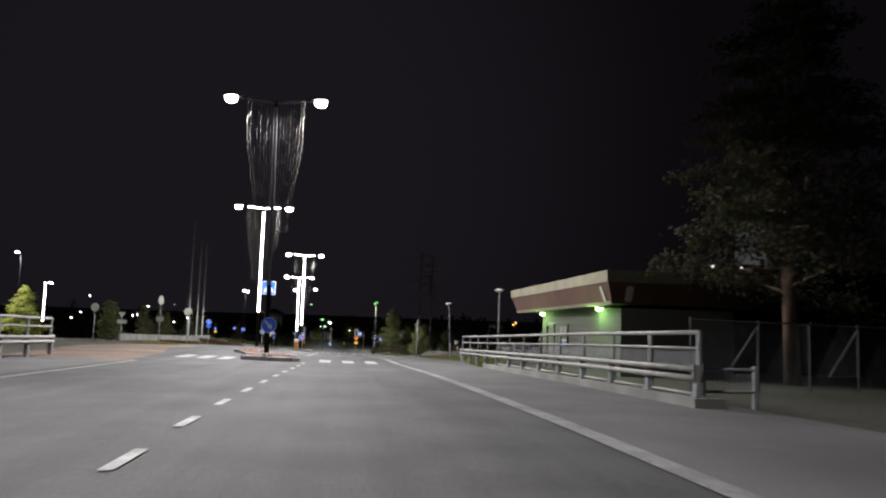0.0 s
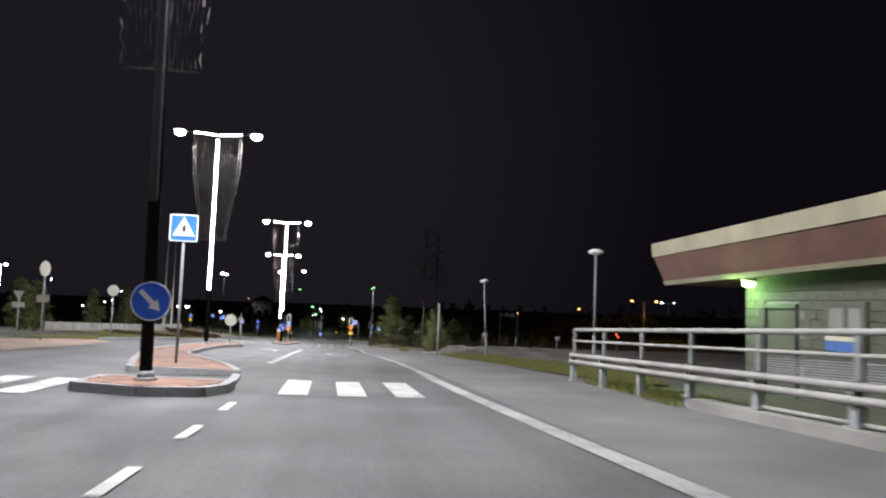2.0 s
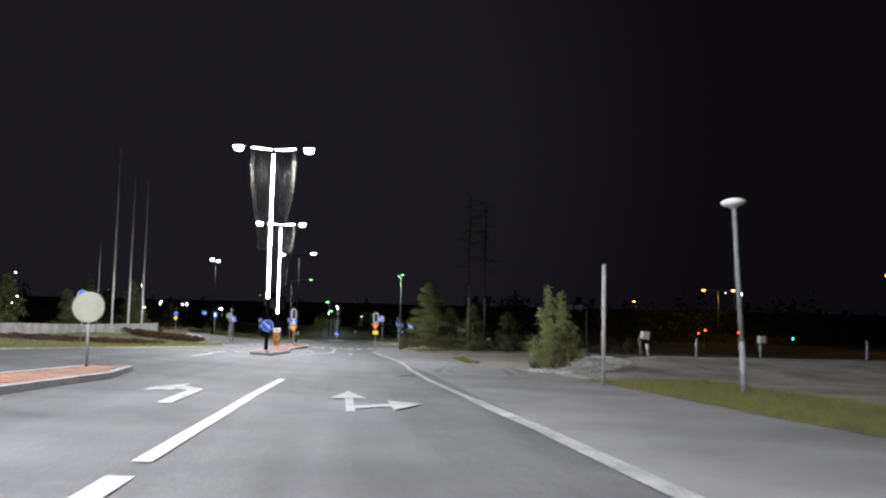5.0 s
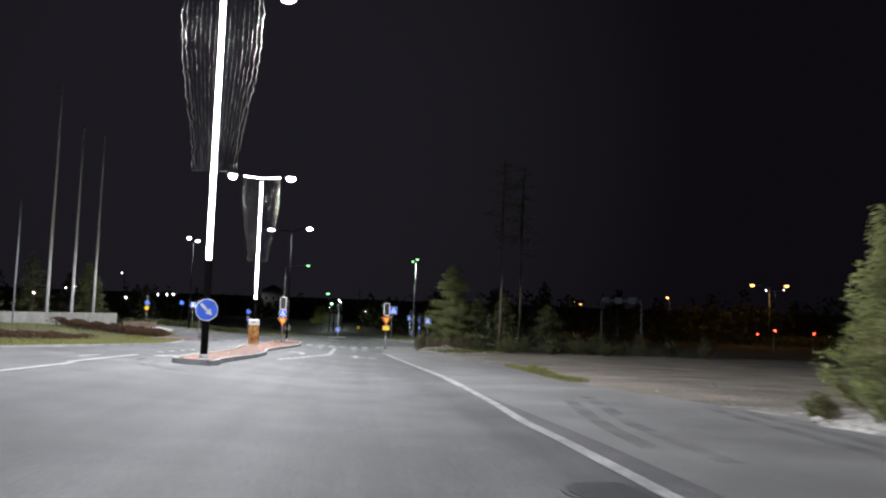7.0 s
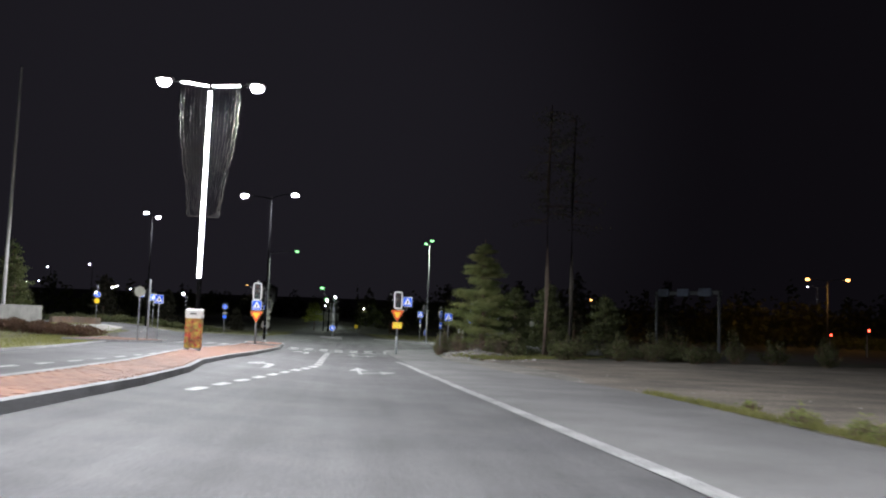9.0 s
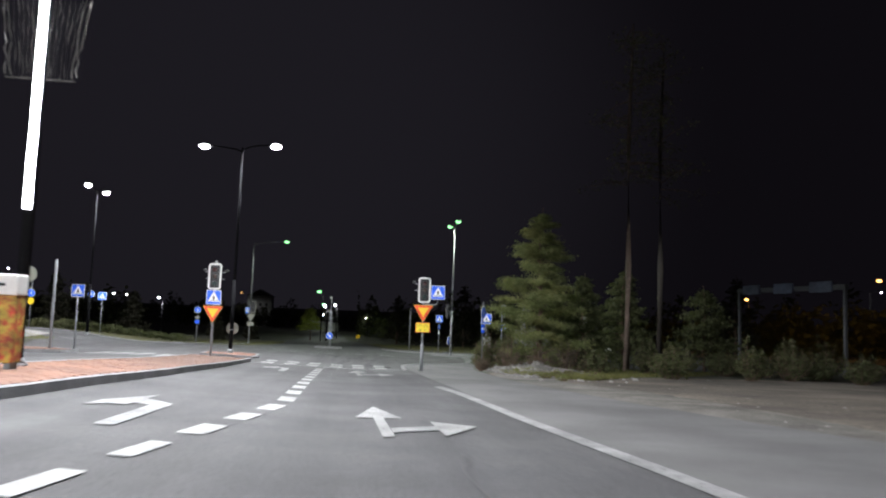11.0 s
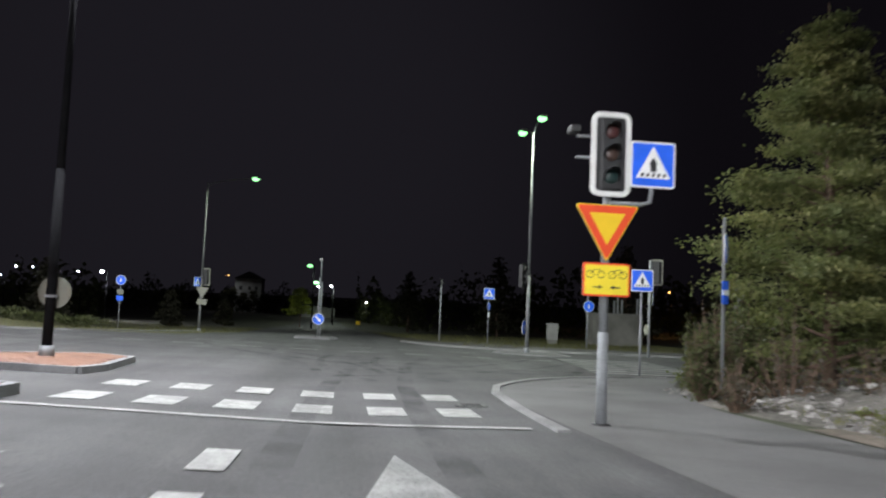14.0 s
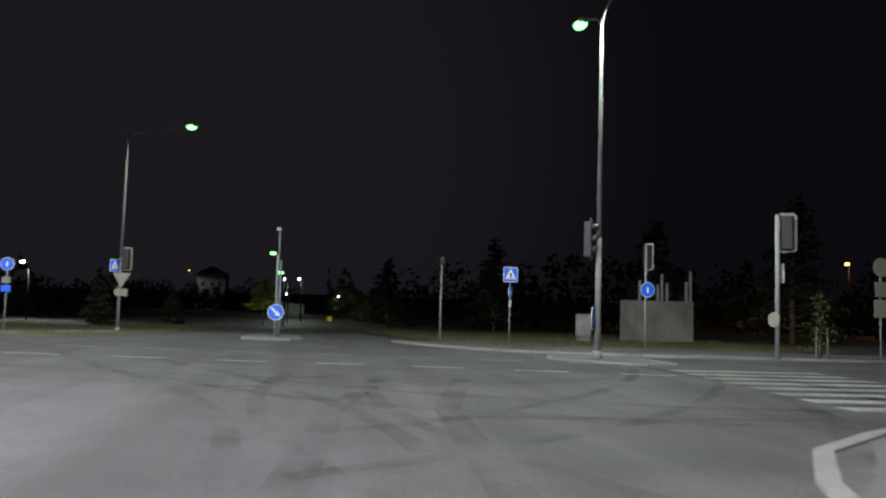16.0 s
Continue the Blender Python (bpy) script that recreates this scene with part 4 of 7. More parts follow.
# ---------- station kiosk with its deep eaves ----------
def kiosk():
    x0, ya, yb = 9.85, 25.6, 35.6
    g = level(9.8, 38) - 0.1
    zt = 2.15
    root = thing("station_kiosk", (0, 0, 0), "flat-roofed kiosk with red fascia and pale painted brick walls", "building")
    bm = bmesh.new()
    box(bm, (4.2, yb - ya, zt - g + 0.6), (x0 + 2.1 + 0.04, (ya + yb) / 2, (zt + g - 0.6) / 2))
    part("wall", bm, "dim", root)
    # courses of blocks on the road side, each block a piece of its own
    shared = {}
    z, row, laid = g + 0.1, 0, 0
    rest = bmesh.new()
    box(rest, (0.05, yb - ya, 0.42), (x0 + 0.02, (ya + yb) / 2, g - 0.12))
    while z < zt - 0.02:
        h = min(0.2, zt - z)
        y = ya - (0.2 if row % 2 else 0)
        while y < yb:
            a, b = max(y, ya), min(y + 0.4, yb)
            if b - a > 0.03 and not (33.55 < (a + b) / 2 < 34.95 and z < g + 2.12):
                size = (0.05, round(b - a - 0.014, 3), round(h - 0.014, 3))
                if laid < 300:
                    if size not in shared:
                        bm = bmesh.new()
                        box(bm, size, bevel=0.004)
                        one = part("block", bm, "brickwall", root)
                        shared[size] = one.data
                    else:
                        one = new("block", shared[size])
                        one.parent = root
                    one.location = (x0 + 0.025 + random.uniform(-0.002, 0.002), (a + b) / 2, z + h / 2)
                    laid += 1
                else:
                    box(rest, size, (x0 + 0.025, (a + b) / 2, z + h / 2))
            y += 0.4
        z += 0.2
        row += 1
    tagged(part("masonry", rest, "brickwall", root, "painted block wall"), kind="stuff")
    bm = bmesh.new()
    box(bm, (0.05, 1.0, 2.05), (x0 + 0.06, 34.25, g + 1.07), bevel=0.01)
    box(bm, (0.02, 0.40, 0.75), (x0 + 0.03, 34.25, g + 0.55))
    door = part("door", bm, "brickwall", root, "pale metal door")
    bm = bmesh.new()
    for yy, ww, zz, hh in ((33.68, 0.09, g + 1.1, 2.2), (34.82, 0.09, g + 1.1, 2.2), (34.25, 1.22, g + 2.17, 0.1)):
        box(bm, (0.12, ww, hh), (x0 + 0.03, yy, zz), bevel=0.008)
    part("door_frame", bm, "dark", root)
    bm = bmesh.new()
    tube(bm, (x0 + 0.0, 33.95, g + 1.05), (x0 + 0.0, 34.07, g + 1.05), 0.015)
    tube(bm, (x0 + 0.0, 33.95, g + 1.05), (x0 + 0.05, 33.95, g + 1.05), 0.012)
    part("door_handle", bm, "galv", door)
    # flaring fascia round the flat roof
    o = [(9.10, 24.95, 39.15, 3.42, 3.10), (9.12, 24.97, 39.1, 3.02, 2.72), (9.40, 25.30, 38.9, 2.27, 1.95)]

    def band(i, j, mat, name, label, push=0.0):
        (xa, na, fa, za, zfa), (xb, nb, fb, zb, zfb) = o[i], o[j]
        bm = bmesh.new()
        top = [(xa - push, na - push, za), (xa - push, fa + push, zfa), (15.2, fa + push, zfa), (15.2, na - push, za)]
        low = [(xb - push, nb - push, zb), (xb - push, fb + push, zfb), (15.0, fb + push, zfb), (15.0, nb - push, zb)]
        a = [bm.verts.new(p) for p in top]
        b = [bm.verts.new(p) for p in low]
        for k in range(4):
            bm.faces.new((a[k], a[(k + 1) % 4], b[(k + 1) % 4], b[k]))
        bm.faces.new(a)
        bm.faces.new(b[::-1])
        return part(name, bm, mat, root, label)

    band(0, 1, "cream", "roof_edge", "cream metal roof edge", 0.03)
    band(1, 2, "fascia", "fascia", "dark red boarded fascia")
    bm = bmesh.new()
    a = [bm.verts.new(p) for p in ((9.36, 25.25, 2.36), (9.36, 38.95, 2.04), (9.41, 38.9, 1.93), (9.41, 25.3, 2.25))]
    b = [bm.verts.new((v.co.x - 0.03, v.co.y, v.co.z)) for v in a]
    for k in range(4):
        bm.faces.new((a[k], a[(k + 1) % 4], b[(k + 1) % 4], b[k]))
    bm.faces.new(a)
    bm.faces.new(b[::-1])
    part("drip_edge", bm, "cream", root)
    for mat, m in (("numeral", pose(9.245, 25.75, 2.62, 20.5, 0, -90)), ("numeral", pose(9.95, 25.12, 2.62, 23.5, 0, 0))):   # plain bar in place of a numeral
        bm = bmesh.new()
        prism(bm, rounded(0.26, 0.58, 0.10), -0.02, 0.02)
        bmesh.ops.transform(bm, matrix=m, verts=bm.verts[:])
        part("number_bar", bm, mat, root, "plain bar in place of a numeral")
    for yy in (27.5, 35.3):
        zz = 2.07 if yy < 30 else 1.86
        bm = bmesh.new()
        tube(bm, (9.75, yy, zz + 0.08), (9.75, yy, zz + 0.16), 0.16, 0.17, 16)
        lamp = part("bulkhead_lamp", bm, "white", root, flat=False)
        bm = bmesh.new()
        bmesh.ops.create_uvsphere(bm, u_segments=16, v_segments=8, radius=1, matrix=Matrix.LocRotScale((9.75, yy, zz + 0.05), None, (0.14, 0.17, 0.10)))
        part("glow_dome", bm, "bulkhead", lamp, "greenish glowing dome", flat=False)
        data = bpy.data.lights.new("bulkhead_beam", "POINT")
        data.energy, data.color, data.shadow_soft_size = 105.0, (0.44, 1.0, 0.30), 0.14
        new("bulkhead_beam", data).location = (9.42, yy, zz - 0.18)
    # notice case on the wall
    bm = bmesh.new()
    box(bm, (0.08, 1.15, 0.98), (x0 - 0.03, 32.1, g + 1.77), bevel=0.015)
    case = part("notice_case", bm, "brickwall", root, "grey glazed notice case")
    bm = bmesh.new()
    box(bm, (0.012, 1.06, 0.19), (x0 - 0.078, 32.1, g + 1.40))
    part("notice", bm, "notice_blue", case, "blue strip on the notice")
    bm = bmesh.new()
    box(bm, (0.012, 1.06, 0.09), (x0 - 0.078, 32.1, g + 1.55))
    part("notice", bm, "numeral", case, "cream strip on the notice")
    for yy, ww, zz, hh in ((31.8, 0.35, 1.93, 0.42), (32.3, 0.42, 1.95, 0.38)):
        bm = bmesh.new()
        box(bm, (0.012, ww, hh), (x0 - 0.078, yy, g + zz))
        part("notice", bm, "dim", case, "dull grey sheet")
    return root


kiosk()


# ---------- bridge railing on the east side ----------
def railing(x, y0, y1, label, side=1, mesh_panels=True, solid_to=31.0, spacing=2.05):
    root = thing("bridge_railing", (0, 0, 0), label, "railing")
    ysr = steps(y0, y1, spacing)

    def rail(name, dz, dx, r, ya=y0, yb=y1, flat_rail=False):
        bm = bmesh.new()
        pts = [(x + dx, yy, level(x, yy) + dz) for yy in steps(ya, yb, 2.0)]
        if flat_rail:
            for a, b in zip(pts, pts[1:]):
                m = (Vector(a) + Vector(b)) / 2
                d = Vector(b) - Vector(a)
                box(bm, (0.06, d.length, r * 2), m, (math.degrees(math.atan2(d.z, d.y)), 0, 0), 0.012)
        else:
            pipe(bm, pts, r, 10)
        return part(name, bm, "rail", root, flat=flat_rail)

    rail("handrail", 1.30, 0, 0.045)
    rail("middle_rail", 1.02, 0, 0.03)
    rail("guard_rail", 0.66, -0.10 * side, 0.055)
    rail("guard_rail", 0.50, -0.10 * side, 0.055)
    for yy in ysr:
        bm = bmesh.new()
        z = level(x, yy)
        box(bm, (0.055, 0.10, 1.28), (x, yy, z + 0.66), bevel=0.008)
        post = part("post", bm, "pole_mid", root, "pale grey steel post")
        bm = bmesh.new()
        box(bm, (0.13, 0.15, 0.46), (x - 0.02 * side, yy, z + 0.20), bevel=0.012)
        box(bm, (0.20, 0.24, 0.03), (x - 0.02 * side, yy, z + 0.02 if yy > 31.5 else z + 0.185))
        part("post_foot", bm, "galv", post, "pale galvanised post foot")
        bm = bmesh.new()
        box(bm, (0.10, 0.06, 0.30), (x - 0.07 * side, yy, z + 0.58))
        part("bracket", bm, "rail", post)
    if mesh_panels:
        for a, b in zip(ysr, ysr[1:]):
            if b > solid_to + 0.2:
                continue
            bm = bmesh.new()
            for k in range(9):
                dz = 0.72 + k * 0.034
                tube(bm, (x + 0.03, a + 0.1, level(x, a) + dz), (x + 0.03, b - 0.1, level(x, b) + dz), 0.007, seg=4)
            for k in range(4):
                yy = a + 0.1 + (b - a - 0.2) * k / 3
                tube(bm, (x + 0.035, yy, level(x, yy) + 0.70), (x + 0.035, yy, level(x, yy) + 1.02), 0.008, seg=4)
            tagged(part("wire_panel", bm, "galv", root), kind="stuff")
            rail("bottom_rail", 0.22, 0, 0.03, a, b)
    return root


railing(6.25, 12.9, 37.4, "pale steel bridge railing with wire panels and double guard rail")
bm = bmesh.new()
for a, b in zip(steps(12.6, 31.0, 3), steps(12.6, 31.0, 3)[1:]):
    m = (a + b) / 2
    box(bm, (0.55, b - a, 0.30), (6.30, m, level(6.3, m) + 0.02), (math.degrees(math.atan2(level(6, b) - level(6, a), b - a)), 0, 0))
tagged(mesh_object("bridge_kerb", bm, "concrete"), "pale concrete edge beam under the railing", "kerb", kind="structure")
railing(-10.15, -8.0, 28.8, "pale steel bridge railing along the west footpath", -1, True, 26)


# ---------- road signs ----------
def sign_post(place, high, label, cat="road sign", name="road_sign", r=0.032, mat="galv", group=""):
    root = thing(name, place, label, cat, group)
    bm = bmesh.new()
    tube(bm, (0, 0, -0.05), (0, 0, high), r, r, 12)
    part("post", bm, mat, root, flat=False)
    bm = bmesh.new()
    tube(bm, (0, 0, high), (0, 0, high + 0.03), r * 1.15, r * 0.8, 12)
    part("cap", bm, "galv", root, flat=False)
    return root


def plate(parent, outline, at, mat, thick=0.012, name="panel", label="", turn=0.0):
    """A flat sign plate facing south, centred at the given place of its thing."""
    bm = bmesh.new()
    prism(bm, outline, -thick, 0.0)
    bmesh.ops.transform(bm, matrix=pose(*at, 0, 0, turn), verts=bm.verts[:])
    return part(name, bm, mat, parent, label)


def back_sheet(parent, outline, at, turn=0.0):
    bm = bmesh.new()
    prism(bm, outline, 0.001, 0.014)
    bmesh.ops.transform(bm, matrix=pose(*at, 0, 0, turn), verts=bm.verts[:])
    return part("back_sheet", bm, "sign_back", parent)


def crossing_face(root, at, size=0.64, turn=0.0):
    """Blue square, white triangle, dark plain marks on it."""
    x, y, z = at
    s = size / 0.64

    def off(d):
        m = pose(0, 0, 0, 0, 0, turn) @ Vector((0, -d, 0))
        return (x + m.x, y + m.y, z)

    back_sheet(root, rounded(size, size, 0.04), at, turn)
    edge = plate(root, rounded(size, size, 0.04), off(0), "sign_white", name="panel", label="white-edged blue square panel", turn=turn)
    plate(edge, rounded(size - 0.045, size - 0.045, 0.03), off(0.013), "sign_blue", 0.003, "blue_field", turn=turn)
    plate(edge, [(-0.25 * s, -0.19 * s), (0.25 * s, -0.19 * s), (0.0, 0.26 * s)], off(0.017), "sign_white", 0.003, "triangle", turn=turn)
    plate(edge, [(-0.035 * s, -0.10 * s), (0.045 * s, -0.10 * s), (0.05 * s, 0.02 * s), (0.0, 0.10 * s), (-0.05 * s, 0.02 * s)], off(0.021), "dark", 0.003, "dark_mark", turn=turn)
    for k in range(5):
        cx = (-0.16 + 0.08 * k) * s
        plate(edge, [(cx - 0.02 * s, -0.17 * s), (cx + 0.02 * s, -0.17 * s), (cx + 0.025 * s, -0.12 * s), (cx - 0.015 * s, -0.12 * s)], off(0.021), "dark", 0.003, "dark_mark", turn=turn)


def keep_face(root, at, r=0.32):
    x, y, z = at
    back_sheet(root, ring_of(r), at)
    rim = plate(root, ring_of(r), at, "sign_white", name="panel", label="round blue panel with white rim")
    plate(rim, ring_of(r * 0.935), (x, y - 0.013, z), "sign_blue", 0.003, "blue_field")
    c, s = math.cos(radians(-45)), math.sin(radians(-45))
    arrow_pts = [(-0.24, -0.037), (0.05, -0.037), (0.05, -0.10), (0.22, 0.0), (0.05, 0.10), (0.05, 0.037), (-0.24, 0.037)]
    plate(rim, [(a * c - b * s, a * s + b * c) for a, b in arrow_pts], (x, y - 0.017, z), "sign_white", 0.003, "arrow", "white arrow pointing down")


def blue_disc(root, at, r=0.24, turn=0.0):
    x, y, z = at
    back_sheet(root, ring_of(r, 22), at, turn)
    rim = plate(root, ring_of(r, 22), at, "sign_white", name="panel", label="round blue panel", turn=turn)
    m = pose(0, 0, 0, 0, 0, turn) @ Vector((0, -0.013, 0))
    plate(rim, ring_of(r * 0.93, 22), (x + m.x, y + m.y, z), "sign_blue", 0.003, "blue_field", turn=turn)
    m = pose(0, 0, 0, 0, 0, turn) @ Vector((0, -0.017, 0))
    plate(rim, [(-0.03, -0.12), (0.03, -0.12), (0.05, 0.03), (0.0, 0.14), (-0.05, 0.03)], (x + m.x, y + m.y, z), "sign_white", 0.003, "white_mark", turn=turn)


def yield_face(root, at, side=0.9):
    x, y, z = at
    h = side * 0.866

    def tri(k, drop=0.0):
        return [(-side / 2 * k, h / 3 * k), (0.0, -2 * h / 3 * k), (side / 2 * k, h / 3 * k)]

    def soft(k):
        out = []
        pts = tri(k)
        for i in range(3):
            p, a, b = Vector(pts[i]), Vector(pts[i - 1]), Vector(pts[(i + 1) % 3])
            for q in (p + (a - p).normalized() * 0.05, p + ((a - p).normalized() + (b - p).normalized()) * 0.012, p + (b - p).normalized() * 0.05):
                out.append((q.x, q.y))
        return out

    back_sheet(root, soft(1.0), at)
    rim = plate(root, soft(1.0), at, "sign_yellow", name="panel", label="yellow-edged give-way triangle")
    plate(rim, soft(0.955), (x, y - 0.013, z), "sign_red", 0.003, "red_border", "red border")
    plate(rim, tri(0.56), (x, y - 0.017, z), "sign_yellow", 0.003, "yellow_field", "yellow field")


def cycle_plate(root, at, w=0.66, h=0.45):
    x, y, z = at
    back_sheet(root, rounded(w, h, 0.03), at)
    rim = plate(root, rounded(w, h, 0.03), at, "sign_red", name="panel", label="yellow plate with red edge")
    plate(rim, rounded(w - 0.05, h - 0.05, 0.02), (x, y - 0.013, z), "sign_lemon", 0.003, "yellow_field")
    for s in (-1, 1):
        for dx in (-0.075, 0.075):
            bm = bmesh.new()
            pts = [(x + s * 0.155 + dx + 0.05 * math.cos(a), y - 0.018, z + 0.07 + 0.05 * math.sin(a)) for a in [k * math.pi / 6 for k in range(13)]]
            pipe(bm, pts, 0.005, 4)
            part("dark_mark", bm, "dark", rim)
        bm = bmesh.new()
        pipe(bm, [(x + s * 0.155 - 0.075, y - 0.018, z + 0.07), (x + s * 0.155 - 0.02, y - 0.018, z + 0.135), (x + s * 0.155 + 0.05, y - 0.018, z + 0.135), (x + s * 0.155 + 0.075, y - 0.018, z + 0.07)], 0.005, 4)
        part("dark_mark", bm, "dark", rim)
        a = [(0.06 * s, -0.11), (0.16 * s, -0.11), (0.16 * s, -0.095), (0.06 * s, -0.095)]
        plate(rim, a if s > 0 else a[::-1], (x + 0.03 * s, y - 0.016, z), "dark", 0.003, "dark_mark")
        b = [(0.02 * s, -0.102), (0.08 * s, -0.075), (0.08 * s, -0.13)]
        plate(rim, b, (x + 0.03 * s, y - 0.016, z), "dark", 0.003, "dark_mark")


def signal_head(root, at, turn=0.0, lit="", border="white", name="signal_head"):
    """Three-lamp signal: dark body, pale edged backboard, lenses under hoods."""
    m = pose(*at, 0, 0, turn)

    def put(bm):
        bmesh.ops.transform(bm, matrix=m, verts=bm.verts[:])
        return bm

    bm = bmesh.new()
    box(bm, (0.30, 0.22, 0.98), (0, 0.06, 0), bevel=0.03)
    body = part(name, put(bm), "dark", root, "black three-lamp signal body")
    bm = bmesh.new()
    outer, inner = rounded(0.56, 1.16, 0.12, 5), rounded(0.42, 1.02, 0.05, 5)
    n = len(outer)
    a = [bm.verts.new((x, -0.035, z)) for x, z in outer]
    b = [bm.verts.new((x, -0.035, z)) for x, z in inner]
    c = [bm.verts.new((x, -0.010, z)) for x, z in outer]
    d = [bm.verts.new((x, -0.010, z)) for x, z in inner]
    for k in range(n):
        j = (k + 1) % n
        bm.faces.new((a[k], a[j], b[j], b[k]))
        bm.faces.new((a[k], c[k], c[j], a[j]))
        bm.faces.new((c[k], d[k], d[j], c[j]))
        bm.faces.new((b[k], b[j], d[j], d[k]))
    part("backboard_edge", put(bm), border, body, "white rounded edge of the backboard")
    bm = bmesh.new()
    prism(bm, rounded(0.44, 1.04, 0.05), -0.022, -0.012)
    part("backboard", put(bm), "dark", body)
    for k, mat in enumerate(("lens_red", "lens_amber", "lens_green")):
        z = 0.31 - 0.31 * k
        bm = bmesh.new()
        bmesh.ops.create_uvsphere(bm, u_segments=14, v_segments=8, radius=1, matrix=Matrix.LocRotScale((0, -0.055, z), None, (0.10, 0.035, 0.10)))
        part("lens", put(bm), mat if not (lit and k == 0) else lit, body, flat=False)
        bm = bmesh.new()
        arc_a, arc_b = [], []
        for i in range(13):
            an = radians(-30 + 240 * i / 12)
            deep = 0.20 * (0.45 + 0.55 * max(0, math.sin(an)))
            arc_a.append((0.118 * math.cos(an), -0.03, z + 0.118 * math.sin(an)))
            arc_b.append((0.118 * math.cos(an), -0.03 - deep, z + 0.118 * math.sin(an)))
        va, vb = [bm.verts.new(p) for p in arc_a], [bm.verts.new(p) for p in arc_b]
        vc = [bm.verts.new((p[0] * 0.93, p[1], z + (p[2] - z) * 0.93)) for p in arc_b]
        vd = [bm.verts.new((p[0] * 0.93, p[1], z + (p[2] - z) * 0.93)) for p in arc_a]
        for i in range(12):
            bm.faces.new((va[i], va[i + 1], vb[i + 1], vb[i]))
            bm.faces.new((vb[i], vb[i + 1], vc[i + 1], vc[i]))
            bm.faces.new((vc[i], vc[i + 1], vd[i + 1], vd[i]))
        part("hood", put(bm), "dark", body)
    return body


def signal_brackets(root, z, side):
    for dz in (0.30, 0.0):
        bm = bmesh.new()
        pipe(bm, [(0, 0.1, z + dz), (side * 0.30, 0.1, z + dz), (side * 0.42, 0.1, z + dz)], 0.022, 8)
        part("bracket", bm, "galv", root, flat=False)
    bm = bmesh.new()
    box(bm, (0.14, 0.22, 0.10), (side * 0.46, 0.1, z + 0.38), bevel=0.02)
    part("detector", bm, "dark", root)


# near signal on the footpath
root = thing("traffic_signal", on(3.5, 133.8), "traffic signal post with give-way triangle and yellow plate", "traffic light", "traffic lights")
bm = bmesh.new()
tube(bm, (0, 0, -0.05), (0, 0, 1.25), 0.075, 0.07, 14)
tube(bm, (0, 0, 1.25), (0, 0, 4.1), 0.055, 0.055, 14)
part("post", bm, "galv", root, "grey painted steel post", flat=False)
bm = bmesh.new()
tube(bm, (0, 0, -0.02), (0, 0, 0.03), 0.14, 0.13, 16)
part("foot", bm, "dark", root, flat=False)
bm = bmesh.new()
tube(bm, (0, 0.02, 4.1), (0, 0.02, 4.28), 0.07, 0.04, 12)
part("cap", bm, "grey", root, flat=False)
signal_head(root, (0, -0.10, 3.67))
signal_brackets(root, 3.65, -1)
yield_face(root, (-0.02, -0.09, 2.72))
cycle_plate(root, (-0.01, -0.09, 1.96))
bm = bmesh.new()
pipe(bm, [(0, 0, 3.02), (0.5, 0.0, 3.02), (0.62, 0.0, 3.06), (0.64, 0, 3.2), (0.64, 0, 3.9)], 0.03, 8)
part("sign_arm", bm, "galv", root, flat=False)
crossing_face(root, (0.64, -0.03, 3.58))

# signal on the median
root = thing("traffic_signal", on(-5.9, 134.1, 0.12), "traffic signal post on the median with crossing and give-way signs", "traffic light", "traffic lights")
bm = bmesh.new()
tube(bm, (0, 0, -0.05), (0, 0, 4.1), 0.055, 0.055, 14)
part("post", bm, "galv", root, "grey painted steel post", flat=False)
bm = bmesh.new()
tube(bm, (0, 0.02, 4.1), (0, 0.02, 4.26), 0.07, 0.04, 12)
part("cap", bm, "grey", root, flat=False)
signal_head(root, (0, -0.10, 3.55))
signal_brackets(root, 3.45, 1)
signal_brackets(root, 3.45, -1)
crossing_face(root, (0.0, -0.08, 2.62))
yield_face(root, (0, -0.09, 1.98), 0.88)

# keep-right signs fixed to the masts, and the one across the junction
for (mx, my), dz, dy in ((MASTS[0], 1.29, -0.2), (MASTS[2], 1.43, -0.2)):
    root = thing("arrow_sign", on(mx, my, 0.15), "round blue arrow sign clamped to a black mast", "road sign", "arrow signs")
    keep_face(root, (0.05, -0.19, dz))
    for z in (-0.15, 0.15):
        bm = bmesh.new()
        tube(bm, (0, 0, dz + z - 0.02), (0, 0, dz + z + 0.02), 0.125, 0.125, 16)
        box(bm, (0.06, 0.12, 0.04), (0.02, -0.14, dz + z))
        part("clamp", bm, "galv", root)
root = sign_post(on(-1.35, 166.2, 0.1), 3.3, "round blue arrow sign on a grey signal post", group="arrow signs", r=0.045)
keep_face(root, (0.0, -0.06, 1.0))
bm = bmesh.new()
box(bm, (0.18, 0.2, 0.14), (0.0, 0.1, 4.35), bevel=0.02)
part("detector", bm, "grey", root)
bm = bmesh.new()
tube(bm, (0.12, 0.1, -0.05), (0.12, 0.1, 3.1), 0.045, 0.045, 10)
tube(bm, (0.04, 0.1, 3.0), (0.04, 0.1, 4.3), 0.03, 0.03, 10)
box(bm, (0.2, 0.05, 0.05), (0.06, 0.1, 3.05))
part("post", bm, "galv", root, flat=False)

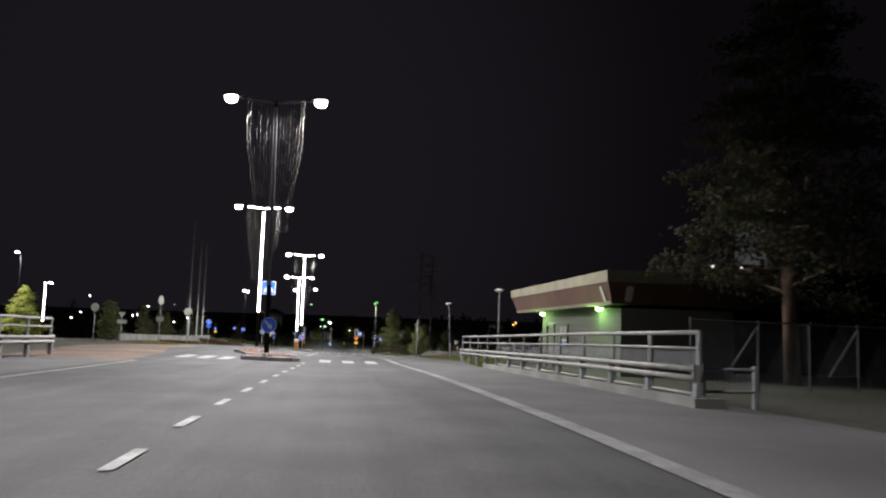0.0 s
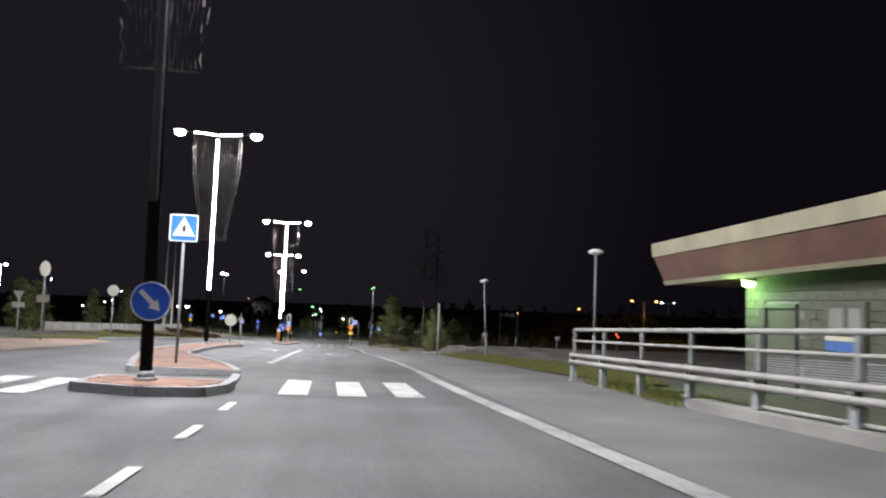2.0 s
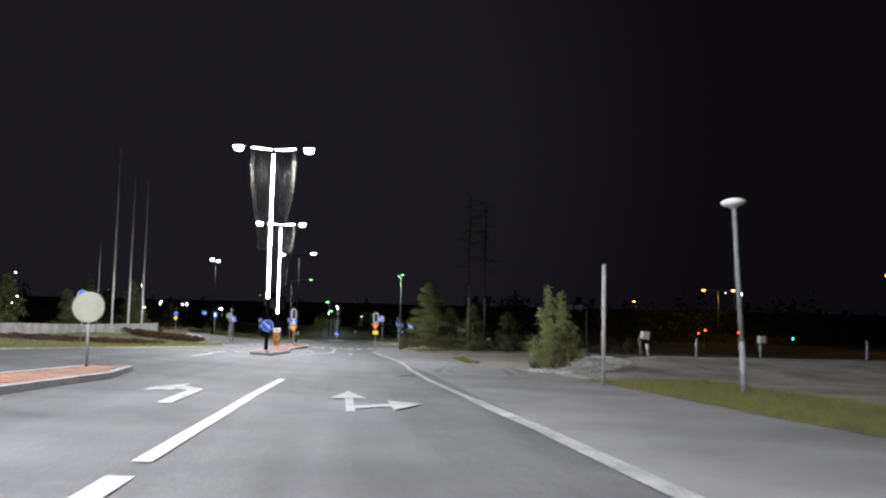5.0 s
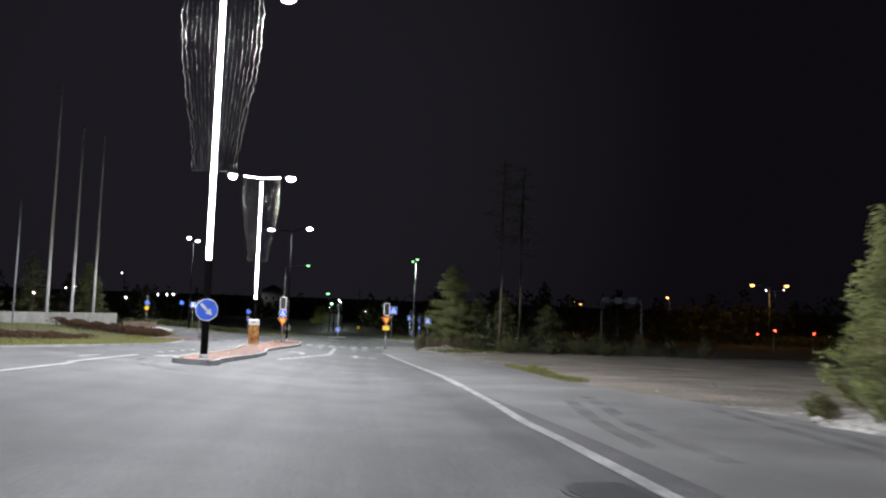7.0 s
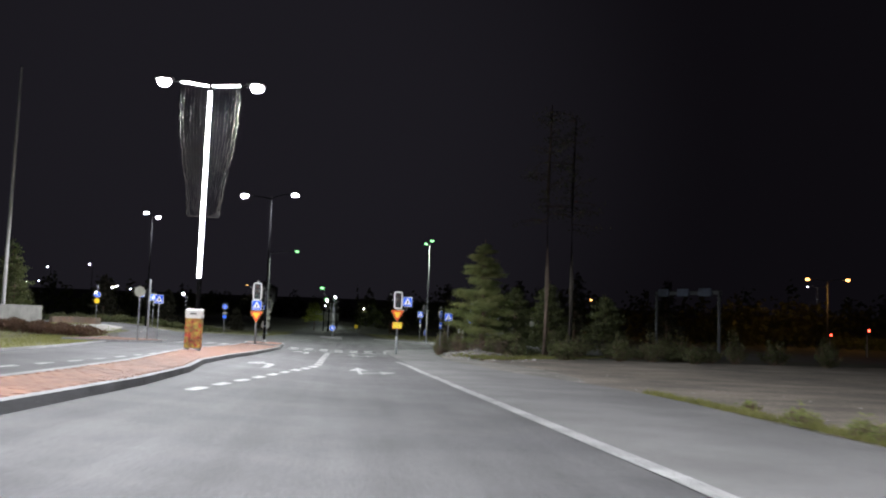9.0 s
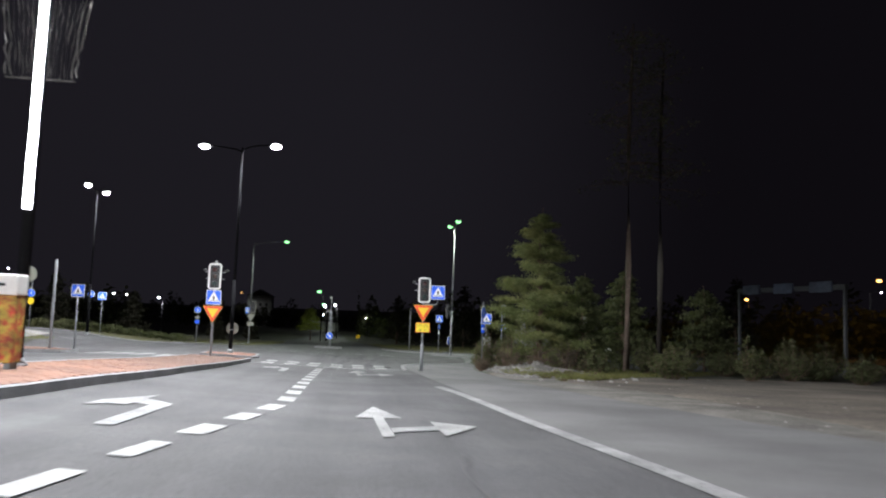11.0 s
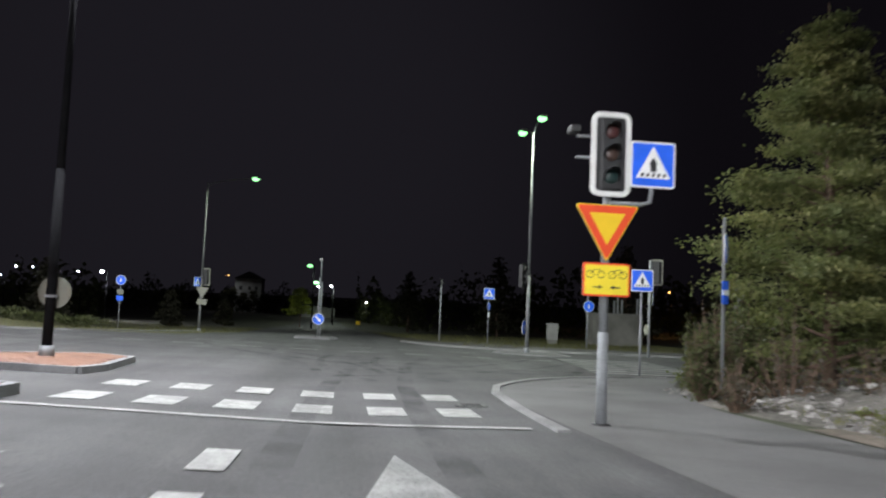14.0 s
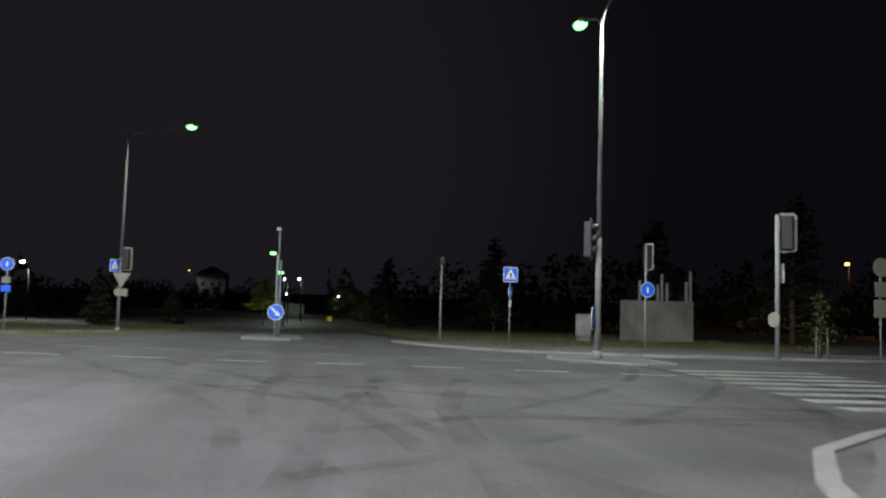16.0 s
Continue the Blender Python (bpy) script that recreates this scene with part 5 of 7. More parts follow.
# crossing signs
for p, hgt, tw, lab in (((-3.4, 37.2, 0.12), 3.16, 0, "blue square crossing sign on the median"),
                        ((8.5, 144.5, 0.03), 2.72, -8, "blue square crossing sign at the footpath corner"),
                        ((-13.4, 139.2, 0.05), 2.9, 0, "blue square crossing sign west of the junction"),
                        ((-19.7, 163.2, 0.0), 3.1, 0, "blue square crossing sign by the lamp post")):
    root = sign_post(on(*p), hgt, lab + ", on a grey post", group="crossing signs")
    crossing_face(root, (0, -0.045, hgt - 0.02), 0.63, tw)
root = sign_post(on(8.4, 166.5), 3.1, "crossing sign over a small turned blue sign", group="crossing signs")
crossing_face(root, (0, -0.045, 2.95), 0.64)
blue_disc(root, (0, -0.045, 2.2), 0.24, 55)
plate(root, rounded(0.2, 0.3, 0.02), (0, -0.045, 1.72), "sign_white", name="plate", turn=45)

# round sign backs seen from behind along the west road
for x, y, c, r in ((-12.27, 64.2, 2.75, 0.32), (-5.74, 65.1, 1.38, 0.35), (-19.6, 64.3, 2.78, 0.33), (-12.75, 131.6, 3.1, 0.33)):
    root = sign_post(on(x, y, 0.1 if x > -8 else 0), c + 0.3, "plain grey back of a round road sign", group="round signs seen from behind")
    bm = bmesh.new()
    prism(bm, ring_of(r), -0.07, -0.045)
    bmesh.ops.transform(bm, matrix=pose(0, 0, c), verts=bm.verts[:])
    part("panel", bm, "sign_back", root, "pale grey sheet back")
    bm = bmesh.new()
    for dz in (-0.12, 0.12):
        box(bm, (0.10, 0.06, 0.03), (0, 0.0, c + dz))
    part("clamp", bm, "galv", root)
root = sign_post(on(-11.77, 52.3, 0), 3.3, "round sign seen edge-on above a small plate", group="round signs seen from behind")
plate(root, ring_of(0.32), (0, -0.05, 3.0), "sign_back", 0.02, turn=72)
plate(root, rounded(0.5, 0.3, 0.03), (0, -0.05, 1.75), "sign_back", 0.02, "plate")
root = sign_post(on(-17.8, 65.5, 0), 2.2, "small plate on a post beside the west road")
plate(root, rounded(0.7, 0.3, 0.03), (0, -0.05, 1.75), "sign_back", 0.02, "plate")
plate(root, [(-0.3, 0.3), (0.0, -0.25), (0.3, 0.3)], (0, -0.05, 2.25), "sign_back", 0.02, "panel")
root = sign_post(on(-15.4, 93.4, 0), 3.2, "round blue sign above a smaller plate on a post", group="blue path signs")
blue_disc(root, (0, -0.05, 2.95), 0.30)
plate(root, rounded(0.5, 0.35, 0.03), (0, -0.05, 2.42), "sign_blue", name="plate")
root = sign_post(on(-14.1, 173.5, 0), 3.2, "round blue path sign with plates below", group="blue path signs")
blue_disc(root, (0, -0.05, 3.1), 0.31)
plate(root, rounded(0.4, 0.28, 0.03), (0, -0.05, 2.35), "sign_back", name="plate")
plate(root, rounded(0.42, 0.32, 0.03), (0, -0.05, 1.95), "sign_blue", name="plate")
root = sign_post(on(-22.2, 168.2), 3.2, "round blue path sign on a dark post", group="blue path signs", mat="black")
blue_disc(root, (0, -0.05, 3.2), 0.30)
root = sign_post(on(6.85, 136.8), 3.4, "blue path sign half hidden by branches", group="blue path signs", mat="pole_grey")
blue_disc(root, (0, -0.05, 2.85), 0.29, 56)
plate(root, rounded(0.26, 0.42, 0.03), (0, -0.05, 2.05), "sign_blue", name="plate", turn=40)
plate(root, rounded(0.24, 0.10, 0.02), (0, -0.07, 2.05), "sign_white", name="white_bar", turn=40)
root = sign_post(on(13.8, 164.8), 4.3, "signal post with a round blue path sign", "traffic light", group="blue path signs", r=0.05)
blue_disc(root, (0.05, -0.06, 2.4), 0.32)
signal_head(root, (0.16, 0.1, 3.8), 105, border="grey")
root = sign_post(on(-25.7, 164.6), 3.9, "post with a round blue and a yellow sign", group="blue path signs")
blue_disc(root, (0, -0.05, 2.9), 0.32)
plate(root, ring_of(0.28, 20), (0, -0.05, 2.25), "sign_yellow", name="yellow_panel")
root = sign_post(on(-13.1, 135.3), 4.1, "plain grey post by the crossing", "post", "post", r=0.06)
root = sign_post(on(7.15, 67.1), 3.35, "plain wooden post at the edge of the grass", "post", "marker_post", r=0.055, mat="grey")
root = sign_post(on(6.13, 170.7), 3.9, "thin grey signal post", "post", "post", r=0.055)
plate(root, rounded(0.2, 0.3, 0.04), (0, -0.05, 3.75), "dark", 0.1, "signal_box")

# signals across the junction, seen from the side and from behind
root = thing("signal_fitting", on(7.9, 155.3, 0.03), "black signal head clamped to the lamp post", "traffic light", "traffic lights")
signal_head(root, (-0.24, 0.0, 3.3), 60, border="dark")
bm = bmesh.new()
tube(bm, (-0.3, 0, 3.1), (0, 0, 3.1), 0.03)
part("bracket", bm, "galv", root)
blue_disc(root, (-0.16, -0.02, 1.1), 0.32, 62)
root = sign_post(on(13.4, 155.3, 0.02), 4.25, "grey signal post with a signal and a crossing sign", "traffic light", group="traffic lights", r=0.065)
signal_head(root, (0.30, 0.0, 3.75), 152, border="sign_back")
crossing_face(root, (0.14, -0.03, 2.55), 0.56, 62)
blue_disc(root, (-0.10, 0.03, 1.2), 0.22, 98)
root = thing("signal_fitting", on(-9.3, 174.4), "signal, crossing sign and give-way sign backs on a lamp post", "traffic light", "traffic lights")
signal_head(root, (0.26, 0.0, 3.6), 160, border="sign_back")
crossing_face(root, (-0.26, -0.1, 3.25), 0.6, 58)
plate(root, [(-0.42, 0.25), (0.0, -0.48), (0.42, 0.25)], (0.1, -0.12, 2.65), "sign_back", 0.02, "panel")
plate(root, rounded(0.6, 0.36, 0.03), (0.1, -0.12, 1.95), "sign_back", 0.02, "plate")
for z in (3.6, 2.6, 1.95):
    bm = bmesh.new()
    tube(bm, (0, 0, z - 0.03), (0, 0, z + 0.03), 0.12)
    part("clamp", bm, "galv", root)
root = thing("round_sign", on(-5.95, 140.2, 0.12), "dark grey back of a round sign on the lamp post", "road sign", "round signs seen from behind")
plate(root, ring_of(0.33), (0.02, 0.16, 1.30), "sign_back", 0.02, "panel", "dull grey sheet back")
bm = bmesh.new()
tube(bm, (0, 0, 1.2), (0, 0, 1.25), 0.125)
part("clamp", bm, "galv", root)

# mushroom lamps on the path, not lit
for x, y, h in ((9.6, 64.5, 4.75), (9.95, 46.0, 4.45)):
    root = thing("path_lamp", on(x, y), "unlit white mushroom-shaped path lamp on a grey post", "path lamp", "path lamps")
    if y > 60:                                        # this one leans to the west
        root.matrix_basis = pose(x + 0.22, y, level(x, y), 0, -3.2, 0)
    bm = bmesh.new()
    tube(bm, (0, 0, -0.05), (0, 0, 1.3), 0.07, 0.065, 12)
    tube(bm, (0, 0, 1.3), (0, 0, h - 0.1), 0.05, 0.045, 12)
    part("post", bm, "galv", root, flat=False)
    bm = bmesh.new()
    prof = [(0.05, -0.16), (0.13, -0.10), (0.25, -0.06), (0.30, 0.0), (0.27, 0.05), (0.15, 0.10), (0.02, 0.12)]
    rings = [[bm.verts.new((r * math.cos(k * math.pi / 10), r * math.sin(k * math.pi / 10), h + z)) for k in range(20)] for r, z in prof]
    for a, b in zip(rings, rings[1:]):
        for k in range(20):
            bm.faces.new((a[k], a[(k + 1) % 20], b[(k + 1) % 20], b[k]))
    bm.faces.new(rings[0][::-1])
    bm.faces.new(rings[-1])
    part("shade", bm, "white", root, "white round shade", flat=False)

# poster pillar on the median
root = thing("poster_bin", on(-5.9, 113.6, 0.12), "narrow pillar covered in red and yellow posters with grey top", "pillar")
bm = bmesh.new()
box(bm, (0.60, 0.42, 1.15), (0, 0, 0.70), bevel=0.02)
part("body", bm, "pattern", root, "red and yellow postered sides")
bm = bmesh.new()
box(bm, (0.63, 0.45, 0.36), (0, 0, 1.45), bevel=0.03)
part("top", bm, "white", root, "pale grey top")
bm = bmesh.new()
box(bm, (0.25, 0.02, 0.05), (0, -0.235, 1.45))
part("label_bar", bm, "dark", root)
for sx in (-0.22, 0.22):
    bm = bmesh.new()
    box(bm, (0.10, 0.3, 0.14), (sx, 0, 0.06), bevel=0.01)
    part("foot", bm, "galv", root)

# flag poles behind the low wall
for x, y, h in ((-24.75, 130.3, 20.2), (-24.1, 134.0, 17.6), (-24.15, 139.7, 18.5), (-23.0, 120.0, 8.5)):
    root = thing("flag_pole", on(x, y), "bare white tapering flag pole" if h > 10 else "thin grey pole by the low wall", "flag pole", "flag poles")
    bm = bmesh.new()
    tube(bm, (0, 0, -0.1), (0, 0, h), 0.125 if h > 10 else 0.06, 0.07 if h > 10 else 0.045, 12)
    part("pole", bm, "white" if h > 10 else "galv", root, flat=False)
    bm = bmesh.new()
    bmesh.ops.create_uvsphere(bm, u_segments=10, v_segments=6, radius=0.07, matrix=Matrix.Translation((0, 0, h + 0.05)))
    part("finial", bm, "galv", root, flat=False)
bm = bmesh.new()
for a, b in zip(steps(86, 145, 2.0), steps(86, 145, 2.0)[1:]):
    za, zb = (float(np.interp(v, [86, 92.7, 120, 145], [-1.4, -1.68, -2.72, -3.4])) for v in (a, b))
    for s in (0,):
        vs = [bm.verts.new(p) for p in ((-23.8, a + 0.01, za), (-23.8, b - 0.01, zb), (-23.8, b - 0.01, zb - 1.6), (-23.8, a + 0.01, za - 1.6))]
        vt = [bm.verts.new((v.co.x + 0.28, v.co.y, v.co.z)) for v in vs]
        bm.faces.new(vs)
        bm.faces.new(vt[::-1])
        for k in range(4):
            bm.faces.new((vs[k], vs[(k + 1) % 4], vt[(k + 1) % 4], vt[k]))
tagged(mesh_object("wall_low", bm, "concrete"), "low pale concrete wall above the grass bank", "wall", kind="structure")


# ---------- plants ----------
def leaf_mesh(name, quads, mat, parent):
    """Many small leaves, each a bent quad, as one mesh."""
    verts = [v for q in quads for v in q]
    faces = [(i, i + 1, i + 2, i + 3) for i in range(0, len(verts), 4)]
    me = bpy.data.meshes.new(name)
    me.from_pydata(verts, [], faces)
    me.materials.append(M[mat])
    ob = new(name, me)
    ob.parent = parent
    return tagged(ob, kind="stuff")


def leaf(rnd, c, size, droop=0.3):
    a = Vector((rnd.gauss(0, 1), rnd.gauss(0, 1), rnd.gauss(0, 0.6))).normalized()
    b = a.cross(Vector((rnd.gauss(0, 1), rnd.gauss(0, 1), rnd.gauss(0, 1)))).normalized()
    a, b = a * size * rnd.uniform(0.6, 1.2), b * size * rnd.uniform(0.3, 0.6)
    c = Vector(c)
    tip = c + a + Vector((0, 0, -droop * size))
    return [tuple(c - a * 0.8), tuple(c - b), tuple(tip), tuple(c + b)]


def layered_tree(place, high, spread, seed, count, size, mat, label, name="tree", group="", start=0.08, power=0.85, flat=0.45, rise=0.35, limbs_per=5):
    """A tree whose limbs leave the trunk in loose storeys, dense with small leaves."""
    rnd = random.Random(seed)
    root = thing(name, place, label, "tree", group)
    bm = bmesh.new()
    bend = [(rnd.uniform(-0.03, 0.03) * high * u, rnd.uniform(-0.03, 0.03) * high * u, high * u) for u in (0, 0.25, 0.5, 0.75, 0.97)]
    bend[0] = (0, 0, -0.15)
    pipe(bm, bend, [0.022 * high, 0.017 * high, 0.011 * high, 0.007 * high, 0.002 * high], 8)
    part("trunk", bm, "bark", root, flat=False)

    def axis(u):
        i = min(int(u * 4), 3)
        f = u * 4 - i
        return Vector(bend[i]).lerp(Vector(bend[i + 1]), f)

    limbs = []
    n = int(16 + high * limbs_per)
    bm = bmesh.new()
    for k in range(n):
        u = start + (0.96 - start) * (k / (n - 1)) ** 0.9
        ang = k * 2.4 + rnd.uniform(-0.5, 0.5)
        reach = spread * (1 - u) ** power * rnd.uniform(0.62, 1.12) + 0.12
        p0 = axis(u * 0.98)
        d = Vector((math.cos(ang), math.sin(ang), rnd.uniform(-0.05, rise)))
        p1 = p0 + d * reach * 0.55
        p2 = p0 + d * reach + Vector((0, 0, -0.12 * reach))
        limbs.append((p0, p1, p2))
        pipe(bm, [p0, p1, p2], [0.006 * high * (1.1 - u) + 0.004, 0.006, 0.003], 5)
    tagged(part("branchwork", bm, "bark", root), kind="stuff")
    total = sum((b - a).length for a, _, b in limbs)
    quads = []
    for p0, p1, p2 in limbs:
        m = int(count * (p2 - p0).length / total)
        for _ in range(m):
            v = rnd.uniform(0.18, 1.04) ** 0.8
            c = p0.lerp(p1, v * 2) if v < 0.5 else p1.lerp(p2, v * 2 - 1)
            w = 0.10 + 0.16 * (p2 - p0).length * (1.05 - v * 0.6)
            c = c + Vector((rnd.gauss(0, w), rnd.gauss(0, w), rnd.gauss(-0.03, w * flat)))
            quads.append(leaf(rnd, c, size))
    leaf_mesh("crown", quads, mat, root)
    return root


def shrub(place, high, wide, seed, count, size, mat, label, name="shrub", group="", lean=0.0, taper=1.2, stalks=22, low=0.66, foot_out=0.22, peaks=(), even=False):
    """Many thin stems from one foot, each feathered with leaves."""
    rnd = random.Random(seed)
    root = thing(name, place, label, "shrub", group)
    bm = bmesh.new()
    stems = []
    for k in range(stalks):
        ang = k * 2.399 + rnd.uniform(-0.3, 0.3)
        out = wide / 2 * math.sqrt((k + 0.5) / stalks) * rnd.uniform(0.75, 1.15)
        top = high * max(0.3, 1.0 - 0.6 * (out / (wide / 2)) ** taper) * rnd.uniform(low, 1.08)
        foot = Vector((math.cos(ang) * out * foot_out, math.sin(ang) * out * foot_out, -0.05))
        mid_out = out * (0.64 + 0.36 * foot_out)
        mid = Vector((math.cos(ang) * mid_out, math.sin(ang) * mid_out, top * 0.5))
        tip = Vector((math.cos(ang) * out + lean * top, math.sin(ang) * out, top))
        if k < len(peaks):                            # leading stems that stand over the rest
            foot, mid, tip = [Vector((peaks[k][0] * u, 0.1 * k, -0.05 + peaks[k][1] * v)) for u, v in ((0.5, 0), (0.85, 0.5), (1.0, 1.0))]
            stems.append((mid, mid.lerp(tip, 0.5), tip))
        stems.append((foot, mid, tip))
        pipe(bm, [foot, mid, tip], [0.022, 0.014, 0.004], 5)
        for _ in range(5):                            # side shoots, feathered like the stem
            v = rnd.uniform(0.25, 0.9)
            p = foot.lerp(mid, v * 2) if v < 0.5 else mid.lerp(tip, v * 2 - 1)
            a = rnd.uniform(0, 6.28)
            reach = 0.20 * wide * (0.62 if even else 1.05 - v) + 0.05 * high
            q = p + Vector((math.cos(a) * reach, math.sin(a) * reach, reach * rnd.uniform(0.2, 0.9)))
            stems.append((p, p.lerp(q, 0.5), q))
            pipe(bm, [p, p.lerp(q, 0.5), q], [0.008, 0.006, 0.002], 4)
    tagged(part("branchwork", bm, "bark", root), kind="stuff")
    quads = []
    total = sum((t - f).length for f, _, t in stems)
    for foot, mid, tip in stems:
        for _ in range(int(count * (tip - foot).length / total)):
            v = rnd.uniform(0.1, 1.02)
            c = foot.lerp(mid, v * 2) if v < 0.5 else mid.lerp(tip, v * 2 - 1)
            w = 0.035 + 0.035 * wide * (0.5 if even else max(0.0, 1 - v) ** 0.6)
            c = c + Vector((rnd.gauss(0, w), rnd.gauss(0, w), rnd.gauss(0, 0.05)))
            if c.z > 0.02:
                quads.append(leaf(rnd, c, size))
    leaf_mesh("foliage", quads, mat, root)
    return root


def pine(place, high, seed, label, bark="pine_bark"):
    rnd = random.Random(seed)
    root = thing("pine_tree", place, label, "tree", "tall pines")
    bm = bmesh.new()
    pipe(bm, [(0, 0, -0.2), (0.05, 0.02, high * 0.3), (-0.05, 0.05, high * 0.65), (0.1, 0, high)], [0.19, 0.16, 0.12, 0.04], 10)
    part("trunk", bm, bark, root, "reddish-brown bare trunk", flat=False)
    bm = bmesh.new()
    quads = []
    for k in range(34):
        z = high * (0.52 + 0.47 * (k + rnd.random()) / 34)
        ang = rnd.uniform(0, 6.28)
        reach = rnd.uniform(0.8, 2.6) * (1.25 - z / high) * 1.7 + 0.25
        p0, p2 = Vector((0, 0, z)), Vector((math.cos(ang) * reach, math.sin(ang) * reach, z + rnd.uniform(-0.5, 0.5)))
        pipe(bm, [p0, p0.lerp(p2, 0.5) + Vector((0, 0, 0.12)), p2], [0.03, 0.02, 0.008], 5)
        for _ in range(34):
            c = p0.lerp(p2, rnd.uniform(0.25, 1.08)) + Vector((rnd.gauss(0, 0.30), rnd.gauss(0, 0.30), rnd.gauss(0, 0.20)))
            quads.append(leaf(rnd, c, 0.10))
    tagged(part("branchwork", bm, "bark", root), kind="stuff")
    leaf_mesh("crown", quads, "leaf", root)


layered_tree(on(10.3, 138.7), 9.0, 2.75, 11, 60000, 0.058, "leaf_tree", "bushy green young tree with tiered branches beside the footpath", "leafy_tree", start=0.07, power=0.72, flat=0.36, rise=0.6, limbs_per=8)
for x, y, h, w, s, c in ((7.45, 138.3, 2.2, 1.5, 21, 330), (6.75, 136.1, 1.0, 1.0, 29, 260), (8.3, 137.0, 2.0, 1.6, 23, 260), (9.6, 136.3, 1.7, 2.0, 24, 300), (11.2, 136.6, 2.1, 2.4, 22, 700)):
    shrub(on(x, y), h, w, s, c, 0.07, "twig", "bare brownish twiggy shrub at the foot of the tree", group="roadside shrubs")
shrub(on(8.7, 139.5), 2.6, 1.9, 26, 3200, 0.07, "leaf_dark", "dense dark shrub beside the tree", group="roadside shrubs")
shrub(on(10.4, 140.6), 2.4, 2.6, 27, 2600, 0.07, "leaf_dark", "dense dark shrub beside the tree", group="roadside shrubs")
shrub(on(6.95, 137.7), 1.7, 1.2, 30, 1100, 0.06, "leaf_dark", "dark brushy shrub round the sign post", group="roadside shrubs")
shrub(on(7.2, 137.9), 2.3, 1.2, 31, 1500, 0.06, "leaf_dark", "dark brushy shrub round the sign post", group="roadside shrubs")
shrub(on(10.3, 136.2), 1.2, 1.0, 25, 900, 0.07, "leaf", "small fresh green shrub among the rubble", group="roadside shrubs")
layered_tree(on(13.2, 140.2), 5.6, 2.2, 12, 6000, 0.12, "leaf_dark", "dark leafy tree in the thicket", "leafy_tree", "thicket trees")
layered_tree(on(16.6, 143.0), 6.2, 2.6, 13, 5000, 0.13, "leaf_dark", "dark leafy tree in the thicket", "leafy_tree", "thicket trees")
layered_tree(on(20.8, 141.0), 5.2, 2.8, 14, 4000, 0.14, "leaf_dark", "dark leafy tree in the thicket", "leafy_tree", "thicket trees")
pine(on(15.2, 138.8), 19.5, 3, "tall pine with a bare reddish trunk")
pine(on(17.4, 139.6), 19.0, 4, "tall pine in the thicket, bare trunk darkened for shade", "bark_dark")
rnd = random.Random(7)
for k in range(20):
    x, y = rnd.uniform(11.5, 34), rnd.uniform(131, 141)
    shrub(on(x, y), rnd.uniform(1.3, 2.7), rnd.uniform(1.6, 2.8), 40 + k, 900, 0.11, "leaf_dark", "low dark shrub in the thicket", group="thicket shrubs")
shrub(on(8.28, 75.6, 0.15), 2.45, 2.0, 33, 20000, 0.042, "leaf_willow", "tall feathery willow with two leading shoots on the gravel heap", group="roadside shrubs", taper=4.0, stalks=26, low=0.60, foot_out=0.30, even=True, peaks=((-0.40, 3.15), (0.18, 2.95), (-0.28, 2.75), (0.30, 2.6)))
shrub(on(7.8, 76.9, 0.05), 0.5, 0.7, 32, 500, 0.06, "leaf", "low green shrub beside the willow", group="roadside shrubs")
rnd = random.Random(19)
for k in range(18):
    y = rnd.triangular(92.0, 98.0, 93.4) if k < 7 else rnd.uniform(126, 137)
    x = float(np.interp(y, [89, 95, 100, 105], [7.05, 7.55, 8.15, 8.45])) + abs(rnd.gauss(0, 0.25)) if k < 7 else 7.9 + abs(rnd.gauss(0, 1.3))
    shrub(on(x, y), rnd.uniform(0.2, 0.48), rnd.uniform(0.4, 0.8), 60 + k, 300, 0.045, "weed", "tuft of weeds at the edge of the path", "weed_tuft", "weeds")
# west side
layered_tree(on(-38.0, 97.0), 6.8, 2.9, 15, 7000, 0.14, "leaf_lit", "lit green tree by the west road", "leafy_tree", "west trees")
for k, (x, y, h) in enumerate(((-27.5, 112, 5.2), (-27.0, 124, 4.6), (-28.5, 151, 7.5), (-33, 148, 8.0), (-26.5, 147, 5.5), (-22.5, 78, 4.2), (-25, 88, 4.6))):
    layered_tree(on(x, y), h, h * 0.3, 16 + k, 2600, 0.14, "leaf_dark", "slender dark tree behind the low wall", "leafy_tree", "west trees")
# Crowns that hardly any light reaches, made dark by their leaf colour.
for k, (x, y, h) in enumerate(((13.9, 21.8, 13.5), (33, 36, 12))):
    layered_tree(on(x, y), h, h * 0.31, 30 + k, 24000, 0.11, "leaf_unlit", "large dark tree beside the kiosk", "leafy_tree", "trees behind the kiosk", start=0.2, power=0.5)
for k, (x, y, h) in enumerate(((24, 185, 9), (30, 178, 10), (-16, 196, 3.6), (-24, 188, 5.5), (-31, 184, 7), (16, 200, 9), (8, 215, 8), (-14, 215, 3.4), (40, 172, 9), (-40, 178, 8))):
    layered_tree(on(x, y), h, h * 0.33, 50 + k, 1800, 0.24, "leaf_unlit", "dark tree beyond the junction", "leafy_tree", "trees beyond the junction")


layered_tree(on(-5.8, 228.0), 5.8, 2.3, 61, 3000, 0.16, "leaf_lit", "green tree lit by a lamp beside the far road", "leafy_tree", "trees beyond the junction", start=0.3, power=0.5)


